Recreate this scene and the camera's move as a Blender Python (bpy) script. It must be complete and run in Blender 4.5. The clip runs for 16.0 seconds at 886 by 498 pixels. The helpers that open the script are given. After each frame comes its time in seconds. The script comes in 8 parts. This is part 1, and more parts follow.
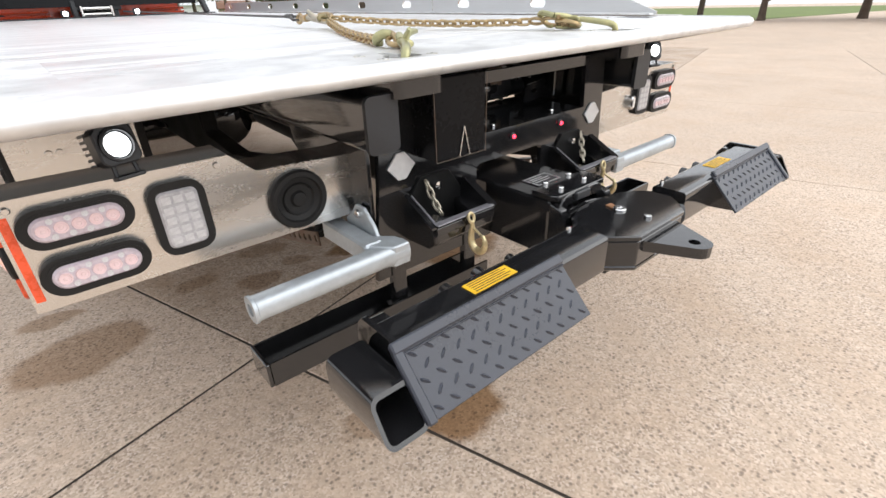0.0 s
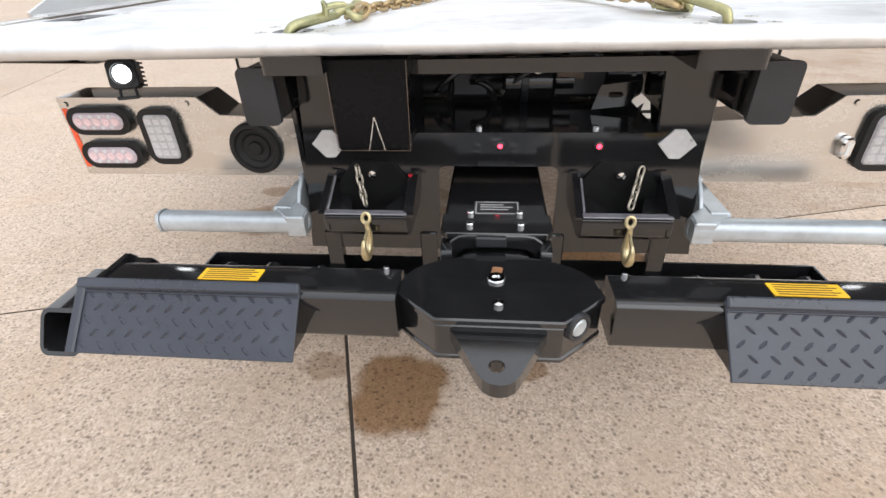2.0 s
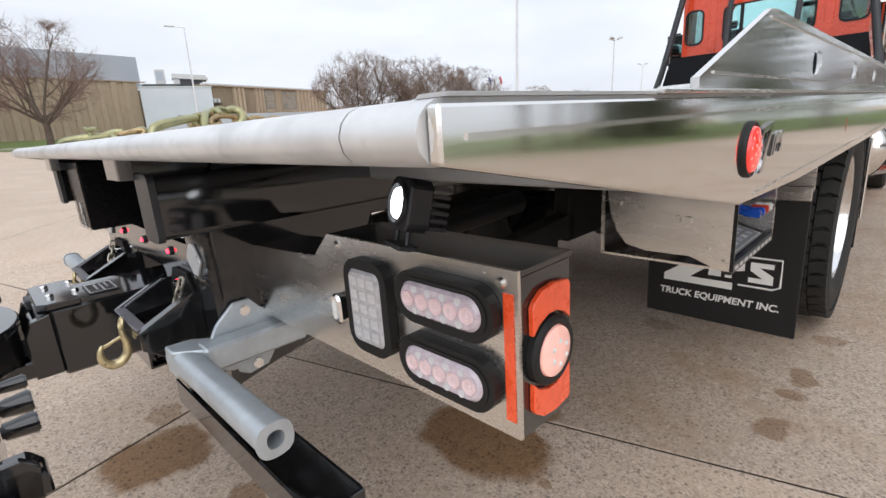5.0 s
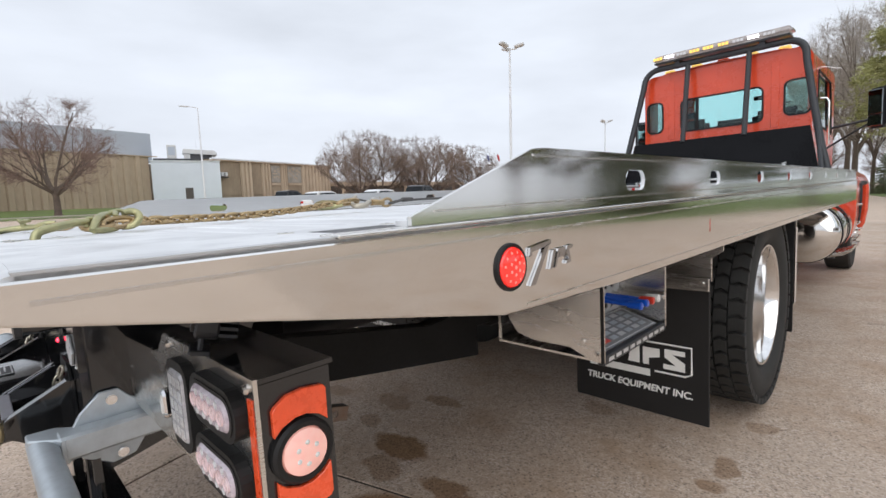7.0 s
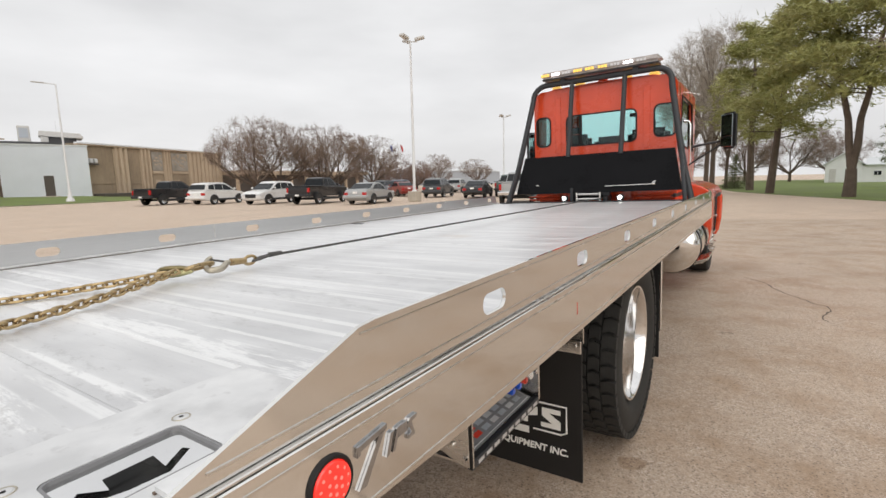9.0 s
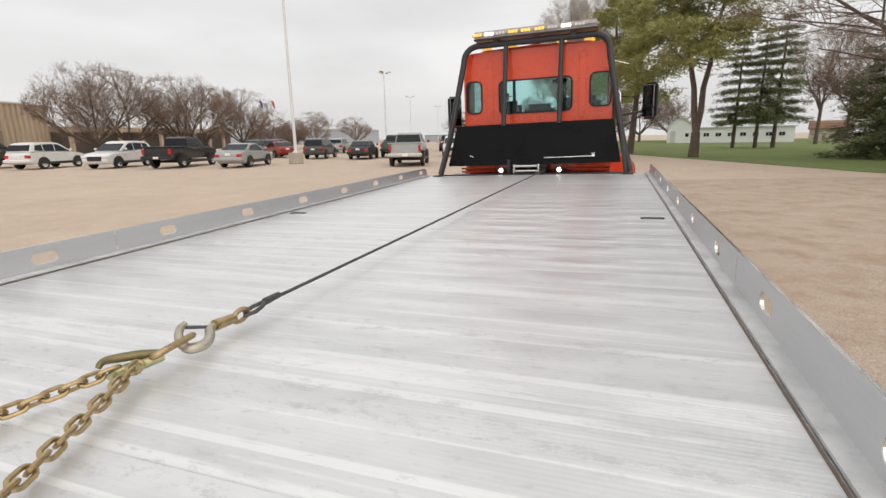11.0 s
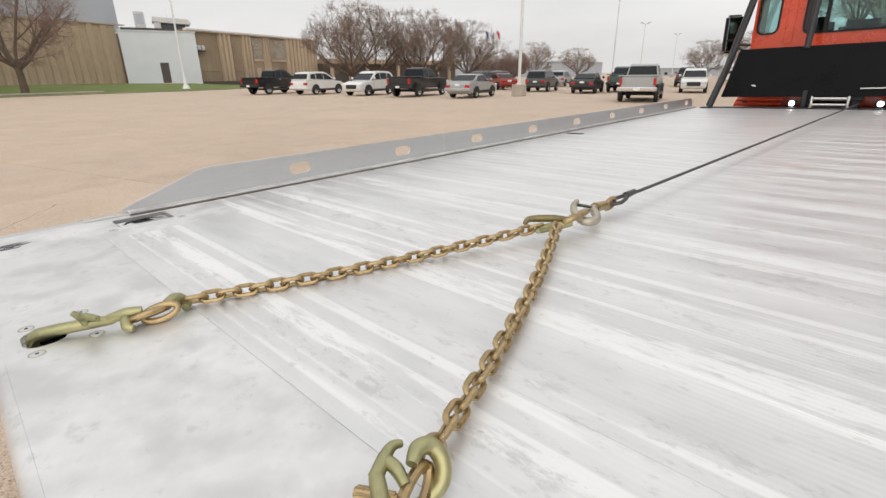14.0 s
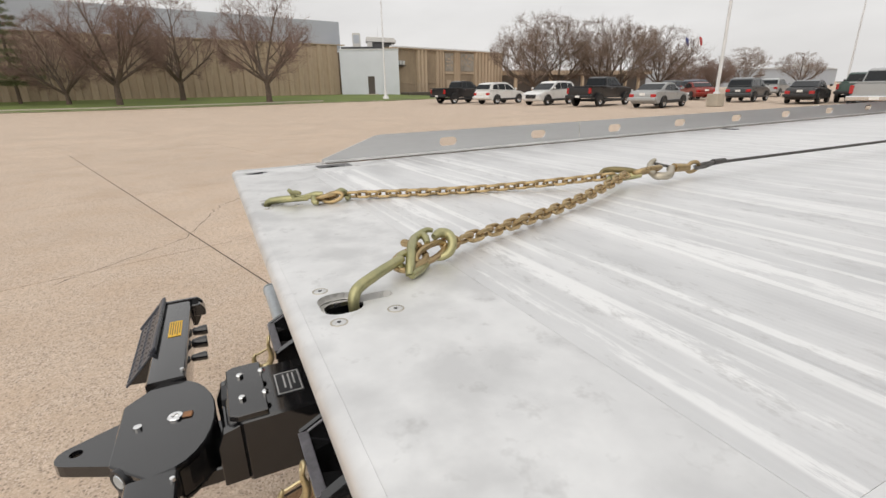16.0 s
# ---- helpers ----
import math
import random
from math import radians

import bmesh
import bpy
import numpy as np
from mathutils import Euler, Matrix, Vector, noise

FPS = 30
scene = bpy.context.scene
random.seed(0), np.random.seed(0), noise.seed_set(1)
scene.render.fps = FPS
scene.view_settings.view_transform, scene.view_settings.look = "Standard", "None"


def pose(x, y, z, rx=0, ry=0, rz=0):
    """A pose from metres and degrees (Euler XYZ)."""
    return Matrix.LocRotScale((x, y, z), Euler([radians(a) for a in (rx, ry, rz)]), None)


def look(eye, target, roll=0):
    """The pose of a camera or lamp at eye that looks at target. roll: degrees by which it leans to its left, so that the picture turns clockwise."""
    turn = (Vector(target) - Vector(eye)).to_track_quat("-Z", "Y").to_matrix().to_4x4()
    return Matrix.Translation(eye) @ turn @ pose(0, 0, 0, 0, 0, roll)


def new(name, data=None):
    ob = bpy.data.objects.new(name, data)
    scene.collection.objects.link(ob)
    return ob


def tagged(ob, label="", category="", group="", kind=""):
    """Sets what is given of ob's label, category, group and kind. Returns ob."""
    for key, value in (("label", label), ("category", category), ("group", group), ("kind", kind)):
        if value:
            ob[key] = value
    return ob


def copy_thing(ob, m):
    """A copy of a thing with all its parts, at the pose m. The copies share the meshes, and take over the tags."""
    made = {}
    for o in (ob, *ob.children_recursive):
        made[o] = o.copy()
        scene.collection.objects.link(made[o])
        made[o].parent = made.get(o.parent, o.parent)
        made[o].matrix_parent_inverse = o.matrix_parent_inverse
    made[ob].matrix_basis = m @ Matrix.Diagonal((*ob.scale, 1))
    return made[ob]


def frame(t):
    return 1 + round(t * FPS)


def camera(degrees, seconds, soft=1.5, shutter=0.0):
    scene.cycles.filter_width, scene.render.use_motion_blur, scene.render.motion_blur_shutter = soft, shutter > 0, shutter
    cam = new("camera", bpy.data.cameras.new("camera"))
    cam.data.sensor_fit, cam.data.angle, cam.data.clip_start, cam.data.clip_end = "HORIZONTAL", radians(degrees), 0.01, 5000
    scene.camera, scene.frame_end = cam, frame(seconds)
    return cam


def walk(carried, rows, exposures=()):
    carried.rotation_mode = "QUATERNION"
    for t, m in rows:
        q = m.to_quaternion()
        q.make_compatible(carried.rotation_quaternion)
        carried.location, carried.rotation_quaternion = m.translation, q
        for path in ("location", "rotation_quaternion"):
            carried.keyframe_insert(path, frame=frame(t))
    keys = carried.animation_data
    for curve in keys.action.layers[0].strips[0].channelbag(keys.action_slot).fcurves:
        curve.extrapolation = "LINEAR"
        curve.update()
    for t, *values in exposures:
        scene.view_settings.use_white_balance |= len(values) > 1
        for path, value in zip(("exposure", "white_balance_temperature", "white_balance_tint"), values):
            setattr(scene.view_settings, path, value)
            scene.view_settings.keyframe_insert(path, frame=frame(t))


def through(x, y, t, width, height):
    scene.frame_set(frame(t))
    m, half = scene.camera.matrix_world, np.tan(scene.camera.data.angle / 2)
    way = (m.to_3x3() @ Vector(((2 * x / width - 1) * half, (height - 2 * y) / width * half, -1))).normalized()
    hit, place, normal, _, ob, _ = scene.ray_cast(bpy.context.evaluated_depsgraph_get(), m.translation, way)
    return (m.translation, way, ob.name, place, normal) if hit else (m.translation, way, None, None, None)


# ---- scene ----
# The truck stands on a lot that falls slightly to one side; its axes: x across, y forwards, z up from the ground.
TRUCK = Matrix.Translation((0, 0, -0.0204)) @ Vector((0.0235, 0.0112, 1.0)).rotation_difference(Vector((0, 0, 1))).to_matrix().to_4x4()
PATH = [
    (0, (-1.052, -0.792, 1.21), (0.086, 0.561, 0.273), -1.8),
    (0.5, (-0.87, -0.796, 1.212), (-0.144, 0.704, 0.106), -1.9),
    (1, (-0.588, -0.894, 1.217), (-0.261, 0.743, 0.115), -1.6),
    (1.5, (-0.313, -0.906, 1.226), (-0.257, 0.759, 0.119), -1.9),
    (2, (-0.008, -0.945, 1.229), (-0.195, 0.742, 0.171), -2.1),
    (2.5, (0.278, -0.962, 1.222), (-0.171, 0.676, 0.165), -2.0),
    (3, (0.591, -0.85, 1.248), (-0.127, 0.642, 0.125), -2.0),
    (3.5, (0.927, -0.818, 1.249), (-0.071, 0.52, 0.147), -2.2),
    (3.8, (1.085, -0.716, 1.183), (-0.032, 0.596, 0.167), -2.5),
    (4, (1.138, -0.619, 1.217), (-0.005, 0.644, 0.169), -2.6),
    (4.5, (1.337, -0.344, 1.138), (0.016, 0.963, 0.399), -3.3),
    (4.7, (1.408, -0.25, 1.088), (0.039, 1.073, 0.475), -4.0),
    (6.8, (1.727, -0.02, 1.122), (0.312, 1.369, 0.855), -3.2),
    (7, (1.775, 0.003, 1.14), (0.36, 1.401, 0.93), -3.1),
    (7.5, (1.847, 0.047, 1.152), (0.448, 1.463, 0.961), -3.0),
    (8, (1.94, 0.087, 1.164), (0.59, 1.552, 0.988), -2.8),
    (8.5, (1.986, 0.127, 1.196), (0.726, 1.669, 1.018), -2.7),
    (8.7, (1.944, 0.143, 1.278), (0.724, 1.712, 1.053), -2.4),
    (9, (1.775, 0.219, 1.415), (0.665, 1.86, 1.142), -2.7),
    (9.5, (1.49, 0.367, 1.523), (0.534, 2.084, 1.15), -2.8),
    (9.7, (1.409, 0.449, 1.584), (0.515, 2.194, 1.188), -3.2),
    (11.8, (0.737, 0.433, 1.557), (0.103, 2.271, 1.088), -1.9),
    (12, (0.702, 0.426, 1.548), (0.023, 2.245, 1.069), -1.9),
    (12.5, (0.629, 0.378, 1.535), (-0.211, 2.113, 1.001), -1.9),
    (13, (0.608, 0.257, 1.528), (-0.383, 1.896, 0.952), -2.0),
    (13.5, (0.605, 0.142, 1.518), (-0.564, 1.628, 0.866), -2.0),
    (14, (0.628, 0.047, 1.509), (-0.696, 1.386, 0.836), -2.0),
    (14.5, (0.695, -0.014, 1.476), (-0.756, 1.135, 0.717), -2.0),
    (15, (0.765, -0.023, 1.43), (-0.799, 0.925, 0.621), -2.0),
    (15.5, (0.811, -0.022, 1.417), (-0.819, 0.788, 0.587), -2.1),
    (15.7, (0.869, -0.025, 1.417), (-0.804, 0.768, 0.661), -2.2),
    (16, (1.115, -0.054, 1.395), (-0.615, 0.745, 0.786), -2.2),
]
cam = camera(85.6, 16.0)
walk(cam, [(t, TRUCK @ look(eye, target, roll)) for t, eye, target, roll in PATH],
     [(0, 0.44, 6300, 10), (2.5, 0.42, 6150, 10), (4, 0.30, 6000, 10), (4.7, 0.12, 6050, 10), (6.8, -0.05, 6000, 10), (8.5, -0.08, 6500, 10), (9.5, -0.18, 6650, 10), (12, -0.18, 6700, 10), (14, -0.18, 6700, 10), (16, -0.22, 6750, 10)])

# ---- light ----
world = bpy.data.worlds.new("overcast")
scene.world = world
world.use_nodes = True
wn = world.node_tree
wn.nodes.clear()


def world_node(kind, **values):
    n = wn.nodes.new(kind)
    for key, value in values.items():
        n.inputs[key].default_value = value
    return n


w_out = world_node("ShaderNodeOutputWorld")
w_back = world_node("ShaderNodeBackground", Strength=1.0)
w_sky = world_node("ShaderNodeTexSky")
w_sky.sky_type, w_sky.sun_disc = "NISHITA", False
w_sky.sun_elevation, w_sky.sun_rotation = radians(38), radians(138)
w_sky.air_density, w_sky.dust_density = 1.0, 4.0
w_dim = world_node("ShaderNodeMix")
w_dim.data_type, w_dim.blend_type = "RGBA", "MULTIPLY"
w_dim.inputs["Factor"].default_value = 1.0
w_dim.inputs["B"].default_value = (0.08, 0.08, 0.08, 1)
w_coord = world_node("ShaderNodeTexCoord")
w_sep = world_node("ShaderNodeSeparateXYZ")
w_ramp = world_node("ShaderNodeValToRGB")
r = w_ramp.color_ramp
r.elements[0].position, r.elements[0].color = 0.0, (0.96, 0.965, 0.985, 1)
r.elements[1].position, r.elements[1].color = 1.0, (1.25, 1.27, 1.30, 1)
e = r.elements.new(0.35)
e.color = (1.02, 1.03, 1.05, 1)
w_map = world_node("ShaderNodeMapping", Scale=(1.2, 1.2, 4.0))
w_cloud = world_node("ShaderNodeTexNoise", Scale=1.6, Detail=5.0, Roughness=0.5)
w_cr = world_node("ShaderNodeMapRange")
w_cr.inputs["From Min"].default_value, w_cr.inputs["From Max"].default_value = 0.3, 0.7
w_cr.inputs["To Min"].default_value, w_cr.inputs["To Max"].default_value = 0.82, 1.08
w_mul = world_node("ShaderNodeMix")
w_mul.data_type, w_mul.blend_type = "RGBA", "MULTIPLY"
w_mul.inputs["Factor"].default_value = 1.0
w_mix = world_node("ShaderNodeMix")
w_mix.data_type = "RGBA"
w_mix.inputs["Factor"].default_value = 0.93
L = wn.links.new
L(w_coord.outputs["Generated"], w_sep.inputs[0])
L(w_sep.outputs["Z"], w_ramp.inputs[0])
L(w_coord.outputs["Generated"], w_map.inputs[0])
L(w_map.outputs[0], w_cloud.inputs["Vector"])
L(w_cloud.outputs[0], w_cr.inputs["Value"])
L(w_ramp.outputs[0], w_mul.inputs["A"])
L(w_cr.outputs[0], w_mul.inputs["B"])
L(w_sky.outputs[0], w_dim.inputs["A"])
L(w_dim.outputs["Result"], w_mix.inputs["A"])
L(w_mul.outputs["Result"], w_mix.inputs["B"])
L(w_mix.outputs["Result"], w_back.inputs[0])
L(w_back.outputs[0], w_out.inputs[0])
sun = new("sun", bpy.data.lights.new("sun", "SUN"))
sun.data.energy, sun.data.angle, sun.data.color = 1.28, radians(75), (1.0, 0.96, 0.90)
sun.matrix_world = look((0, 0, 0), (-0.53, 0.58, -0.62))

# ---- materials ----
def material(name, base, rough=0.5, metal=0.0, vary=0.15, scale=8.0, fine=60.0, bump=0.0, coat=0.0, stretch=(1, 1, 1), tint=None, spec=0.5, glow=None, power=0.0, rough_vary=0.1):
    """A surface whose colour and gloss vary at two scales, in metres of the object's own space."""
    m = bpy.data.materials.new(name)
    m.use_nodes = True
    t = m.node_tree
    n, l = t.nodes, t.links.new
    p = n["Principled BSDF"]
    p.inputs["Metallic"].default_value = metal
    p.inputs["Coat Weight"].default_value = coat
    p.inputs["Specular IOR Level"].default_value = spec
    p.inputs["Coat Roughness"].default_value = 0.08
    co, mp = n.new("ShaderNodeTexCoord"), n.new("ShaderNodeMapping")
    mp.inputs["Scale"].default_value = stretch
    l(co.outputs["Object"], mp.inputs[0])
    big, small = n.new("ShaderNodeTexNoise"), n.new("ShaderNodeTexNoise")
    big.inputs["Scale"].default_value, small.inputs["Scale"].default_value = scale, fine
    big.inputs["Detail"].default_value, small.inputs["Detail"].default_value = 5, 3
    l(mp.outputs[0], big.inputs["Vector"])
    l(mp.outputs[0], small.inputs["Vector"])
    add = n.new("ShaderNodeMath")
    add.operation = "MULTIPLY_ADD"
    add.inputs[1].default_value = 0.4
    l(small.outputs[0], add.inputs[0])
    l(big.outputs[0], add.inputs[2])
    rng = n.new("ShaderNodeMapRange")
    rng.inputs["From Min"].default_value, rng.inputs["From Max"].default_value = 0.4, 1.0
    l(add.outputs[0], rng.inputs["Value"])
    mix = n.new("ShaderNodeMix")
    mix.data_type = "RGBA"
    low = tuple(c * (1 - vary) for c in base) if tint is None else tint
    mix.inputs["A"].default_value, mix.inputs["B"].default_value = (*low, 1), (*(min(1, c * (1 + vary)) for c in base), 1)
    l(rng.outputs[0], mix.inputs["Factor"])
    l(mix.outputs["Result"], p.inputs["Base Color"])
    rr = n.new("ShaderNodeMapRange")
    rr.inputs["To Min"].default_value, rr.inputs["To Max"].default_value = max(0.02, rough - rough_vary), min(1, rough + rough_vary)
    l(rng.outputs[0], rr.inputs["Value"])
    l(rr.outputs[0], p.inputs["Roughness"])
    if bump:
        b = n.new("ShaderNodeBump")
        b.inputs["Strength"].default_value, b.inputs["Distance"].default_value = bump, 0.002
        l(small.outputs[0], b.inputs["Height"])
        l(b.outputs[0], p.inputs["Normal"])
    if glow:
        p.inputs["Emission Color"].default_value, p.inputs["Emission Strength"].default_value = (*glow, 1), power
    return m


def glass(name, colour, rough=0.03, through=1.0):
    m = bpy.data.materials.new(name)
    m.use_nodes = True
    p = m.node_tree.nodes["Principled BSDF"]
    p.inputs["Base Color"].default_value = (*colour, 1)
    p.inputs["Roughness"].default_value = rough
    p.inputs["Transmission Weight"].default_value = through
    p.inputs["IOR"].default_value = 1.45
    return m


def pavement_material(name="exposed_aggregate_concrete", shade=1.0, damp=0.34, reach=0.72):
    """Exposed-aggregate concrete: pebbles of several colours, blotches and brown drip stains."""
    m = bpy.data.materials.new(name)
    m.use_nodes = True
    t = m.node_tree
    n, l = t.nodes, t.links.new
    p = n["Principled BSDF"]
    geo = n.new("ShaderNodeNewGeometry")
    pos = geo.outputs["Position"]
    cell = n.new("ShaderNodeTexVoronoi")
    cell.inputs["Scale"].default_value = 145
    l(pos, cell.inputs["Vector"])
    peb = n.new("ShaderNodeSeparateColor")
    l(cell.outputs["Color"], peb.inputs[0])
    ramp = n.new("ShaderNodeValToRGB")
    ramp.color_ramp.interpolation = "CONSTANT"
    el = ramp.color_ramp.elements
    el[0].position, el[0].color = 0.0, (0.295, 0.215, 0.160, 1)
    el[1].position, el[1].color = 0.10, (0.449, 0.345, 0.263, 1)
    for at, c in ((0.34, (0.547, 0.429, 0.332, 1)), (0.62, (0.615, 0.501, 0.402, 1)), (0.82, (0.685, 0.575, 0.485, 1)), (0.94, (0.364, 0.271, 0.210, 1))):
        k = el.new(at)
        k.color = c
    l(peb.outputs[0], ramp.inputs[0])
    # cement skin over part of the pebbles
    skin = n.new("ShaderNodeTexNoise")
    skin.inputs["Scale"].default_value, skin.inputs["Detail"].default_value, skin.inputs["Roughness"].default_value = 3.2, 8, 0.7
    l(pos, skin.inputs["Vector"])
    sr = n.new("ShaderNodeMapRange")
    sr.inputs["From Min"].default_value, sr.inputs["From Max"].default_value = 0.36, 0.66
    sr.inputs["To Min"].default_value, sr.inputs["To Max"].default_value = 0.15, 0.72
    l(skin.outputs[0], sr.inputs["Value"])
    cement = n.new("ShaderNodeMix")
    cement.data_type = "RGBA"
    cement.inputs["B"].default_value = (0.590 * shade, 0.464 * shade, 0.358 * shade, 1)
    l(sr.outputs[0], cement.inputs["Factor"])
    l(ramp.outputs[0], cement.inputs["A"])
    blot = n.new("ShaderNodeTexNoise")
    blot.inputs["Scale"].default_value, blot.inputs["Detail"].default_value = 0.55, 7
    l(pos, blot.inputs["Vector"])
    fine = n.new("ShaderNodeTexNoise")
    fine.inputs["Scale"].default_value, fine.inputs["Detail"].default_value = 28, 4
    l(pos, fine.inputs["Vector"])
    br = n.new("ShaderNodeMapRange")
    br.inputs["From Min"].default_value, br.inputs["From Max"].default_value = 0.3, 0.7
    br.inputs["To Min"].default_value, br.inputs["To Max"].default_value = 0.93, 1.05
    l(blot.outputs[0], br.inputs["Value"])
    fr = n.new("ShaderNodeMapRange")
    fr.inputs["From Min"].default_value, fr.inputs["From Max"].default_value = 0.3, 0.7
    fr.inputs["To Min"].default_value, fr.inputs["To Max"].default_value = 0.90, 1.08
    l(fine.outputs[0], fr.inputs["Value"])
    mm = n.new("ShaderNodeMath")
    mm.operation = "MULTIPLY"
    l(br.outputs[0], mm.inputs[0])
    l(fr.outputs[0], mm.inputs[1])
    info = n.new("ShaderNodeObjectInfo")
    ir = n.new("ShaderNodeMapRange")
    ir.inputs["To Min"].default_value, ir.inputs["To Max"].default_value = 0.95 * shade, 1.04 * shade
    l(info.outputs["Random"], ir.inputs["Value"])
    patch = n.new("ShaderNodeTexNoise")
    patch.inputs["Scale"].default_value, patch.inputs["Detail"].default_value, patch.inputs["Roughness"].default_value = 1.6, 9, 0.66
    l(pos, patch.inputs["Vector"])
    pr = n.new("ShaderNodeMapRange")
    pr.inputs["From Min"].default_value, pr.inputs["From Max"].default_value = 0.45, reach
    pr.inputs["To Max"].default_value = damp
    l(patch.outputs[0], pr.inputs["Value"])
    m2 = n.new("ShaderNodeMath")
    m2.operation = "MULTIPLY"
    l(mm.outputs[0], m2.inputs[0])
    l(ir.outputs[0], m2.inputs[1])
    tone = n.new("ShaderNodeMix")
    tone.data_type, tone.blend_type = "RGBA", "MULTIPLY"
    tone.inputs["Factor"].default_value = 1
    pit = n.new("ShaderNodeTexVoronoi")
    pit.inputs["Scale"].default_value = 62
    l(pos, pit.inputs["Vector"])
    pit_pick = n.new("ShaderNodeSeparateColor")
    l(pit.outputs["Color"], pit_pick.inputs[0])
    pit_few = n.new("ShaderNodeMapRange")
    pit_few.inputs["From Min"].default_value, pit_few.inputs["From Max"].default_value = 0.62, 0.66
    l(pit_pick.outputs[1], pit_few.inputs["Value"])
    pit_near = n.new("ShaderNodeMapRange")
    pit_near.inputs["From Min"].default_value, pit_near.inputs["From Max"].default_value = 0.42, 0.24
    pit_near.inputs["To Max"].default_value = 0.75
    l(pit.outputs["Distance"], pit_near.inputs["Value"])
    pit_both = n.new("ShaderNodeMath")
    pit_both.operation = "MULTIPLY"
    l(pit_few.outputs[0], pit_both.inputs[0])
    l(pit_near.outputs[0], pit_both.inputs[1])
    pitted = n.new("ShaderNodeMix")
    pitted.data_type = "RGBA"
    pitted.inputs["B"].default_value = (0.215, 0.165, 0.125, 1)
    l(pit_both.outputs[0], pitted.inputs["Factor"])
    l(cement.outputs["Result"], pitted.inputs["A"])
    l(pitted.outputs["Result"], tone.inputs["A"])
    l(m2.outputs[0], tone.inputs["B"])
    dirt = n.new("ShaderNodeMix")
    dirt.data_type, dirt.blend_type = "RGBA", "MULTIPLY"
    dirt.inputs["B"].default_value = (0.70, 0.57, 0.43, 1)
    l(pr.outputs[0], dirt.inputs["Factor"])
    l(tone.outputs["Result"], dirt.inputs["A"])
    # drips: centre x, y, half-length x, half-length y, strength
    warp = n.new("ShaderNodeTexNoise")
    warp.inputs["Scale"].default_value, warp.inputs["Detail"].default_value = 7, 5
    l(pos, warp.inputs["Vector"])
    wv = n.new("ShaderNodeVectorMath")
    wv.operation = "MULTIPLY_ADD"
    wv.inputs[1].default_value, wv.inputs[2].default_value = (0.16, 0.16, 0), (-0.08, -0.08, 0)
    l(warp.outputs["Color"], wv.inputs[0])
    shifted = n.new("ShaderNodeVectorMath")
    l(pos, shifted.inputs[0])
    l(wv.outputs[0], shifted.inputs[1])
    last = None
    for cx, cy, hx, hy, s in ((-0.285, 0.10, 0.16, 0.17, 0.8), (-0.55, 0.2, 0.09, 0.06, 0.4), (0.13, 0.24, 0.07, 0.06, 0.6), (0.50, 0.93, 0.26, 0.18, 0.95), (0.78, 0.89, 0.03, 0.03, 0.5),
                              (0.17, 1.16, 0.10, 0.07, 0.5), (-1.18, 1.22, 0.24, 0.17, 0.55), (-1.25, 1.56, 0.13, 0.06, 0.5), (-0.69, 1.48, 0.09, 0.06, 0.4), (-0.45, 1.30, 0.12, 0.08, 0.5), (-0.22, 1.37, 0.08, 0.06, 0.4),
                              (-0.30, 1.62, 0.13, 0.07, 0.35), (0.09, 1.31, 0.16, 0.10, 0.8), (0.49, 1.22, 0.14, 0.06, 0.7), (-0.09, 1.80, 0.12, 0.05, 0.5), (1.235, 2.11, 0.05, 0.08, 0.55), (1.228, 1.94, 0.07, 0.05, 0.55), (1.22, 1.65, 0.07, 0.06, 0.55), (0.58, 2.30, 0.10, 0.08, 0.35), (1.26, 2.6, 0.06, 0.08, 0.45)):
        d = n.new("ShaderNodeVectorMath")
        d.operation = "SUBTRACT"
        d.inputs[1].default_value = (cx, cy, 0)
        l(shifted.outputs[0], d.inputs[0])
        q = n.new("ShaderNodeVectorMath")
        q.operation = "MULTIPLY"
        q.inputs[1].default_value = (1 / hx, 1 / hy, 0)
        l(d.outputs[0], q.inputs[0])
        ln = n.new("ShaderNodeVectorMath")
        ln.operation = "LENGTH"
        l(q.outputs[0], ln.inputs[0])
        fall = n.new("ShaderNodeMapRange")
        fall.interpolation_type = "SMOOTHSTEP"
        fall.inputs["From Min"].default_value, fall.inputs["From Max"].default_value = 1.12, 0.8
        fall.inputs["To Max"].default_value = min(1.0, s * 1.22)
        l(ln.outputs["Value"], fall.inputs["Value"])
        if last is None:
            last = fall.outputs[0]
        else:
            mx = n.new("ShaderNodeMath")
            mx.operation = "MAXIMUM"
            l(last, mx.inputs[0])
            l(fall.outputs[0], mx.inputs[1])
            last = mx.outputs[0]
    st = n.new("ShaderNodeMix")
    st.data_type, st.blend_type = "RGBA", "MULTIPLY"
    st.inputs["B"].default_value = (0.46, 0.33, 0.20, 1)
    l(last, st.inputs["Factor"])
    l(dirt.outputs["Result"], st.inputs["A"])
    l(st.outputs["Result"], p.inputs["Base Color"])
    p.inputs["Roughness"].default_value = 0.8
    bp = n.new("ShaderNodeBump")
    bp.inputs["Strength"].default_value, bp.inputs["Distance"].default_value = 0.25, 0.003
    l(cell.outputs["Distance"], bp.inputs["Height"])
    bp.invert = True
    l(bp.outputs[0], p.inputs["Normal"])
    return m


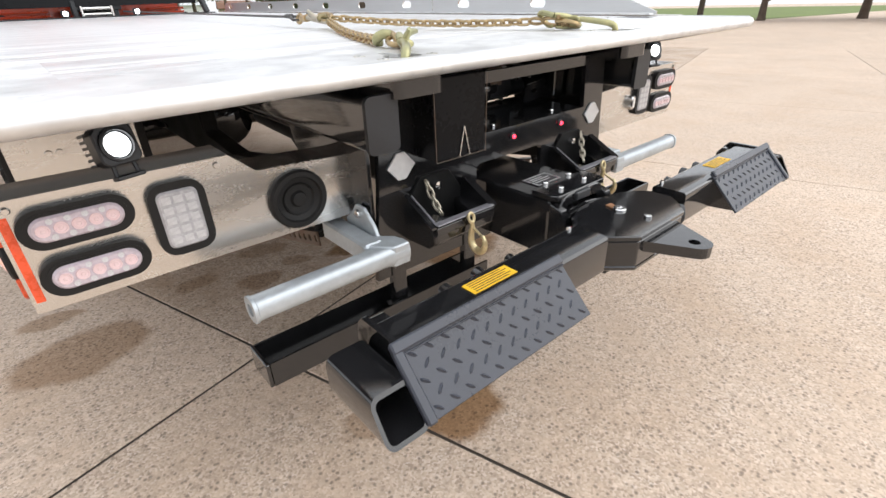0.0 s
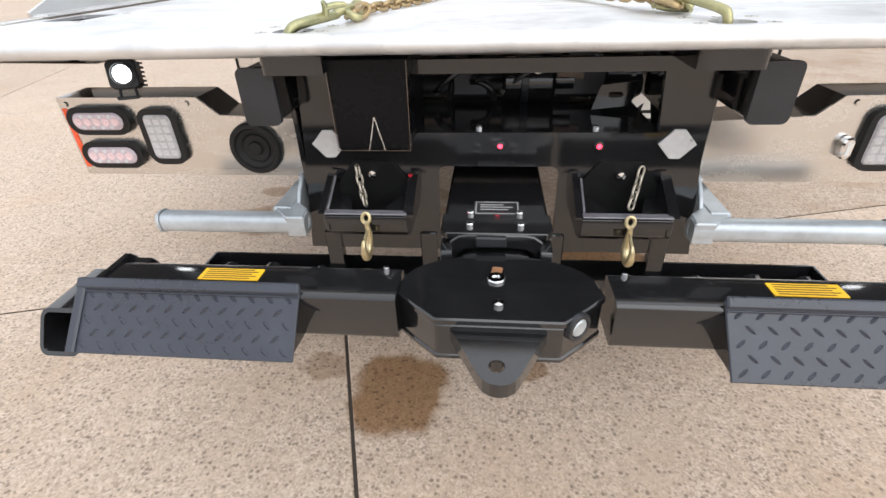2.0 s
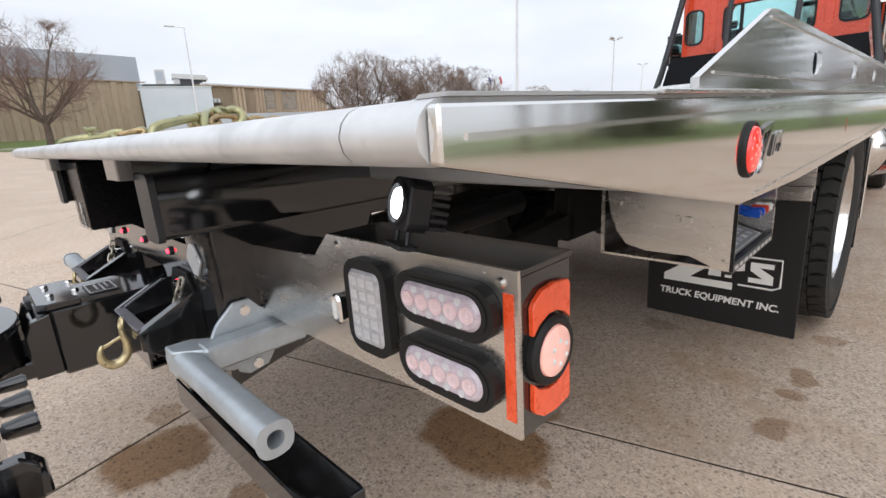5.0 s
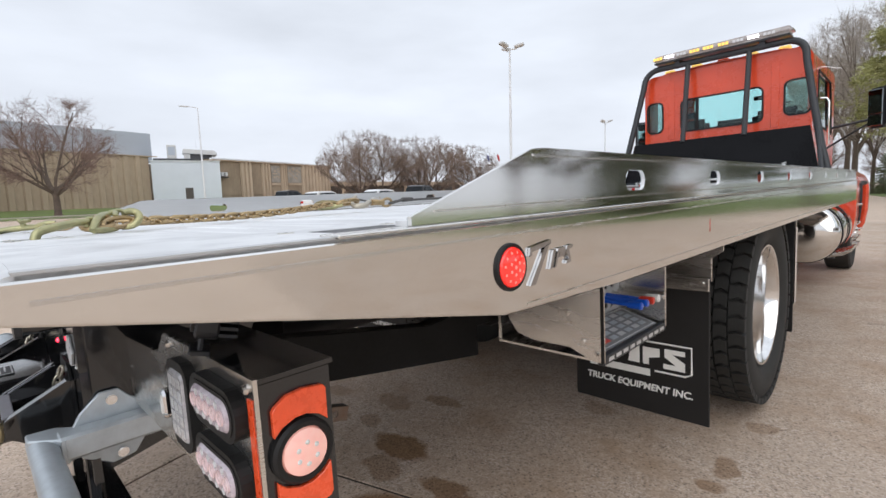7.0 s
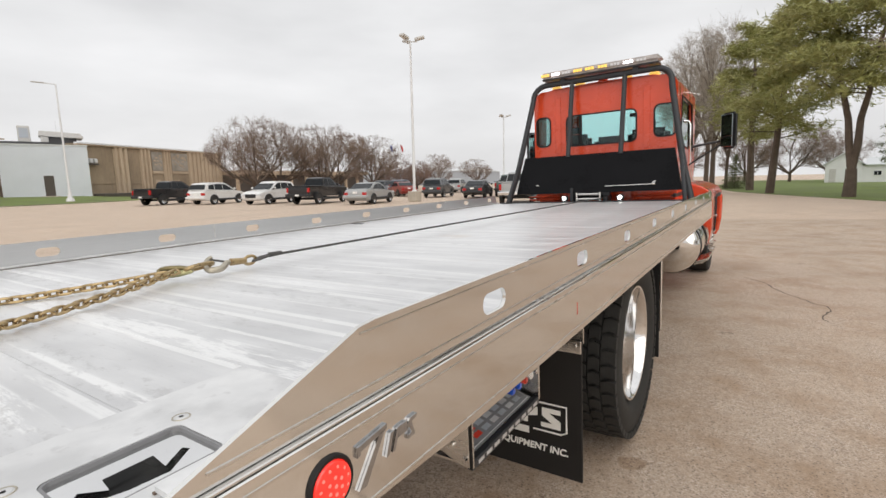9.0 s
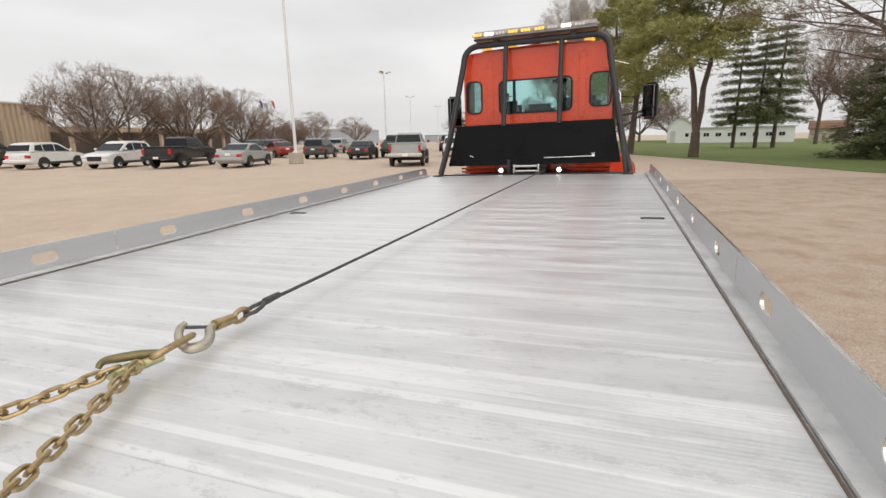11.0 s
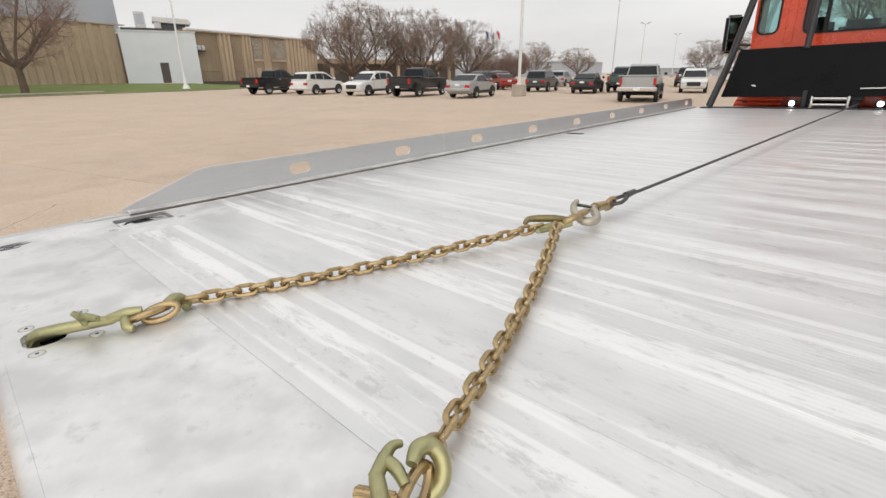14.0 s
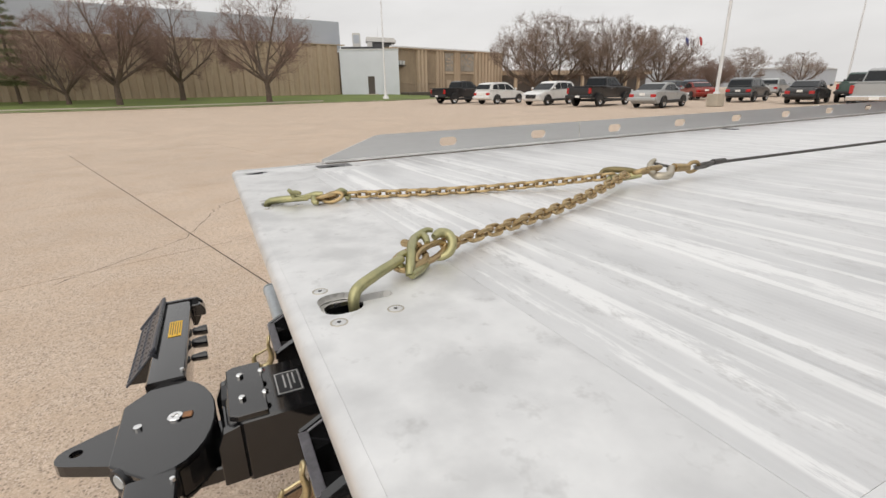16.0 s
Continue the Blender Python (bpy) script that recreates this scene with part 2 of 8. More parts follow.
def deck_material():
    """Worn bare aluminium: sharp-edged scuffed bands along the planks, grey specks, fine ribs and faint rust."""
    m = material("worn_aluminium", (0.78, 0.78, 0.78), rough=0.42, metal=0.75, vary=0.08, scale=3.0, fine=16.0, stretch=(0.6, 1.6, 1.0), rough_vary=0.12, tint=(0.60, 0.60, 0.605))
    t = m.node_tree
    n, l = t.nodes, t.links.new
    p = n["Principled BSDF"]
    src = p.inputs["Base Color"].links[0].from_socket
    geo = n.new("ShaderNodeNewGeometry")

    def layer(scale, size, detail, rough, lo, hi, top):
        mp = n.new("ShaderNodeMapping")
        mp.inputs["Scale"].default_value = scale
        l(geo.outputs["Position"], mp.inputs[0])
        tex = n.new("ShaderNodeTexNoise")
        tex.inputs["Scale"].default_value, tex.inputs["Detail"].default_value, tex.inputs["Roughness"].default_value = size, detail, rough
        l(mp.outputs[0], tex.inputs["Vector"])
        rg = n.new("ShaderNodeMapRange")
        rg.inputs["From Min"].default_value, rg.inputs["From Max"].default_value, rg.inputs["To Max"].default_value = lo, hi, top
        l(tex.outputs[0], rg.inputs["Value"])
        return rg.outputs[0]

    def product(a, b):
        x = n.new("ShaderNodeMath")
        x.operation = "MULTIPLY"
        l(a, x.inputs[0])
        l(b, x.inputs[1])
        return x.outputs[0]

    def blend(base, fac, tone):
        x = n.new("ShaderNodeMix")
        x.data_type = "RGBA"
        x.inputs["B"].default_value = (*tone, 1)
        l(fac, x.inputs["Factor"])
        l(base, x.inputs["A"])
        return x.outputs["Result"]

    streak = layer((0.8, 13, 1), 1.0, 6, 0.5, 0.40, 0.74, 0.6)
    band = layer((0.08, 9.0, 1), 1.0, 3, 0.6, 0.54, 0.57, 0.80)
    ragged = layer((2.6, 20, 1), 1.0, 9, 0.80, 0.46, 0.515, 1.0)
    grey = layer((0.10, 5.0, 1), 1.7, 3, 0.5, 0.52, 0.58, 1.0)
    speck = layer((11, 24, 1), 1.0, 6, 0.78, 0.53, 0.62, 0.50)
    blister = layer((26, 60, 1), 1.0, 4, 0.7, 0.60, 0.66, 0.30)
    ribs_worn = layer((0.02, 24, 1), 1.0, 2, 0.5, 0.56, 0.59, 0.75)
    broken = layer((1.6, 14, 1), 1.0, 6, 0.7, 0.38, 0.48, 1.0)
    # loading wears the tail end most
    axes, worn = n.new("ShaderNodeSeparateXYZ"), n.new("ShaderNodeMapRange")
    worn.interpolation_type = "SMOOTHSTEP"
    worn.inputs["From Min"].default_value, worn.inputs["From Max"].default_value = 0.7, 1.7
    worn.inputs["To Min"].default_value, worn.inputs["To Max"].default_value = 1.0, 0.5
    l(geo.outputs["Position"], axes.inputs[0])
    l(axes.outputs["Y"], worn.inputs["Value"])
    colour = blend(src, streak, (0.86, 0.86, 0.855))
    colour = blend(colour, product(product(ribs_worn, broken), worn.outputs[0]), (0.95, 0.95, 0.94))
    scuff = product(product(band, ragged), worn.outputs[0])
    colour = blend(colour, scuff, (0.92, 0.92, 0.915))
    colour = blend(colour, product(grey, speck), (0.52, 0.515, 0.51))
    colour = blend(colour, blister, (0.50, 0.49, 0.48))
    rsrc = p.inputs["Roughness"].links[0].from_socket
    dull = n.new("ShaderNodeMath")
    dull.operation = "MULTIPLY_ADD"
    dull.inputs[1].default_value = 0.22
    l(scuff, dull.inputs[0])
    l(rsrc, dull.inputs[2])
    l(dull.outputs[0], p.inputs["Roughness"])
    rust = n.new("ShaderNodeTexNoise")
    rust.inputs["Scale"].default_value, rust.inputs["Detail"].default_value = 1.7, 3
    l(geo.outputs["Position"], rust.inputs["Vector"])
    ru = n.new("ShaderNodeMapRange")
    ru.inputs["From Min"].default_value, ru.inputs["From Max"].default_value = 0.66, 0.80
    ru.inputs["To Max"].default_value = 0.34
    l(rust.outputs[0], ru.inputs["Value"])
    mx = n.new("ShaderNodeMix")
    mx.data_type = "RGBA"
    mx.inputs["B"].default_value = (0.62, 0.45, 0.27, 1)
    l(ru.outputs[0], mx.inputs["Factor"])
    l(colour, mx.inputs["A"])
    l(mx.outputs["Result"], p.inputs["Base Color"])
    ribs = n.new("ShaderNodeTexWave")
    ribs.wave_type, ribs.bands_direction = "BANDS", "Y"
    ribs.inputs["Scale"].default_value, ribs.inputs["Distortion"].default_value = 28, 0.0
    co = n.new("ShaderNodeTexCoord")
    l(co.outputs["Object"], ribs.inputs["Vector"])
    bp = n.new("ShaderNodeBump")
    bp.inputs["Strength"].default_value, bp.inputs["Distance"].default_value = 0.16, 0.001
    l(ribs.outputs[0], bp.inputs["Height"])
    l(bp.outputs[0], p.inputs["Normal"])
    return m


def tail_material():
    """Smooth aluminium with cloudy dull patches and small grey specks."""
    m = material("smooth_aluminium", (0.84, 0.84, 0.835), rough=0.44, metal=0.72, vary=0.06, scale=5, fine=30, tint=(0.68, 0.68, 0.68), rough_vary=0.14)
    t = m.node_tree
    n, l = t.nodes, t.links.new
    p = n["Principled BSDF"]
    src = p.inputs["Base Color"].links[0].from_socket
    co = n.new("ShaderNodeTexCoord")
    cloud, spot = n.new("ShaderNodeTexNoise"), n.new("ShaderNodeTexNoise")
    cloud.inputs["Scale"].default_value, cloud.inputs["Detail"].default_value = 9, 5
    spot.inputs["Scale"].default_value, spot.inputs["Detail"].default_value, spot.inputs["Roughness"].default_value = 26, 3, 0.65
    last = src
    for tex, lo, hi, amount, tone in ((cloud, 0.46, 0.64, 0.7, (0.60, 0.60, 0.60, 1)), (spot, 0.60, 0.72, 0.30, (0.40, 0.39, 0.38, 1))):
        l(co.outputs["Object"], tex.inputs["Vector"])
        r_ = n.new("ShaderNodeMapRange")
        r_.inputs["From Min"].default_value, r_.inputs["From Max"].default_value, r_.inputs["To Max"].default_value = lo, hi, amount
        l(tex.outputs[0], r_.inputs["Value"])
        x = n.new("ShaderNodeMix")
        x.data_type = "RGBA"
        x.inputs["B"].default_value = tone
        l(r_.outputs[0], x.inputs["Factor"])
        l(last, x.inputs["A"])
        last = x.outputs["Result"]
    l(last, p.inputs["Base Color"])
    return m


PAVEMENT = pavement_material()
# the same concrete a tenth darker, with stronger brown blotches
DARKER_SLAB = pavement_material("darker_blotched_concrete", 0.90, 0.62, 0.66)
DECK = deck_material()
TAIL = tail_material()
STEEL = material("brushed_stainless", (0.72, 0.70, 0.67), rough=0.26, metal=1.0, vary=0.05, scale=6, fine=180, stretch=(1, 0.15, 4), rough_vary=0.06)
MIRROR_STEEL = material("polished_stainless", (0.79, 0.775, 0.75), rough=0.10, metal=1.0, vary=0.05, scale=3, fine=90, stretch=(1, 0.2, 5), rough_vary=0.05)
CHROME = material("chrome", (0.8, 0.8, 0.8), rough=0.08, metal=1.0, vary=0.03, rough_vary=0.03)
BLACK = material("gloss_black_paint", (0.012, 0.012, 0.013), rough=0.10, vary=0.3, scale=10, fine=120, coat=0.65, spec=0.5, rough_vary=0.05, bump=0.015)
UNDER = material("black_undercoat", (0.013, 0.013, 0.013), rough=0.5, spec=0.12, vary=0.4, scale=6, fine=70, bump=0.1)
SATIN = material("satin_black_steel", (0.020, 0.021, 0.024), rough=0.42, vary=0.3, scale=9, fine=140, bump=0.06)
LIP_PALE = material("pale_paint_edge", (0.20, 0.195, 0.215), rough=0.4, metal=0.3, vary=0.3, scale=40, fine=150)
BRASS = material("pale_yellow_zinc_hook", (0.66, 0.55, 0.32), rough=0.34, metal=0.7, vary=0.15, scale=40, fine=160, tint=(0.50, 0.42, 0.25))
HEAD_BLACK = material("black_headboard_paint", (0.006, 0.006, 0.007), rough=0.3, spec=0.12, vary=0.3, scale=3, fine=90)
RAIL_SKIN = material("dull_aluminium_rail", (0.60, 0.605, 0.61), rough=0.42, metal=0.7, vary=0.06, scale=3, fine=60, stretch=(1, 0.2, 3), tint=(0.52, 0.525, 0.53))
WORN_STEEL = material("weathered_grey_steel", (0.15, 0.135, 0.12), rough=0.6, metal=0.4, vary=0.3, scale=14, fine=80, tint=(0.16, 0.085, 0.045), bump=0.1)
TREAD = material("dark_blue_grey_tread_paint", (0.038, 0.042, 0.055), rough=0.31, vary=0.25, scale=10, fine=120, bump=0.06)
RUBBER = material("black_rubber", (0.011, 0.0105, 0.0105), rough=0.55, spec=0.35, vary=0.3, scale=14, fine=130, bump=0.1)
TYRE = material("tyre_rubber", (0.030, 0.029, 0.027), rough=0.75, spec=0.3, vary=0.35, scale=10, fine=90, bump=0.15)
GALV = material("galvanised_steel", (0.50, 0.54, 0.57), rough=0.48, metal=0.55, vary=0.18, scale=16, fine=70, bump=0.05)
GOLD = material("yellow_zinc_chain_steel", (0.44, 0.325, 0.17), rough=0.33, metal=0.85, vary=0.25, scale=35, fine=160, tint=(0.28, 0.205, 0.115), bump=0.05)
OLIVE = material("olive_zinc_hook_steel", (0.42, 0.38, 0.20), rough=0.36, metal=0.8, vary=0.2, scale=22, fine=150, tint=(0.27, 0.28, 0.16), bump=0.05)
GREY_ZINC = material("worn_grey_zinc", (0.46, 0.42, 0.35), rough=0.4, metal=0.75, vary=0.2, scale=40, fine=160, tint=(0.36, 0.32, 0.25))
DARK_OLIVE = material("dark_olive_zinc", (0.22, 0.18, 0.09), rough=0.45, metal=0.7, vary=0.25, scale=30, fine=150)
CABLE = material("dark_steel_rope", (0.10, 0.095, 0.09), rough=0.5, metal=0.7, vary=0.3, scale=120, fine=400, bump=0.4)
BADGE = material("dark_chrome_badge", (0.42, 0.42, 0.43), rough=0.14, metal=1.0, vary=0.2, scale=40)
RED_DOT = material("lit_red_led", (0.9, 0.10, 0.08), rough=0.2, glow=(1.0, 0.20, 0.16), power=0.9)
YELLOW = material("yellow_sticker", (0.85, 0.50, 0.02), rough=0.4, vary=0.08, scale=30)
INK = material("sticker_ink", (0.10, 0.06, 0.02), rough=0.5)
GREY_PLATE = material("dark_grey_plate", (0.20, 0.20, 0.205), rough=0.4, vary=0.15, scale=40)
WHITE = material("white_print", (0.80, 0.79, 0.76), rough=0.45, vary=0.05)
PLACARD = material("grey_reflective_placard", (0.62, 0.62, 0.62), rough=0.35, metal=0.3, vary=0.1, scale=30)
LENS = material("clear_lamp_lens", (0.60, 0.53, 0.58), rough=0.15, vary=0.15, scale=90, fine=260, coat=0.9, tint=(0.46, 0.38, 0.43), bump=0.3)
CLEAR_LENS = material("clear_reverse_lens", (0.52, 0.51, 0.53), rough=0.15, vary=0.15, scale=90, fine=260, coat=0.9, tint=(0.36, 0.355, 0.37), bump=0.3)
BULB = material("lit_led_emitter", (0.74, 0.60, 0.61), rough=0.15, coat=0.6, glow=(1.0, 0.30, 0.30), power=0.06)
REVERSE_LED = material("reverse_lamp_cell", (0.58, 0.575, 0.58), rough=0.2, vary=0.12, scale=120, fine=400, coat=0.6, bump=0.2)
LED_CLEAR = material("unlit_led_emitter", (0.66, 0.65, 0.66), rough=0.15, vary=0.1, coat=0.6)
RED_GLOW = material("red_strobe", (0.8, 0.02, 0.03), rough=0.2, glow=(1.0, 0.03, 0.06), power=5.0)
RED_LENS = material("red_marker_lens", (0.75, 0.03, 0.02), rough=0.14, vary=0.3, scale=70, fine=200, coat=0.8, glow=(1.0, 0.03, 0.02), power=0.55)
ORANGE = material("orange_red_reflector", (0.92, 0.10, 0.025), rough=0.28, vary=0.1, scale=60, fine=300, coat=0.5)
PINK_LENS = material("pale_side_lamp_lens", (0.80, 0.52, 0.46), rough=0.14, vary=0.15, scale=50, coat=0.8, glow=(1.0, 0.35, 0.25), power=0.35)
LAMP_ON = material("lit_work_lamp_lens", (1, 1, 1), rough=0.1, glow=(1.0, 1.0, 0.98), power=5.0)
AMBER_ON = material("lit_amber_module", (1, 0.6, 0.1), rough=0.2, glow=(1.0, 0.62, 0.15), power=0.7)
WHITE_ON = material("lit_white_module", (1, 1, 1), rough=0.2, glow=(1.0, 0.95, 1.0), power=3.0)
BAR_LENS = material("smoky_clear_light_bar", (0.42, 0.38, 0.36), rough=0.15, vary=0.3, scale=15, coat=0.7)
RED_PAINT = material("red_orange_truck_paint", (0.67, 0.066, 0.019), rough=0.28, vary=0.06, scale=4, coat=0.8, rough_vary=0.05)
CAB_GLASS = glass("tinted_cab_glass", (0.66, 0.89, 0.88), 0.0)
DOOR_GLASS = glass("dark_tinted_door_glass", (0.42, 0.54, 0.53), 0.0)
AUTO_BLACK = material("dark_cab_trim", (0.03, 0.03, 0.032), rough=0.6)
MIRROR_GLASS = material("mirror_glass", (0.42, 0.44, 0.45), rough=0.02, metal=1.0, vary=0.01, rough_vary=0.01)
WHEEL_PAINT = material("polished_wheel", (0.78, 0.77, 0.76), rough=0.12, rough_vary=0.05, metal=1.0, vary=0.06, scale=8)
HOSE = material("hose_rubber", (0.015, 0.015, 0.016), rough=0.35, vary=0.3)
BLUE_PAINT = material("blue_lever_paint", (0.01, 0.09, 0.55), rough=0.25, vary=0.1, coat=0.5)
RED_KNOB = material("red_knob", (0.6, 0.04, 0.02), rough=0.3, coat=0.5)

# ---- building helpers ----
def part(name, bm, mat, parent=None, label="", smooth=False):
    """Links a bmesh as one mesh object, under a thing or a part if given."""
    bmesh.ops.recalc_face_normals(bm, faces=bm.faces[:])
    me = bpy.data.meshes.new(name)
    bm.to_mesh(me)
    bm.free()
    me.materials.append(mat)
    if smooth:
        me.polygons.foreach_set("use_smooth", [True] * len(me.polygons))
        me.set_sharp_from_angle(angle=radians(35))
    ob = new(name, me)
    if parent:
        ob.parent = parent
    if label:
        ob["label"] = label
    return ob


def thing(name, m, label, category, group="", kind=""):
    ob = new(name)
    ob.matrix_basis = m
    ob.empty_display_size = 0.1
    return tagged(ob, label, category, group, kind)


def merge(bm, other):
    me = bpy.data.meshes.new("merge")
    other.to_mesh(me)
    other.free()
    bm.from_mesh(me)
    bpy.data.meshes.remove(me)
    return bm


def soften(bm, off, seg=1):
    edges = [e for e in bm.edges if len(e.link_faces) == 2 and e.calc_face_angle(0) > 0.6]
    if off and edges:
        bmesh.ops.bevel(bm, geom=edges, offset=off, segments=seg, affect="EDGES", clamp_overlap=True)


def box(bm, x0, x1, y0, y1, z0, z1, off=0.0, seg=1, m=None):
    b = bmesh.new()
    bmesh.ops.create_cube(b, size=1, matrix=Matrix.Translation(((x0 + x1) / 2, (y0 + y1) / 2, (z0 + z1) / 2)) @ Matrix.Diagonal((abs(x1 - x0), abs(y1 - y0), abs(z1 - z0), 1)))
    soften(b, off, seg)
    if m:
        b.transform(m)
    return merge(bm, b)


def rod(bm, a, b, r0, r1=None, seg=14, off=0.0):
    a, b = Vector(a), Vector(b)
    d = b - a
    t = bmesh.new()
    bmesh.ops.create_cone(t, cap_ends=True, segments=seg, radius1=r0, radius2=r0 if r1 is None else r1, depth=d.length)
    soften(t, off, 2)
    t.transform(Matrix.Translation((a + b) / 2) @ d.to_track_quat("Z", "Y").to_matrix().to_4x4())
    return merge(bm, t)


def prism(bm, outline, axis, a, b, holes=(), off=0.0, m=None):
    """A plate of the given outline, from a to b along an axis; outline in the two other axes, in order."""
    t = bmesh.new()
    loops = [outline, *holes]
    for loop in loops:
        vs = [t.verts.new((u, v, 0)) for u, v in loop]
        for i, v in enumerate(vs):
            t.edges.new((v, vs[i - 1]))
        if not holes:
            t.faces.new(vs)
    if holes:
        bmesh.ops.triangle_fill(t, use_beauty=True, use_dissolve=False, edges=t.edges[:])
    got = bmesh.ops.extrude_face_region(t, geom=t.faces[:])
    for v in got["geom"]:
        if isinstance(v, bmesh.types.BMVert):
            v.co.z = 1.0
    for v in t.verts:
        u, w, k = v.co.x, v.co.y, a + (b - a) * v.co.z
        v.co = (k, u, w) if axis == "x" else (u, k, w) if axis == "y" else (u, w, k)
    bmesh.ops.recalc_face_normals(t, faces=t.faces[:])
    soften(t, off)
    if m:
        t.transform(m)
    return merge(bm, t)


def sweep(bm, pts, r, seg=8, closed=False, flat=1.0):
    """A round bar along a line of points; r a number or one for each point; flat squeezes it upright."""
    pts = [Vector(p) for p in pts]
    k = len(pts)
    rings, side = [], None
    for i, p in enumerate(pts):
        if closed:
            d = pts[(i + 1) % k] - pts[i - 1]
        else:
            d = pts[min(i + 1, k - 1)] - pts[max(i - 1, 0)]
        d.normalize()
        if side is None:
            side = d.orthogonal().normalized()
            if abs(d.z) < 0.95:
                side = d.cross(Vector((0, 0, 1))).normalized()
        side = (side - d * side.dot(d)).normalized()
        up = d.cross(side)
        rad = r[i] if isinstance(r, (list, tuple)) else r
        rings.append([bm.verts.new(p + (side * math.cos(a) + up * math.sin(a) * flat) * rad) for a in (2 * math.pi * j / seg for j in range(seg))])
    for i in range(k if closed else k - 1):
        a, b = rings[i], rings[(i + 1) % k]
        best = 0
        if closed and i == k - 1:
            best = min(range(seg), key=lambda s: (a[0].co - b[s].co).length)
        for j in range(seg):
            bm.faces.new((a[j], a[(j + 1) % seg], b[(j + 1 + best) % seg], b[(j + best) % seg]))
    if not closed:
        bm.faces.new(rings[0][::-1])
        bm.faces.new(rings[-1])
    return bm


def lathe(bm, profile, centre, axis="x", seg=32, m=None):
    """Turns a line of (radius, along) round an axis through centre."""
    t = bmesh.new()
    rings = []
    for rad, h in profile:
        if rad < 1e-5:
            rings.append([t.verts.new((0, 0, h))])
        else:
            rings.append([t.verts.new((rad * math.cos(2 * math.pi * j / seg), rad * math.sin(2 * math.pi * j / seg), h)) for j in range(seg)])
    for a, b in zip(rings, rings[1:]):
        for j in range(seg):
            k = (j + 1) % seg
            if len(a) == 1 and len(b) == 1:
                continue
            if len(a) == 1:
                t.faces.new((a[0], b[j], b[k]))
            elif len(b) == 1:
                t.faces.new((a[j], a[k], b[0]))
            else:
                t.faces.new((a[j], a[k], b[k], b[j]))
    turn = {"x": pose(0, 0, 0, 0, 90, 0), "y": pose(0, 0, 0, -90, 0, 0), "z": Matrix()}[axis]
    t.transform(Matrix.Translation(centre) @ turn)
    if m:
        t.transform(m)
    return merge(bm, t)


def bend(bm, pts, r, seg=14, steps=5):
    """A round bar along a smooth curve through the points."""
    pts = [Vector(p) for p in pts]
    rads = list(r) if isinstance(r, (list, tuple)) else [r] * len(pts)
    out, ro = [], []
    for i in range(len(pts) - 1):
        a, b, c, d = pts[max(0, i - 1)], pts[i], pts[i + 1], pts[min(len(pts) - 1, i + 2)]
        for k in range(steps):
            u = k / steps
            out.append(0.5 * (2 * b + (c - a) * u + (2 * a - 5 * b + 4 * c - d) * u * u + (3 * b - a - 3 * c + d) * u ** 3))
            ro.append(rads[i] * (1 - u) + rads[i + 1] * u)
    out.append(pts[-1])
    ro.append(rads[-1])
    return sweep(bm, out, ro, seg)


def stadium(cx, cy, w, h, seg=6):
    """An obround outline, w long and h high."""
    r = min(w, h) / 2
    out = []
    for k, (sx, sy) in enumerate(((1, 1), (-1, 1), (-1, -1), (1, -1))):
        for j in range(seg + 1):
            a = math.pi / 2 * (k + j / seg)
            out.append((cx + sx * (w / 2 - r) + r * math.cos(a), cy + sy * (h / 2 - r) + r * math.sin(a)))
    clean = [p for i, p in enumerate(out) if math.dist(p, out[i - 1]) > 1e-6]
    return clean


def rounded(cx, cy, w, h, r, seg=4):
    out = []
    for k, (sx, sy) in enumerate(((1, 1), (-1, 1), (-1, -1), (1, -1))):
        for j in range(seg + 1):
            a = math.pi / 2 * (k + j / seg)
            out.append((cx + sx * (w / 2 - r) + r * math.cos(a), cy + sy * (h / 2 - r) + r * math.sin(a)))
    return out


def ring_outline(cx, cy, r, seg=16):
    return [(cx + r * math.cos(2 * math.pi * j / seg), cy + r * math.sin(2 * math.pi * j / seg)) for j in range(seg)]


def B():
    return bmesh.new()


def lettering(body, size, m, mat, parent, name="lettering", depth=0.0015):
    cu = bpy.data.curves.new(name, "FONT")
    cu.body, cu.size, cu.extrude, cu.align_x, cu.align_y, cu.offset, cu.shear = body, size, depth, "CENTER", "CENTER", size * 0.022, 0.12
    tmp = bpy.data.objects.new(name, cu)
    me = bpy.data.meshes.new_from_object(tmp)
    bpy.data.objects.remove(tmp)
    me.materials.append(mat)
    ob = new(name, me)
    ob.parent = parent
    ob.matrix_basis = m
    return ob


# ---- the tow truck ----
truck = thing("tow_truck", TRUCK, "red flatbed tow truck with bare aluminium deck and black wheel lift", "tow truck")
Z = 1.10
HALF = 1.295

# deck: a smooth tail section with its holes, then planks across
KEY_R, KEY_L = (0.437, 0.083), (-0.411, 0.083)


def keyhole(cx, cy, flip=1):
    """A round-cornered opening with a narrow slot running forwards from it."""
    pts = rounded(cx, cy, 0.082, 0.064, 0.026)
    slot = [(cx + 0.013, cy + 0.032), (cx + 0.013, cy + 0.072), (cx + 0.007, cy + 0.083), (cx - 0.007, cy + 0.083), (cx - 0.013, cy + 0.072), (cx - 0.013, cy + 0.032)]
    top = [p for p in pts if p[1] > cy and p[0] > cx]
    rest = [p for p in pts if not (p[1] > cy and p[0] > cx)]
    return top + slot + rest


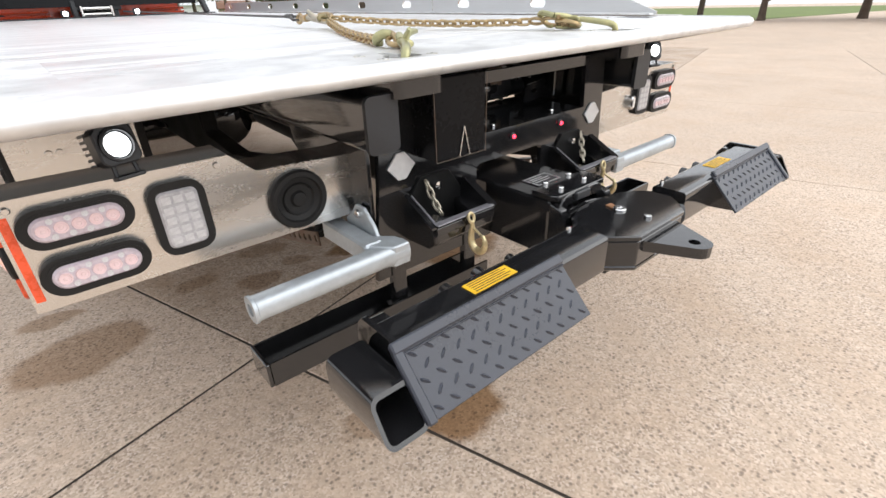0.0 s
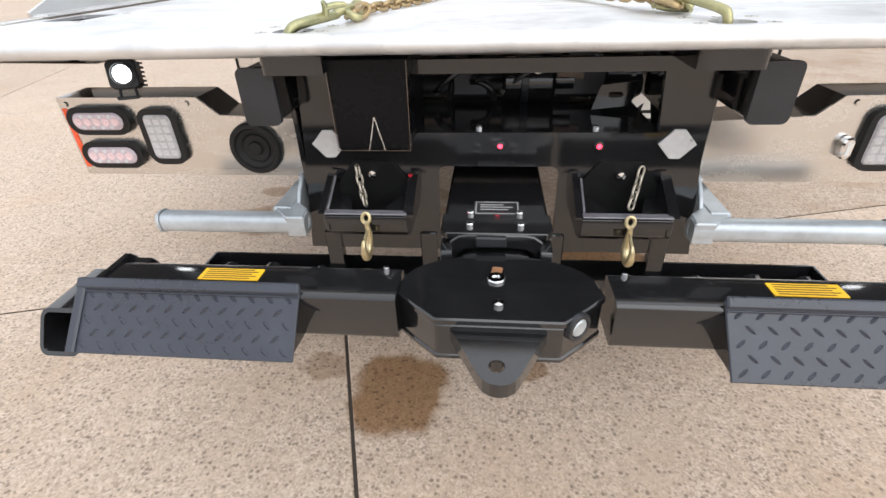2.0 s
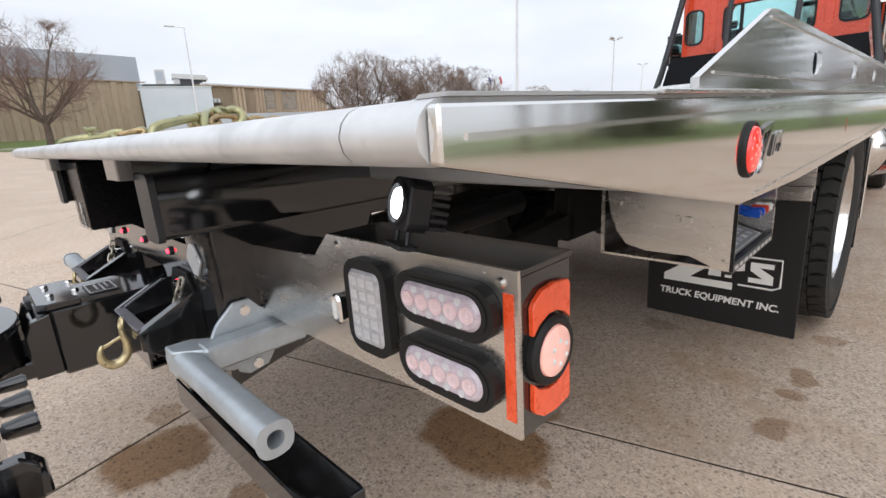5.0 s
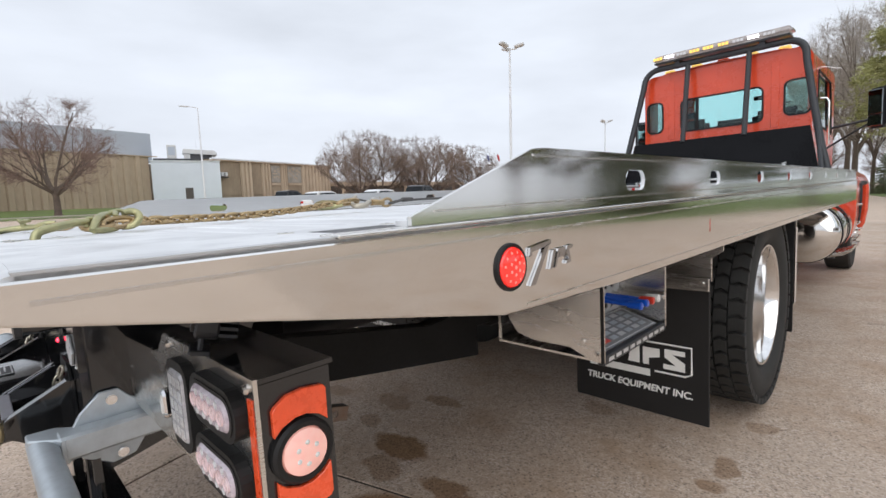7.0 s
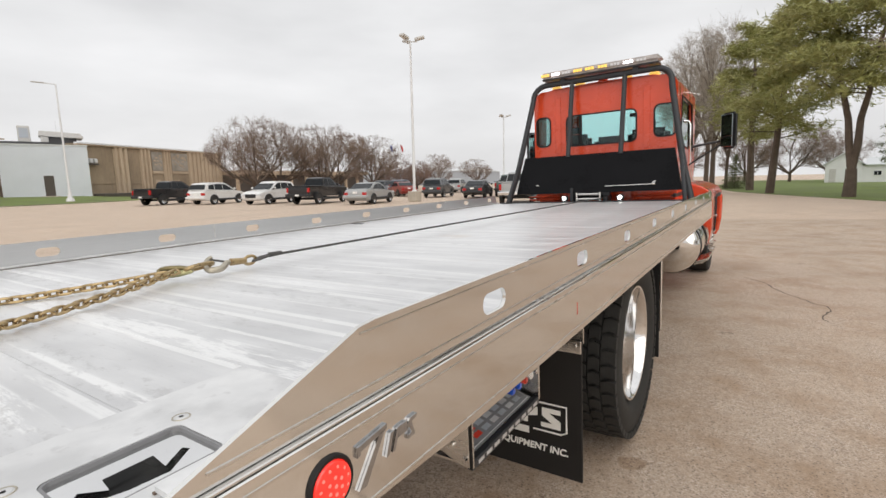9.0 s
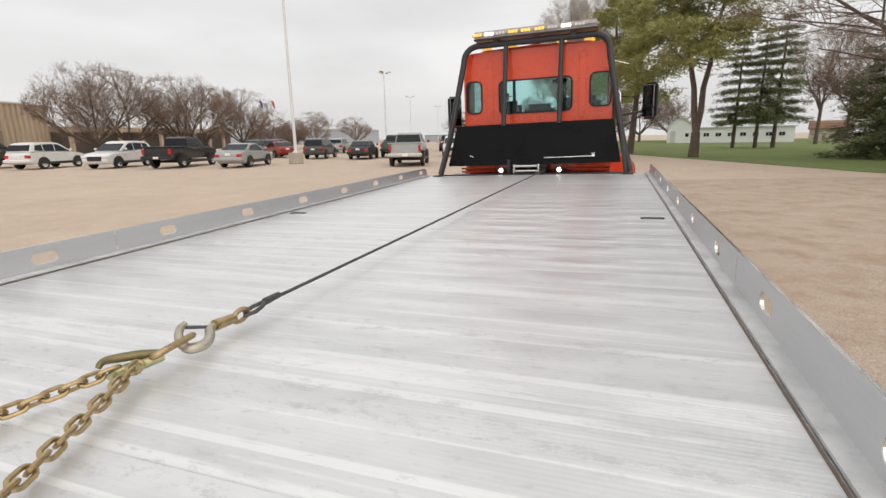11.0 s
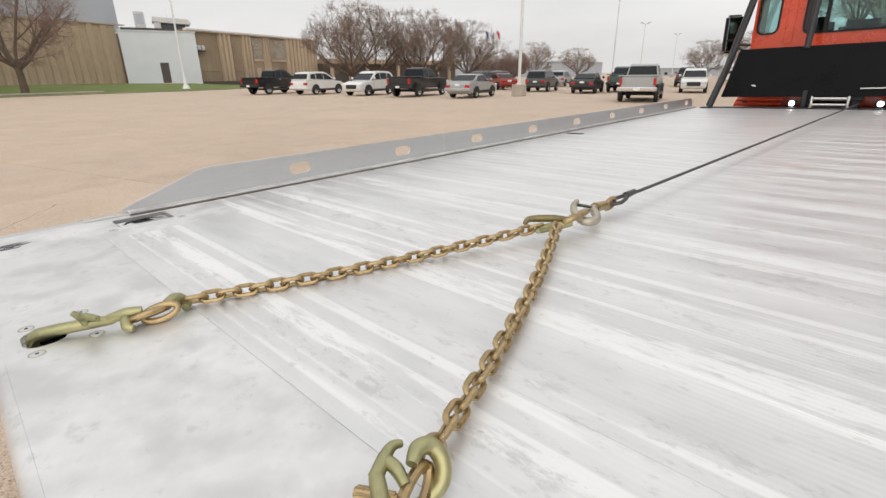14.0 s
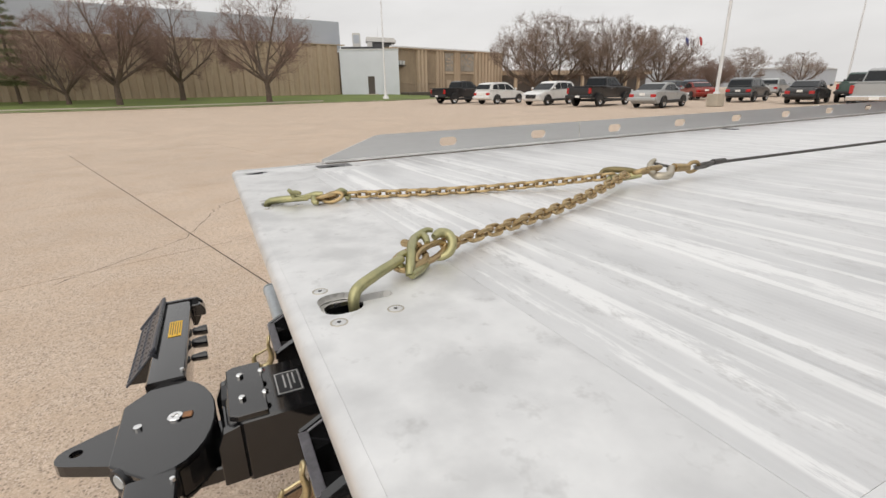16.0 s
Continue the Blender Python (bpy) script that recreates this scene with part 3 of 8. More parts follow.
deck = part("deck", prism(B(), [(-HALF + 0.004, 0.0242), (HALF - 0.004, 0.0242), (HALF - 0.004, 0.305), (-HALF + 0.004, 0.305)], "z", Z - 0.012, Z, holes=[keyhole(*KEY_R), keyhole(*KEY_L)]), TAIL, truck, "smooth aluminium tail plate with two chain keyholes")
b = B()
nose = [(0.024, Z), (0.019, Z - 0.001), (0.012, Z - 0.004), (0.006, Z - 0.010), (0.003, Z - 0.019), (0.005, Z - 0.028), (0.011, Z - 0.035), (0.020, Z - 0.038), (0.026, Z - 0.037), (0.026, Z - 0.012)]
prism(b, nose, "x", -HALF, 1.222)
part("tail_bar", b, TAIL, deck, "rounded aluminium tail edge", True)
part("tail_corner", prism(B(), nose, "x", 1.2238, HALF), TAIL, deck, "", True)
part("tail_underside", prism(B(), [(0.0265, Z - 0.037), (0.34, Z - 0.078), (0.34, Z - 0.073), (0.0265, Z - 0.032)], "x", -HALF + 0.02, HALF - 0.02), SATIN, deck)
for kx, ky in (KEY_R, KEY_L):
    part("chain_pocket", prism(B(), rounded(kx, ky + 0.02, 0.13, 0.16, 0.02), "z", Z - 0.075, Z - 0.013, holes=[rounded(kx, ky + 0.02, 0.105, 0.135, 0.015)]), BLACK, deck)
    part("keyhole_liner", prism(B(), rounded(kx, ky + 0.022, 0.118, 0.150, 0.02), "z", Z - 0.020, Z - 0.0128, holes=[rounded(kx, ky + 0.008, 0.062, 0.062, 0.018)]), STEEL, deck, "bright liner under the keyhole")
    for dx, dy in ((-0.062, -0.018), (-0.065, 0.066), (0.066, -0.018), (0.063, 0.067)):
        s = part("deck_screw", lathe(B(), [(0.0, 0.0008), (0.0085, 0.0008), (0.0090, 0.0002), (0.0105, 0.0)], (kx + dx, ky + dy, Z), "z", 16), PLACARD, deck)
        part("socket", lathe(B(), [(0.0, 0.0012), (0.0032, 0.0012), (0.0034, 0.0)], (kx + dx, ky + dy, Z), "z", 6), UNDER, s)
        part("seat_ring", lathe(B(), [(0.0104, 0.0003), (0.0108, 0.0006), (0.0124, 0.0006), (0.0128, 0.0)], (kx + dx, ky + dy, Z), "z", 20), GREY_ZINC, s)
for sx in (-1, 1):
    # corner plates beside the first planks, with a chain pocket
    slot = [(1.150, 0.417), (1.149, 0.474), (1.187, 0.470), (1.163, 0.503), (1.174, 0.507), (1.204, 0.468), (1.200, 0.425), (1.193, 0.405), (1.163, 0.384), (1.155, 0.391), (1.180, 0.413)]
    ch = [(sx * u, v) for u, v in slot]
    well = [(sx * u, v) for u, v in rounded(1.165, 0.4475, 0.118, 0.162, 0.014)]
    part("corner_plate", prism(B(), [(sx * 0.9893, 0.3052), (sx * (HALF - 0.004), 0.3052), (sx * (HALF - 0.004), 0.7064), (sx * 0.9893, 0.7064)], "z", Z - 0.012, Z, holes=[well]), TAIL, deck)
    part("pocket_plate", prism(B(), [(sx * u, v) for u, v in rounded(1.165, 0.4475, 0.1172, 0.1612, 0.014)], "z", Z - 0.022, Z - 0.0065, holes=[ch]), CHROME, deck, "polished chain pocket plate")
    part("chain_pocket", prism(B(), rounded(sx * 1.165, 0.4475, 0.118, 0.166, 0.02), "z", Z - 0.085, Z - 0.0225), UNDER, deck)
    # dark grey ring: the shade on the well's wall put into its colour
    part("pocket_shade_ring", prism(B(), [(sx * u, v) for u, v in rounded(1.165, 0.4475, 0.1168, 0.1608, 0.0135)], "z", Z - 0.0064, Z - 0.0008, holes=[[(sx * u, v) for u, v in rounded(1.165, 0.4475, 0.1100, 0.1540, 0.011)]]), GREY_PLATE, deck, "dark ring drawn as the shaded wall of the pocket")
    for v in (0.345, 0.541):
        s = part("deck_screw", lathe(B(), [(0.0, 0.0008), (0.0085, 0.0008), (0.0090, 0.0002), (0.0105, 0.0)], (sx * 1.09, v, Z), "z", 16), PLACARD, deck)
        part("socket", lathe(B(), [(0.0, 0.0012), (0.0032, 0.0012), (0.0034, 0.0)], (sx * 1.09, v, Z), "z", 6), UNDER, s)
        part("seat_ring", lathe(B(), [(0.0104, 0.0003), (0.0108, 0.0006), (0.0124, 0.0006), (0.0128, 0.0)], (sx * 1.09, v, Z), "z", 20), GREY_ZINC, s)
    part("deck_pocket", prism(B(), rounded(sx * 1.14, 3.23, 0.12, 0.05, 0.012), "z", Z, Z + 0.003, holes=[rounded(sx * 1.14, 3.23, 0.09, 0.026, 0.01)]), SATIN, deck)
# rubbed scratches at one tail corner
for k in range(5):
    x0, y0 = -1.176 + 0.012 * k, 0.045 + 0.014 * (k % 3)
    part("scratch", sweep(B(), [(x0, y0, Z), (x0 + 0.010, y0 + 0.030, Z), (x0 + 0.008, y0 + 0.062, Z), (x0 - 0.006, y0 + 0.092 - 0.006 * k, Z)], [0.0006, 0.0018, 0.0022, 0.0006], 5), SATIN, deck, "", True)
PITCH, END = 0.2005, 6.12
count = round((END - 0.308) / PITCH)
short = B()
full = B()
for bm, w in ((short, 0.989), (full, HALF - 0.004)):
    prof = [(0, Z - 0.03), (0.2002, Z - 0.03), (0.2002, Z - 0.0012), (0.2000, Z - 0.0003), (0.1996, Z), (0.0006, Z), (0.0002, Z - 0.0003), (0, Z - 0.0012)]
    prism(bm, prof, "x", -w, w)
plank_short = part("deck_plank", short, DECK, deck)
plank_full = part("deck_plank", full, DECK, deck)
plank_short.matrix_basis = pose(0, 0.3056, 0)
plank_full.matrix_basis = pose(0, 0.3056 + 2 * PITCH, 0)
for i in range(count):
    if i not in (0, 2):
        p = new("deck_plank", (plank_short if i < 2 else plank_full).data)
        p.parent = deck
        p.matrix_basis = pose(0, 0.3056 + i * PITCH, 0)

# side panels, rails with slots, trims
SLOTS = [1.113 + 0.6 * i for i in range(9)]
for sx in (-1, 1):
    out = [(0.010, Z - 0.004), (0.010, Z - 0.036), (0.60, Z - 0.152), (1.0, Z - 0.166), (6.09, Z - 0.185), (6.12, Z - 0.16), (6.12, Z - 0.004)]
    side = part("side_panel", prism(B(), out, "x", sx * (HALF + 0.001), sx * (HALF + 0.011), off=0.002), MIRROR_STEEL, truck, "polished stainless side panel of the deck")
    part("side_crease", prism(B(), [(0.03, Z - 0.020), (6.11, Z - 0.026), (6.11, Z - 0.030), (0.03, Z - 0.024)], "x", sx * (HALF + 0.011), sx * (HALF + 0.0125)), STEEL, side)
    part("lower_crease", prism(B(), [(0.66, Z - 0.143), (6.11, Z - 0.160), (6.11, Z - 0.163), (0.66, Z - 0.146)], "x", sx * (HALF + 0.011), sx * (HALF + 0.0125)), STEEL, side)
    part("bottom_flange", prism(B(), [(0.62, Z - 0.153), (6.09, Z - 0.185), (6.09, Z - 0.181), (0.62, Z - 0.149)], "x", sx * (HALF - 0.06), sx * HALF), STEEL, side)
    part("edge_trim", box(B(), sx * (HALF - 0.03), sx * (HALF + 0.013), 0.30, 6.12, Z, Z + 0.005, 0.0015), STEEL, side, "bright aluminium edge trim")
    part("edge_bead", prism(B(), [(sx * (HALF - 0.020), Z), (sx * (HALF + 0.006), Z), (sx * (HALF + 0.006), Z + 0.0025), (sx * (HALF - 0.016), Z + 0.0025)], "y", 0.022, 0.2995), RAIL_SKIN, side)
    part("edge_groove", box(B(), sx * (HALF - 0.024), sx * (HALF - 0.0205), 0.024, 0.2995, Z, Z + 0.0006), PLACARD, side)
    part("rust_mark", box(B(), sx * (HALF + 0.011), sx * (HALF + 0.0114), 1.634, 1.641, Z - 0.107, Z - 0.069), RED_KNOB, side, "small red paint mark")
    rail_out = [(0.418, Z + 0.006), (0.418, Z + 0.018), (0.70, Z + 0.116), (0.735, Z + 0.119), (6.06, Z + 0.100), (6.10, Z + 0.06), (6.12, Z + 0.006)]
    rail = part("side_rail", prism(B(), rail_out, "x", sx * (HALF - 0.004), sx * (HALF + 0.004), holes=[stadium(y, Z + 0.058, 0.105, 0.046) for y in SLOTS]), MIRROR_STEEL, truck, "stainless side rail with oblong slots")
    part("rail_lining", prism(B(), [(y_, z_ - 0.001) for y_, z_ in rail_out], "x", sx * (HALF - 0.0042), sx * (HALF - 0.0056), holes=[stadium(y, Z + 0.058, 0.105, 0.046) for y in SLOTS]), RAIL_SKIN, rail, "dull grey inner face of the rail")
    for zz in (0.022, 0.104):
        part("rail_fold", prism(B(), [(0.46 if zz < 0.05 else 0.70, Z + zz), (6.0, Z + zz - (0.0 if zz < 0.05 else 0.012)), (6.0, Z + zz - (0.0 if zz < 0.05 else 0.012) + 0.003), (0.46 if zz < 0.05 else 0.70, Z + zz + 0.003)], "x", sx * (HALF + 0.004), sx * (HALF + 0.006)), STEEL, rail)
    part("rail_foot", prism(B(), [(0.43, Z + 0.005), (6.11, Z + 0.005), (6.11, Z + 0.012), (0.43, Z + 0.012)], "x", sx * (HALF - 0.045), sx * (HALF - 0.005)), TAIL, rail)
    # darker strip laid on the deck draws the shadow line at the rail's foot
    part("rail_shadow_line", box(B(), sx * (HALF - 0.053), sx * (HALF - 0.0485), 0.43, 6.11, Z, Z + 0.002), WORN_STEEL, rail)
    part("rail_seam", box(B(), sx * (HALF - 0.0070), sx * (HALF - 0.0057), 2.02, 2.026, Z + 0.02, Z + 0.118), STEEL, rail)
    # round red marker lamp and a chrome badge
    lamp = part("marker_lamp", lathe(B(), [(0.0395, 0.0), (0.0395, 0.003), (0.038, 0.0055), (0.0345, 0.0055), (0.033, 0.004), (0.0, 0.004)], (0, 0, 0), "z", 28), RUBBER, side, "black rubber grommet", True)
    lamp.matrix_basis = Matrix.Translation((sx * (HALF + 0.011), 0.617, Z - 0.076)) @ pose(0, 0, 0, 0, 90 * sx, 0)
    lens = part("lens", lathe(B(), [(0.033, 0.004), (0.031, 0.008), (0.020, 0.011), (0.0, 0.012)], (0, 0, 0), "z", 28), RED_LENS, side, "red lamp lens", True)
    lens.matrix_basis = lamp.matrix_basis
    for ring_r, n_led in ((0.0, 1), (0.012, 6), (0.024, 11)):
        for k in range(n_led):
            a = 2 * math.pi * k / n_led
            part("led", lathe(B(), [(0.0035, 0.0), (0.002, 0.0015), (0.0, 0.002)], (ring_r * math.cos(a), ring_r * math.sin(a), 0.0115 - ring_r * ring_r * 5), "z", 8), RED_DOT, lens)
    bb = B()
    x0, x1 = sx * (HALF + 0.0115), sx * (HALF + 0.016)
    for poly in ([(0.667, 1.050), (0.731, 1.058), (0.731, 1.050), (0.672, 1.042), (0.672, 1.036), (0.665, 1.035)], [(0.714, 1.050), (0.726, 1.051), (0.680, 0.985), (0.664, 0.985)], [(0.738, 1.038), (0.746, 1.039), (0.733, 1.006), (0.725, 1.005)],
                 [(0.754, 1.039), (0.761, 1.040), (0.747, 1.007), (0.740, 1.006)], [(0.761, 1.040), (0.779, 1.040), (0.776, 1.024), (0.756, 1.023)], [(0.786, 1.041), (0.806, 1.042), (0.803, 1.036), (0.791, 1.034), (0.798, 1.010), (0.780, 1.008), (0.781, 1.014), (0.789, 1.016), (0.781, 1.034)]):
        prism(bb, poly, "x", x0, x1)
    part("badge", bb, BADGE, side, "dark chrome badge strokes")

# ---- under the deck: beams, rear plate, pockets ----
part("chassis", box(box(B(), -0.47, -0.40, 1.55, 9.8, 0.58, 0.84, 0.006), 0.40, 0.47, 1.55, 9.8, 0.58, 0.84, 0.006), UNDER, truck, "black steel frame rails")
for sx in (-1, 1):
    part("hinge_beam", prism(B(), [(0.30, 0.655), (1.47, 0.475), (1.47, 0.60), (1.60, 0.60), (1.60, 0.70), (1.20, 0.665), (0.30, 0.815)], "x", sx * 0.40, sx * 0.47, off=0.003), UNDER, truck, "black sloping frame beam")
for sx in (-1, 1):
    beam = part("deck_beam", prism(B(), rounded(0.018 + sx * 0.517, 0.976, 0.074, 0.112, 0.012), "y", 0.056, 6.0, off=0.0), BLACK, truck, "gloss black rectangular tube under the deck", True)
    part("end_cap", prism(B(), rounded(0.018 + sx * 0.517, 0.976, 0.080, 0.120, 0.014), "y", 0.044, 0.0555), SATIN, beam)
    part("sub_beam", box(B(), sx * 0.41, sx * 0.46, 0.3, 6.0, 0.87, 0.97, 0.004), BLACK, truck)
for y in (0.5, 1.25, 2.0, 2.75, 3.5, 4.25, 5.0, 5.75):
    part("cross_member", box(B(), -HALF + 0.02, HALF - 0.02, y, y + 0.06, Z - 0.125, Z - 0.031, 0.004), RAIL_SKIN, truck, "bare aluminium cross member under the deck")
plate_out = [(-0.49, 0.548), (0.505, 0.548), (0.475, 0.80), (0.462, 1.03), (-0.445, 1.03), (-0.462, 0.80)]
opening = [(-0.35, 0.868), (0.367, 0.868), (0.357, 1.0), (-0.345, 1.0)]
rear = part("rear_plate", prism(B(), plate_out, "y", 0.142, 0.158, holes=[opening, rounded(0.012, 0.685, 0.29, 0.20, 0.02)], off=0), BLACK, truck, "gloss black steel rear plate")
part("sill", box(B(), -0.36, 0.372, 0.158, 0.44, 0.855, 0.868, 0.003), BLACK, rear, "black shelf behind the opening")
for x in (-0.483, 0.470):
    part("side_plate", prism(B(), [(0.158, 0.56), (0.40, 0.62), (0.52, 0.80), (0.60, 0.97), (0.158, 0.99)], "x", x, x + 0.013, off=0.002), BLACK, rear)
for x in (-0.211, 0.015, 0.241):
    led = part("strobe", lathe(B(), [(0.011, 0.0), (0.011, 0.004), (0.008, 0.006), (0.0, 0.007)], (0, 0, 0), "z", 16), SATIN, rear)
    led.matrix_basis = Matrix.Translation((x, 0.142, 0.837)) @ pose(0, 0, 0, 90, 0, 0)
    g = part("strobe_lens", lathe(B(), [(0.0062, 0.006), (0.0045, 0.010), (0.0, 0.011)], (0, 0, 0), "z", 12), RED_GLOW, rear, "lit red strobe")
    g.matrix_basis = led.matrix_basis
for x in (-0.395, 0.412):
    part("placard", prism(B(), [(x - 0.042, 0.842), (x - 0.012, 0.808), (x + 0.012, 0.808), (x + 0.042, 0.842), (x + 0.012, 0.876), (x - 0.012, 0.876)], "y", 0.136, 0.1415, off=0.001), PLACARD, rear, "grey diamond reflector")
for x in (-0.035, 0.235):
    part("bolt", lathe(B(), [(0.0, 0.009), (0.007, 0.008), (0.0085, 0.006), (0.0085, 0.0)], (x, 0.175, 0.868), "z", 8), CHROME, rear)
part("motor", lathe(B(), [(0.0, 0.0), (0.052, 0.002), (0.058, 0.010), (0.058, 0.13), (0.050, 0.14), (0.030, 0.145), (0.030, 0.19), (0.0, 0.192)], (0.02, 0.42, 0.925), "x", 24), BLACK, truck, "", True)
part("motor_band", lathe(B(), [(0.0585, 0.05), (0.0615, 0.052), (0.0615, 0.068), (0.0585, 0.07)], (0.02, 0.42, 0.925), "x", 24), SATIN, truck)
part("valve_body", box(B(), -0.115, -0.015, 0.40, 0.50, 0.885, 0.965, 0.006), SATIN, truck)
part("slotted_tab", prism(B(), [(0.245, 0.875), (0.340, 0.885), (0.350, 0.945), (0.262, 0.935)], "y", 0.300, 0.306, holes=[stadium(0.300, 0.912, 0.036, 0.014)], off=0.0), BLACK, truck, "black slotted tab")
part("rusty_tab", box(B(), 0.165, 0.235, 0.392, 0.400, 0.930, 0.990, 0.002), WORN_STEEL, truck)
for x0, z0, x1, z1 in ((-0.13, 0.945, 0.02, 0.945), (0.06, 0.90, 0.06, 0.985), (-0.10, 0.90, -0.10, 0.985), (0.12, 0.975, 0.30, 0.975)):
    part("pipe", rod(B(), (x0, 0.42, z0), (x1, 0.42, z1), 0.010, 0.010, 10, 0.002), SATIN, truck, "", True)
    part("pipe_nut", rod(B(), ((x0 * 0.7 + x1 * 0.3), 0.42, (z0 * 0.7 + z1 * 0.3)), ((x0 * 0.6 + x1 * 0.4), 0.42, (z0 * 0.6 + z1 * 0.4)), 0.016, 0.016, 6), SATIN, truck)
part("bare_strap", prism(B(), [(0.20, 1.012), (0.398, 0.940), (0.398, 0.895), (0.20, 0.965)], "y", 0.452, 0.458, off=0.001), GALV, truck, "bare metal strap between the frame rails")
for x, z in ((0.25, 0.972), (0.33, 0.943), (0.375, 0.925)):
    part("strap_bolt", rod(B(), (x, 0.452, z), (x, 0.444, z), 0.009, 0.007, 8), STEEL, truck)
HOSE_RUNS = ([(-0.105, 0.42, 0.965), (-0.120, 0.42, 0.90), (-0.13, 0.43, 0.872)], [(-0.08, 0.42, 0.905), (-0.05, 0.40, 0.925), (-0.01, 0.40, 0.905), (0.0, 0.42, 0.870)], [(0.17, 0.42, 0.975), (0.165, 0.42, 0.92), (0.145, 0.42, 0.872)], [(0.27, 0.42, 0.985), (0.275, 0.42, 0.92), (0.26, 0.42, 0.872)])
# added black box, hides the bright ground behind the rear opening
part("opening_blocker", box(B(), -0.30, 0.24, 0.56, 0.74, 0.66, 0.90, 0.01), UNDER, truck, "black box added to close off the view between the rails")
for pts in HOSE_RUNS:
    part("hose", bend(B(), pts, [0.008] * len(pts)), HOSE, truck, "grey hydraulic hose", True)
    part("hose_end", rod(B(), pts[0], Vector(pts[0]).lerp(Vector(pts[1]), 0.55), 0.011, 0.009, 8), PLACARD, truck, "bright hose fitting")
guide = part("guide_box", prism(B(), [(-0.347, 0.855), (-0.183, 0.855), (-0.181, 1.05), (-0.350, 1.05)], "y", 0.06, 0.30, off=0.004), HEAD_BLACK, truck, "black box guide with a slotted lip")
part("guide_mark", sweep(sweep(B(), [(-0.275, 0.057, 0.857), (-0.258, 0.057, 0.93)], 0.0016, 6), [(-0.240, 0.057, 0.857), (-0.258, 0.057, 0.93)], 0.0016, 6), STEEL, guide)
# thin line, paler than the box, along its two sides and bottom
part("guide_edge", sweep(B(), [(-0.350, 0.0585, 1.045), (-0.347, 0.0585, 0.855), (-0.183, 0.0585, 0.855), (-0.181, 0.0585, 1.045)], 0.0009, 6), WORN_STEEL, guide, "thin paler line along the box edges")

for cx in (-0.293, 0.297):
    w = 0.094
    pocket = part("chain_pocket", prism(B(), [(0.1415, 0.635), (0.055, 0.640), (0.020, 0.668), (0.016, 0.700), (0.024, 0.704), (0.060, 0.672), (0.1415, 0.668)], "x", cx - w, cx + w, off=0.002), BLACK, truck, "black chain pocket with folded lip")
    part("lip", prism(B(), [(0.010, 0.692), (0.012, 0.712), (0.030, 0.716), (0.032, 0.710), (0.020, 0.692)], "x", cx - w - 0.004, cx + w + 0.004, off=0.001), BLACK, pocket)
    # the rim and the wing edges are paler than the black pocket
    part("lip_rim", box(B(), cx - w - 0.003, cx + w + 0.003, 0.010, 0.032, 0.7165, 0.7205, 0.0015), LIP_PALE, pocket, "pale rim")
    # flat black plate on the wall: the opening's inner shade put into its colour
    part("dark_opening_plate", prism(B(), [(cx - 0.092, 0.665), (cx + 0.092, 0.665), (cx + 0.092, 0.742), (cx + 0.048, 0.800), (cx - 0.048, 0.800), (cx - 0.092, 0.742)], "y", 0.134, 0.1412, off=0.001), UNDER, pocket)
    for s in (-1, 1):
        part("tray_wing", prism(B(), [(cx + s * 0.089, 0.033), (cx + s * 0.089, 0.133), (cx + s * 0.066, 0.133), (cx + s * 0.034, 0.033)], "z", 0.672, 0.714), BLACK, pocket)
        part("wing_edge", rod(B(), (cx + s * 0.092, 0.030, 0.7215), (cx + s * 0.092, 0.118, 0.7665), 0.0028, 0.0028, 6), LIP_PALE, pocket)
        part("cheek", prism(B(), [(0.1415, 0.645), (0.055, 0.645), (0.014, 0.672), (0.014, 0.712), (0.125, 0.768), (0.1415, 0.768)], "x", cx + s * w - 0.004, cx + s * w + 0.004, off=0.001), BLACK, pocket)
        part("cheek_flange", prism(B(), [(0.014, 0.712), (0.125, 0.768), (0.125, 0.773), (0.014, 0.717)], "x", cx + s * w - 0.005, cx + s * (w + 0.018)), BLACK, pocket)
    part("eye_bolt", lathe(B(), [(0.0, 0.0), (0.012, 0.001), (0.010, 0.014), (0.0, 0.016)], (0, 0, 0), "z", 12, Matrix.Translation((cx, 0.134, 0.770)) @ pose(0, 0, 0, 90, 0, 0)), CHROME, pocket)

# wheel lift: boom box, pivot head, crossbar arms
boom = part("lift_boom", box(B(), -0.100, 0.126, -0.098, 0.30, 0.590, 0.752, 0.006), BLACK, truck, "gloss black wheel lift boom")
boom.location = (-0.005, 0.0, -0.019)
part("top_cap", prism(B(), [(-0.088, -0.118), (0.114, -0.118), (0.126, -0.100), (0.126, -0.036), (-0.100, -0.036), (-0.100, -0.100)], "z", 0.7525, 0.768, off=0.002), BLACK, boom)
part("end_arch", prism(B(), rounded(0.013, 0.692, 0.206, 0.148, 0.045), "y", -0.122, -0.099, holes=[rounded(0.013, 0.684, 0.160, 0.100, 0.030)], off=0.003), BLACK, boom, "rounded end frame of the boom", True)
part("end_plug", prism(B(), rounded(0.013, 0.678, 0.150, 0.088, 0.028), "y", -0.128, -0.100, off=0.006), BLACK, boom, "", True)
part("end_rib", sweep(B(), [(-0.062, -0.124, 0.690), (-0.050, -0.127, 0.716), (0.013, -0.129, 0.724), (0.076, -0.127, 0.716), (0.088, -0.124, 0.690)], 0.006, 8), BLACK, boom, "", True)
part("latch_tab", box(B(), -0.028, 0.034, -0.131, -0.117, 0.742, 0.765, 0.003), SATIN, boom)
part("boom_fork", box(B(), -0.082, 0.108, -0.27, -0.099, 0.600, 0.640, 0.004), BLACK, boom)
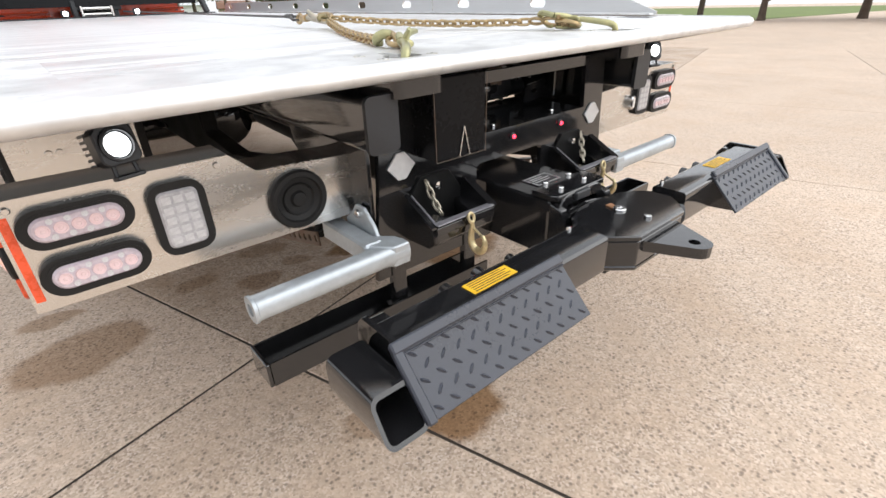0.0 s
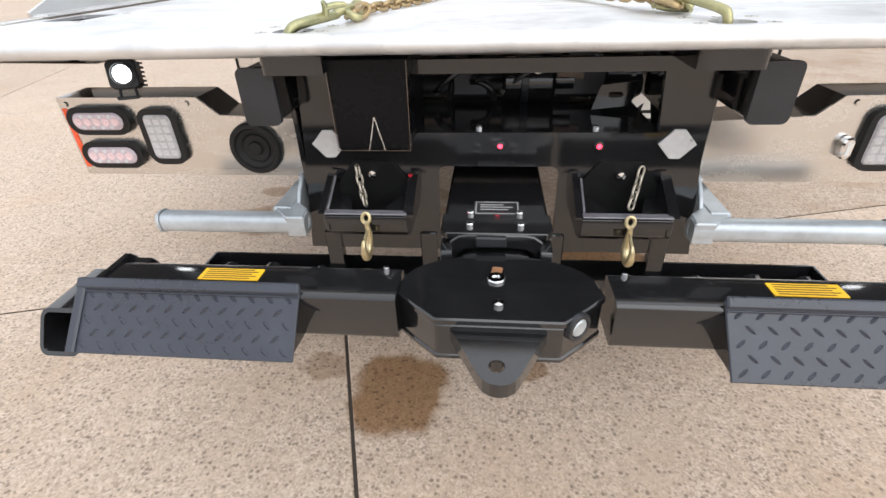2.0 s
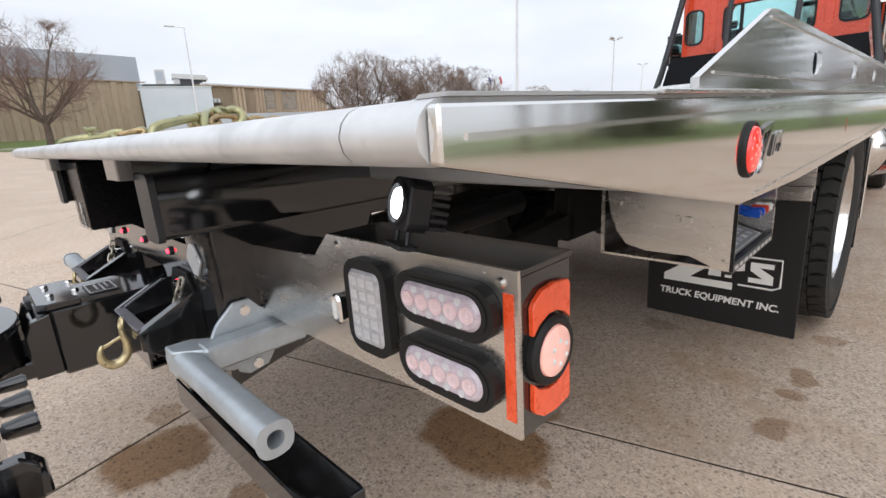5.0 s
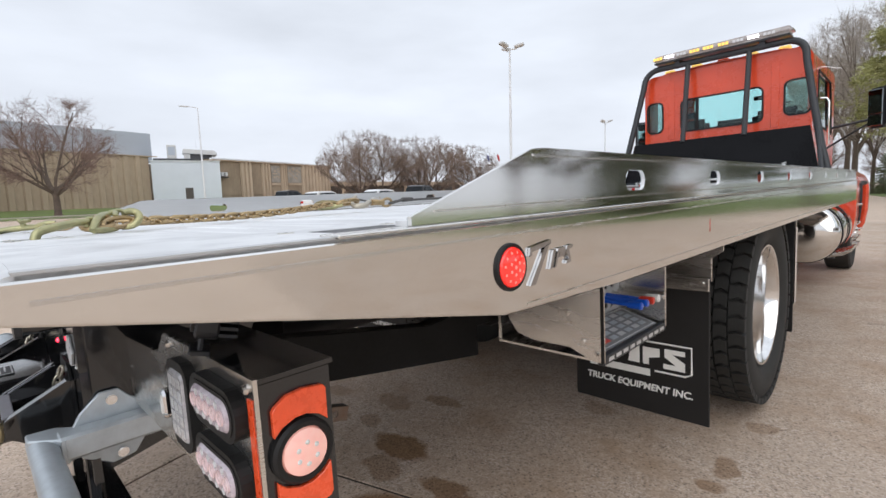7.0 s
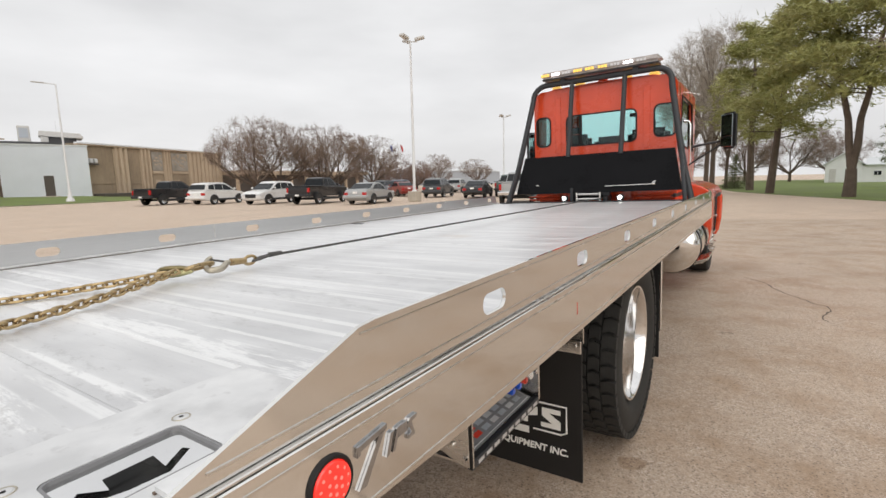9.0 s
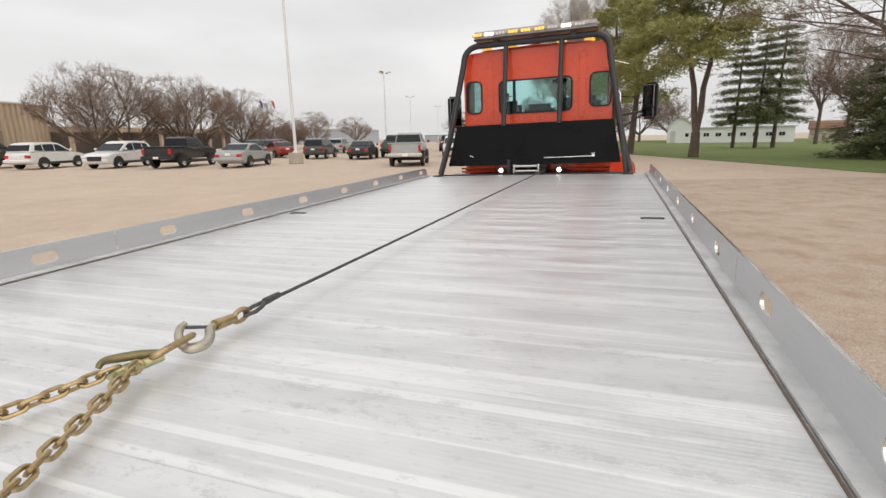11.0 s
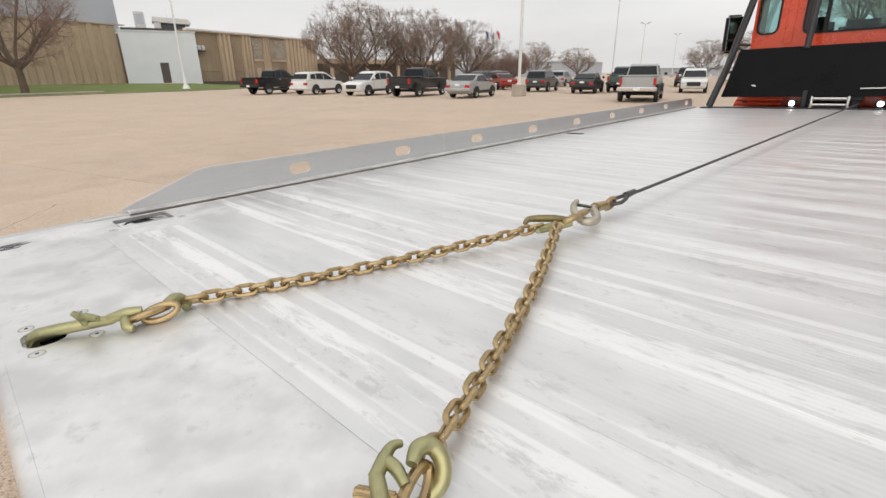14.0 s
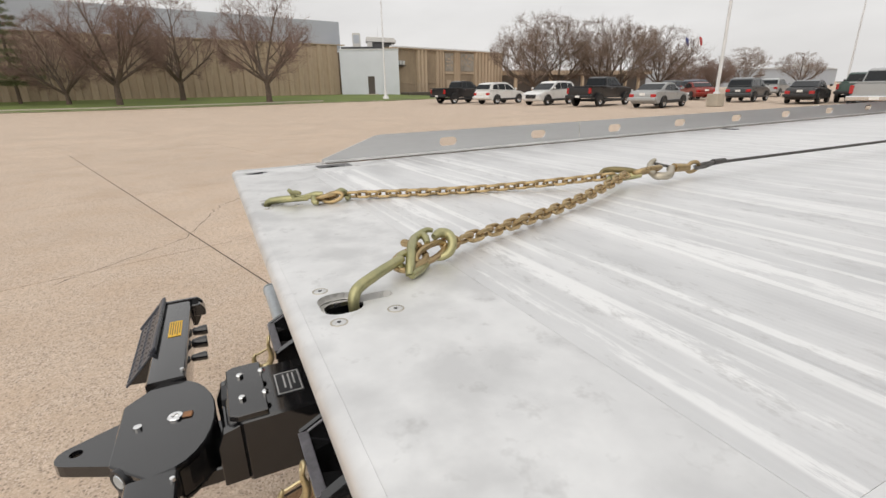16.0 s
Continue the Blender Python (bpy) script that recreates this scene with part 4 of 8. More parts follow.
for s_ in (-1, 1):
    part("fork_cheek", prism(B(), [(-0.098, 0.60), (-0.098, 0.745), (-0.135, 0.735), (-0.150, 0.70), (-0.150, 0.60)], "x", 0.013 + s_ * 0.088, 0.013 + s_ * 0.112, off=0.002), BLACK, boom)
for x in (-0.041, 0.062):
    for y in (-0.087, -0.036):
        part("bolt", lathe(B(), [(0.0, 0.009), (0.007, 0.008), (0.0085, 0.006), (0.0085, 0.0)], (x, y, 0.768), "z", 8), CHROME, boom)
pl = part("data_plate", box(B(), -0.036, 0.066, -0.012, 0.052, 0.7525, 0.755, 0.001), SATIN, boom, "dark data plate with a light border")
for x0, x1, y0, y1 in ((-0.033, 0.063, -0.009, -0.006), (-0.033, 0.063, 0.046, 0.049), (-0.033, -0.030, -0.006, 0.046), (0.060, 0.063, -0.006, 0.046), (-0.022, 0.030, 0.032, 0.036), (-0.022, 0.050, 0.021, 0.025), (-0.022, 0.040, 0.009, 0.013)):
    part("print", box(B(), x0, x1, y0, y1, 0.755, 0.7556), PLACARD, pl)
xc = 0.012
hub_out = [(xc - 0.184, -0.272), (xc - 0.150, -0.306), (xc - 0.106, -0.346), (xc + 0.106, -0.346), (xc + 0.150, -0.306), (xc + 0.184, -0.272)] + [(xc + 0.178 * math.cos(a), -0.245 + 0.098 * math.sin(a)) for a in (k * math.pi / 14 for k in range(15))]
pivot = part("pivot_head", prism(B(), hub_out, "z", 0.716, 0.730, off=0.003), BLACK, truck, "black octagonal pivot head")
pivot.location.z = -0.012
part("pivot_wall", prism(B(), [(x * 0.98 + xc * 0.02, y * 0.985 - 0.003) for x, y in hub_out], "z", 0.648, 0.716, off=0.003), BLACK, pivot)
part("bottom_plate", prism(B(), hub_out, "z", 0.640, 0.652, off=0.003), BLACK, pivot)
part("pivot_pin", lathe(B(), [(0.0, 0.003), (0.007, 0.003), (0.0075, 0.006), (0.015, 0.006), (0.017, 0.004), (0.017, 0.0)], (xc - 0.004, -0.231, 0.730), "z", 20), CHROME, pivot, "worn bright pivot pin", True)
part("grease_bolt", lathe(B(), [(0.0, 0.007), (0.009, 0.006), (0.009, 0.0)], (xc, -0.305, 0.730), "z", 10), CHROME, pivot)
RUSTY = material("rusty_steel", (0.32, 0.16, 0.08), rough=0.6, metal=0.4, vary=0.3, scale=60)
part("pin_keeper", box(B(), -0.010, 0.010, 0.0, 0.022, 0.0, 0.005, 0.002), RUSTY, pivot).matrix_basis = pose(xc - 0.004, -0.217, 0.730, 0, 0, -8)
pin_at = Matrix.Translation((xc + 0.132, -0.3265, 0.706)) @ Vector((0.65, -0.76, 0)).to_track_quat("Z", "Y").to_matrix().to_4x4()
part("pin_socket", lathe(B(), [(0.0175, 0.0015), (0.019, 0.004), (0.025, 0.004), (0.026, 0.0), (0.026, -0.006)], (0, 0, 0), "z", 24), SATIN, pivot, "", True).matrix_basis = pin_at
part("cross_pin", lathe(B(), [(0.0, 0.005), (0.014, 0.0045), (0.0165, 0.002), (0.0165, -0.01)], (0, 0, 0), "z", 20), GALV, pivot, "zinc pin", True).matrix_basis = pin_at
tip = [(xc + 0.034 * math.cos(a), -0.428 + 0.034 * math.sin(a)) for a in (math.pi + 0.35 + k * (math.pi - 0.7) / 6 for k in range(7))]
part("tow_eye", prism(B(), [(xc - 0.082, -0.340)] + tip + [(xc + 0.082, -0.340)], "z", 0.682, 0.708, holes=[ring_outline(xc - 0.003, -0.424, 0.013, 14)], off=0.0), BLACK, pivot, "black towing eye plate")
for sx in (-1, 1):
    o = xc * 1.0
    arm = part("lift_arm", prism(B(), rounded(-0.278, 0.696, 0.094, 0.094, 0.010), "x", o + sx * 0.185, o + sx * 0.755, off=0.0), BLACK, truck, "black square-tube crossbar arm", True)
    arm.location = (0.008, 0.017, -0.015)
    ex = o + sx * 0.755
    part("end_collar", prism(B(), [(-0.200, 0.690), (-0.195, 0.730), (-0.212, 0.748), (-0.315, 0.748), (-0.318, 0.640), (-0.226, 0.640)], "x", ex - sx * 0.012, ex, off=0.002), BLACK, arm)
    rx_, rz_ = ex + sx * 0.0415, 0.679
    recv = part("receiver", prism(B(), rounded(rx_, rz_, 0.080, 0.074, 0.016), "y", -0.392, -0.225, holes=[rounded(rx_, rz_, 0.066, 0.060, 0.010)]), BLACK, arm, "square-tube fork receiver, open to the rear", True)
    for v in recv.data.vertices:
        # the open end is cut at a slant, longer at the bottom
        if v.co.y < -0.3:
            v.co.y = -0.396 + 0.046 * (v.co.z - 0.642) / 0.074
    part("receiver_back", box(B(), rx_ - 0.0335, rx_ + 0.0335, -0.262, -0.250, rz_ - 0.0305, rz_ + 0.0305), UNDER, recv)
    # tread plate on the slope behind the arm
    a0, a1 = o + sx * 0.354, o + sx * 0.770
    pa, pb = Vector((0, -0.322, 0.746)), Vector((0, -0.404, 0.660))
    d = (pb - pa).normalized()
    nrm = Vector((0, d.z, -d.y)) * -1
    if nrm.z < 0:
        nrm = -nrm
    tb = B()
    ln = (pb - pa).length
    fr = Matrix(((sx, 0, 0, min(a0, a1) if sx > 0 else max(a0, a1)), (0, d.y, nrm.y, pa.y), (0, d.z, nrm.z, pa.z), (0, 0, 0, 1)))
    box(tb, 0, abs(a1 - a0), -0.012, ln, -0.006, 0.0, 0.0015)
    box(tb, 0, abs(a1 - a0), -0.016, 0.004, -0.002, 0.008, 0.003)
    box(tb, abs(a1 - a0) - 0.018, abs(a1 - a0), -0.01, ln + 0.002, -0.004, 0.006, 0.003)
    for iy in range(5):
        for ix in range(12):
            cx_, cy_ = 0.018 + ix * 0.0335 + (0.0165 if iy % 2 else 0), 0.014 + iy * 0.0225
            if cx_ > abs(a1 - a0) - 0.024:
                continue
            spot = Matrix.Translation((cx_, cy_, 0)) @ pose(0, 0, 0, 0, 0, 42 if iy % 2 else -42)
            ring = [tb.verts.new(spot @ Vector((u, v, -0.0005))) for u, v in ((0.0115, 0), (0.005, 0.0036), (-0.005, 0.0036), (-0.0115, 0), (-0.005, -0.0036), (0.005, -0.0036))]
            crest = [tb.verts.new(spot @ Vector((u, 0, 0.0032))) for u in (0.0055, -0.0055)]
            for f_ in ((ring[0], ring[1], crest[0]), (ring[1], ring[2], crest[1], crest[0]), (ring[2], ring[3], crest[1]), (ring[3], ring[4], crest[1]), (ring[4], ring[5], crest[0], crest[1]), (ring[5], ring[0], crest[0])):
                tb.faces.new(f_)
    box(tb, 0, abs(a1 - a0), 0.006, 0.010, -0.002, 0.004, 0.0015)
    tb.transform(fr)
    part("tread_plate", tb, TREAD, arm, "dark blue-grey raised tread plate")
    for xx in (a0 + sx * 0.004, a1 - sx * 0.02):
        part("web", prism(B(), [(-0.322, 0.738), (-0.398, 0.662), (-0.322, 0.655)], "x", xx, xx + sx * 0.010, off=0.001), BLACK, arm)
    # yellow warning sticker, small print as bars
    s0 = o + sx * 0.503
    stk = part("warning_sticker", box(B(), s0 - 0.058, s0 + 0.058, -0.288, -0.252, 0.7435, 0.7448), YELLOW, arm, "yellow warning sticker with fine print")
    for r_ in range(5):
        part("print", box(B(), s0 - 0.050, s0 + (0.050 if r_ % 2 else 0.040), -0.284 + r_ * 0.0065, -0.2815 + r_ * 0.0065, 0.7448, 0.7452), INK, stk)
    # small storage brackets and hooks along the front of the arm
    for xx, rr in ((0.36, 0.014), (0.46, 0.020), (0.55, 0.018)):
        part("storage_peg", rod(B(), (o + sx * xx, -0.230, 0.70), (o + sx * xx, -0.185, 0.70), rr * 0.7, rr, 12, 0.003), BLACK, arm, "", True)
    part("collar_ear", prism(B(), [(-0.232, 0.735), (-0.205, 0.735), (-0.190, 0.715), (-0.190, 0.69), (-0.232, 0.69)], "x", ex - sx * 0.05, ex, off=0.003), BLACK, arm)
    part("lock_pin", rod(B(), (o + sx * 0.215, -0.240, 0.742), (o + sx * 0.215, -0.240, 0.750), 0.006, 0.005, 10, 0.001), CHROME, arm)

# underride channels with their hangers
for sx in (-1, 1):
    ch = prism(B(), [(0.110, 0.415), (0.207, 0.415), (0.207, 0.480), (0.201, 0.480), (0.201, 0.422), (0.116, 0.422), (0.116, 0.480), (0.110, 0.480)], "x", 0.02 + sx * 0.135, 0.02 + sx * 0.836)
    bar = part("underride_channel", ch, BLACK, truck, "gloss black underride channel, open upwards")
    part("channel_end", box(B(), 0.02 + sx * 0.8365, 0.02 + sx * 0.846, 0.110, 0.207, 0.415, 0.480, 0.002), BLACK, bar)
    for xx in (0.165, 0.425):
        part("hanger", box(B(), sx * xx - 0.022, sx * xx + 0.022, 0.135, 0.160, 0.422, 0.60, 0.003), BLACK, bar)
        part("foot", box(B(), sx * xx - 0.03, sx * xx + 0.03, 0.115, 0.18, 0.4225, 0.432, 0.002), BLACK, bar)

# galvanised outrigger arms
for sx in (-1, 1):
    arm = part("stub_bar", prism(B(), rounded(0.064, 0.665, 0.050, 0.050, 0.018, 3), "x", sx * 0.455, 0.02 + sx * 0.850, holes=[rounded(0.064, 0.665, 0.030, 0.030, 0.012, 3)]), GALV, truck, "galvanised steel stub bar with a hollow end", True)
    part("end_ring", prism(B(), rounded(0.064, 0.665, 0.056, 0.056, 0.021, 3), "x", 0.02 + sx * 0.8515, 0.02 + sx * 0.859, holes=[rounded(0.064, 0.665, 0.026, 0.028, 0.011, 3)]), GALV, arm, "", True)
    part("bracket_arm", box(B(), sx * 0.50, sx * 0.552, 0.085, 0.30, 0.642, 0.695, 0.006), GALV, arm)
    part("bracket_plate", prism(B(), [(0.13, 0.615), (0.095, 0.655), (0.13, 0.715), (0.17, 0.752), (0.205, 0.752), (0.225, 0.728), (0.26, 0.70), (0.26, 0.64), (0.225, 0.592), (0.18, 0.585)], "x", sx * 0.498, sx * 0.488, off=0.002), GALV, arm, "galvanised bracket plate with bolts")
    part("root", prism(B(), [(sx * 0.455, 0.04), (sx * 0.50, 0.04), (sx * 0.555, 0.10), (sx * 0.50, 0.13), (sx * 0.46, 0.09)], "z", 0.638, 0.692, off=0.003), GALV, arm)
    for y, z in ((0.19, 0.732), (0.20, 0.605), (0.24, 0.665)):
        part("bolt", rod(B(), (sx * 0.485, y, z), (sx * 0.507, y, z), 0.013, 0.012, 8, 0.002), CHROME, arm)

# tail lamp housings
for sx in (-1, 1):
    dz = 0.012 if sx < 0 else 0.004
    X = lambda v: sx * v + 0.016
    hb = B()
    face = [(X(0.46), 0.704 + dz), (X(1.168), 0.706 + dz), (X(1.168), 0.920 + dz), (X(0.779), 0.918 + dz), (X(0.728), 0.872 + dz), (X(0.468), 0.858 + dz)]
    housing = part("lamp_housing", prism(hb, face, "y", 0.236, 0.242), STEEL, truck, "brushed stainless tail lamp panel")
    part("housing_top", prism(B(), [(X(0.468), 0.850 + dz), (X(0.728), 0.864 + dz), (X(0.779), 0.910 + dz), (X(1.168), 0.912 + dz), (X(1.168), 0.919 + dz), (X(0.777), 0.9175 + dz), (X(0.726), 0.8715 + dz), (X(0.468), 0.8575 + dz)], "y", 0.2425, 0.352), BLACK, housing, "black folded housing top")
    part("housing_end", prism(B(), [(0.2425, 0.706 + dz), (0.345, 0.706 + dz), (0.345, 0.911 + dz), (0.2425, 0.911 + dz)], "x", X(1.160), X(1.168)), BLACK, housing, "black housing end plate")
    part("housing_bottom", prism(B(), [(X(0.468), 0.704 + dz), (X(1.16), 0.706 + dz), (X(1.16), 0.712 + dz), (X(0.468), 0.710 + dz)], "y", 0.2425, 0.31), BLACK, housing)
    for cx, cz, nm in ((1.058, 0.862, "stop"), (1.056, 0.768, "turn")):
        cx, cz = X(cx), cz + dz
        gr = part("oval_lamp", prism(B(), stadium(cx, cz, 0.176, 0.074), "y", 0.218, 0.2355, holes=[stadium(cx, cz, 0.142, 0.046)]), RUBBER, housing, "oval tail lamp in a black rubber grommet")
        part("bezel", prism(B(), stadium(cx, cz, 0.158, 0.058), "y", 0.2165, 0.219, holes=[stadium(cx, cz, 0.143, 0.047)]), RUBBER, gr)
        part("lens", prism(B(), stadium(cx, cz, 0.142, 0.046), "y", 0.2125, 0.232, off=0.004), LENS, gr, "clear ribbed lens")
        for row in range(3):
            for k in range(5 if row == 1 else 4):
                ux, uz = cx + (k - (2 if row == 1 else 1.5)) * 0.026, cz + (row - 1) * 0.0145
                e_ = part("led", lathe(B(), [(0.0100, 0.0), (0.0095, 0.0022), (0.0080, 0.0024), (0.0066, 0.0010), (0.0035, 0.0008), (0.0028, 0.0020), (0.0, 0.0026)], (0, 0, 0), "z", 14), BULB if row == 1 else LED_CLEAR, gr, "", True)
                e_.matrix_basis = Matrix.Translation((ux, 0.2124, uz)) @ pose(0, 0, 0, 90, 0, 0) @ Matrix.Scale(1.12 if row == 1 else 0.55, 4)
    cx, cz = X(0.895), 0.818 + dz
    gr = part("reverse_lamp", prism(B(), rounded(cx, cz, 0.106, 0.152, 0.032), "y", 0.220, 0.2355, holes=[rounded(cx, cz, 0.076, 0.120, 0.014)]), RUBBER, housing, "rectangular reverse lamp in a rubber grommet")
    part("lens", prism(B(), rounded(cx, cz, 0.076, 0.120, 0.014), "y", 0.2165, 0.232, off=0.004), CLEAR_LENS, gr)
    for row in range(5):
        for k in range(3):
            e_ = part("led", box(B(), -0.0085, 0.0085, -0.0075, 0.0075, 0, 0.0012, 0.001), REVERSE_LED, gr)
            e_.matrix_basis = Matrix.Translation((cx + (k - 1) * 0.022, 0.2164, cz + (row - 2) * 0.021)) @ pose(0, 0, 0, 90, 0, 0)
    if sx < 0:
        sp = part("alarm_speaker", lathe(B(), [(0.071, 0.0), (0.071, 0.010), (0.066, 0.016), (0.056, 0.016), (0.052, 0.010), (0.040, 0.006), (0.038, 0.010), (0.034, 0.006), (0.020, 0.005), (0.016, 0.012), (0.0, 0.014)], (0, 0, 0), "z", 36), RUBBER, housing, "round black back-up alarm speaker", True)
        sp.matrix_basis = Matrix.Translation((-0.630, 0.236, 0.797)) @ pose(0, 0, 0, 90, 0, 0)
    else:
        cl = part("plate_lamp", prism(B(), stadium(0.830, 0.803, 0.028, 0.054), "y", 0.214, 0.2355, off=0.004), CHROME, housing, "small chrome lamp", True)
        part("lens_slot", prism(B(), stadium(0.830, 0.803, 0.010, 0.034), "y", 0.2125, 0.2145), WHITE, cl)
    part("orange_strip", box(B(), X(1.148), X(1.162), 0.2345, 0.2358, 0.728 + dz, 0.892 + dz), ORANGE, housing, "orange reflective strip")
    for u, w in ((1.145, 0.903), (0.806, 0.903)):
        part("screw", rod(B(), (X(u), 0.236, w + dz), (X(u), 0.231, w + dz), 0.0075, 0.005, 10), STEEL, housing)
    # side of the housing: round lamp between two reflectors
    sl = part("side_lamp", lathe(B(), [(0.045, 0.0), (0.045, 0.008), (0.041, 0.012), (0.0345, 0.012), (0.034, 0.006), (0.0, 0.006)], (0, 0, 0), "z", 28), RUBBER, housing, "round side lamp in a rubber grommet", True)
    sl.matrix_basis = Matrix.Translation((X(1.168), 0.294, 0.806 + dz)) @ pose(0, 0, 0, 0, 90 * sx, 0)
    ln2 = part("lens", lathe(B(), [(0.034, 0.005), (0.032, 0.013), (0.020, 0.018), (0.0, 0.020)], (0, 0, 0), "z", 28), PINK_LENS, housing, "pale pink lens", True)
    ln2.matrix_basis = sl.matrix_basis
    for k in range(6):
        a = 2 * math.pi * k / 6
        part("led", lathe(B(), [(0.0038, 0.0), (0.002, 0.0015), (0.0, 0.002)], (0.015 * math.cos(a), 0.015 * math.sin(a), 0.0185), "z", 8), WHITE, ln2)
    for s in (-1, 1):
        arc = [(0.294 + 0.050 * math.cos(a), 0.806 + dz + s * 0.050 * math.sin(a)) for a in (0.66, 1.0, 1.4, 1.75, 2.15, 2.48)]
        top = [(0.254, 0.806 + dz + s * 0.066), (0.258, 0.806 + dz + s * 0.072), (0.275, 0.806 + dz + s * 0.083), (0.30, 0.806 + dz + s * 0.086), (0.330, 0.806 + dz + s * 0.082), (0.334, 0.806 + dz + s * 0.076)]
        part("side_reflector", prism(B(), arc + top, "x", X(1.1682), X(1.176), off=0.001), ORANGE, housing, "curved orange reflector")
    # work lamp on the housing
    wl = part("work_lamp", prism(B(), [(-0.036, -0.026), (-0.026, -0.036), (0.026, -0.036), (0.036, -0.026), (0.036, 0.026), (0.026, 0.036), (-0.026, 0.036), (-0.036, 0.026)], "y", -0.012, 0.022, off=0.003), SATIN, truck, "black cube work lamp, lit")
    wl.matrix_basis = Matrix.Translation((0.021 + sx * 0.968, 0.252, 0.982 + dz * 0.3)) @ pose(0, 0, 0, -14, 0, -18 * sx)
    part("lens", lathe(B(), [(0.0225, 0.011), (0.0205, 0.016), (0.0, 0.018)], (0, 0, 0), "z", 20, pose(0, 0, 0, 90, 0, 0)), LAMP_ON, wl, "lit white lens")
    part("bezel", lathe(B(), [(0.031, 0.010), (0.031, 0.017), (0.0265, 0.018), (0.0245, 0.011)], (0, 0, 0), "z", 24, pose(0, 0, 0, 90, 0, 0)), SATIN, wl)
    for k in range(6):
        part("cooling_fin", box(B(), -0.034, 0.034, 0.022, 0.048, -0.030 + k * 0.011, -0.025 + k * 0.011), SATIN, wl)
    for u in (-0.018, 0.018):
        part("mount", sweep(B(), [(u, 0.0, -0.034), (u * 1.1, 0.0, -0.055)], 0.004, 6), SATIN, wl)
    part("foot", box(B(), -0.026, 0.026, -0.015, 0.015, -0.062, -0.054, 0.002), SATIN, wl)
    # punched bracket under the frame
    br = part("punched_bracket", prism(B(), [(0.40, -0.022), (0.785, -0.022), (0.785, 0.022), (0.40, 0.022)], "x", sx * 0.513, sx * 0.519, holes=[ring_outline(0.415 + k * 0.0405, 0.0, 0.0115, 10) for k in range(9)]), WORN_STEEL, truck, "weathered grey punched steel bracket")
    br.matrix_basis = Matrix.Translation((0, 0, 0.487)) @ Matrix.Translation((0, 0.78, 0)) @ pose(0, 0, 0, -15, 0, 0) @ Matrix.Translation((0, -0.78, 0))
    part("bracket_fold", box(B(), sx * 0.485, sx * 0.513, 0.40, 0.785, 0.018, 0.022), SATIN, br)
    part("bracket_stay", rod(B(), (sx * 0.50, 0.42, 0.0), (sx * 0.46, 0.42, 0.30), 0.014, 0.014, 8), UNDER, br)

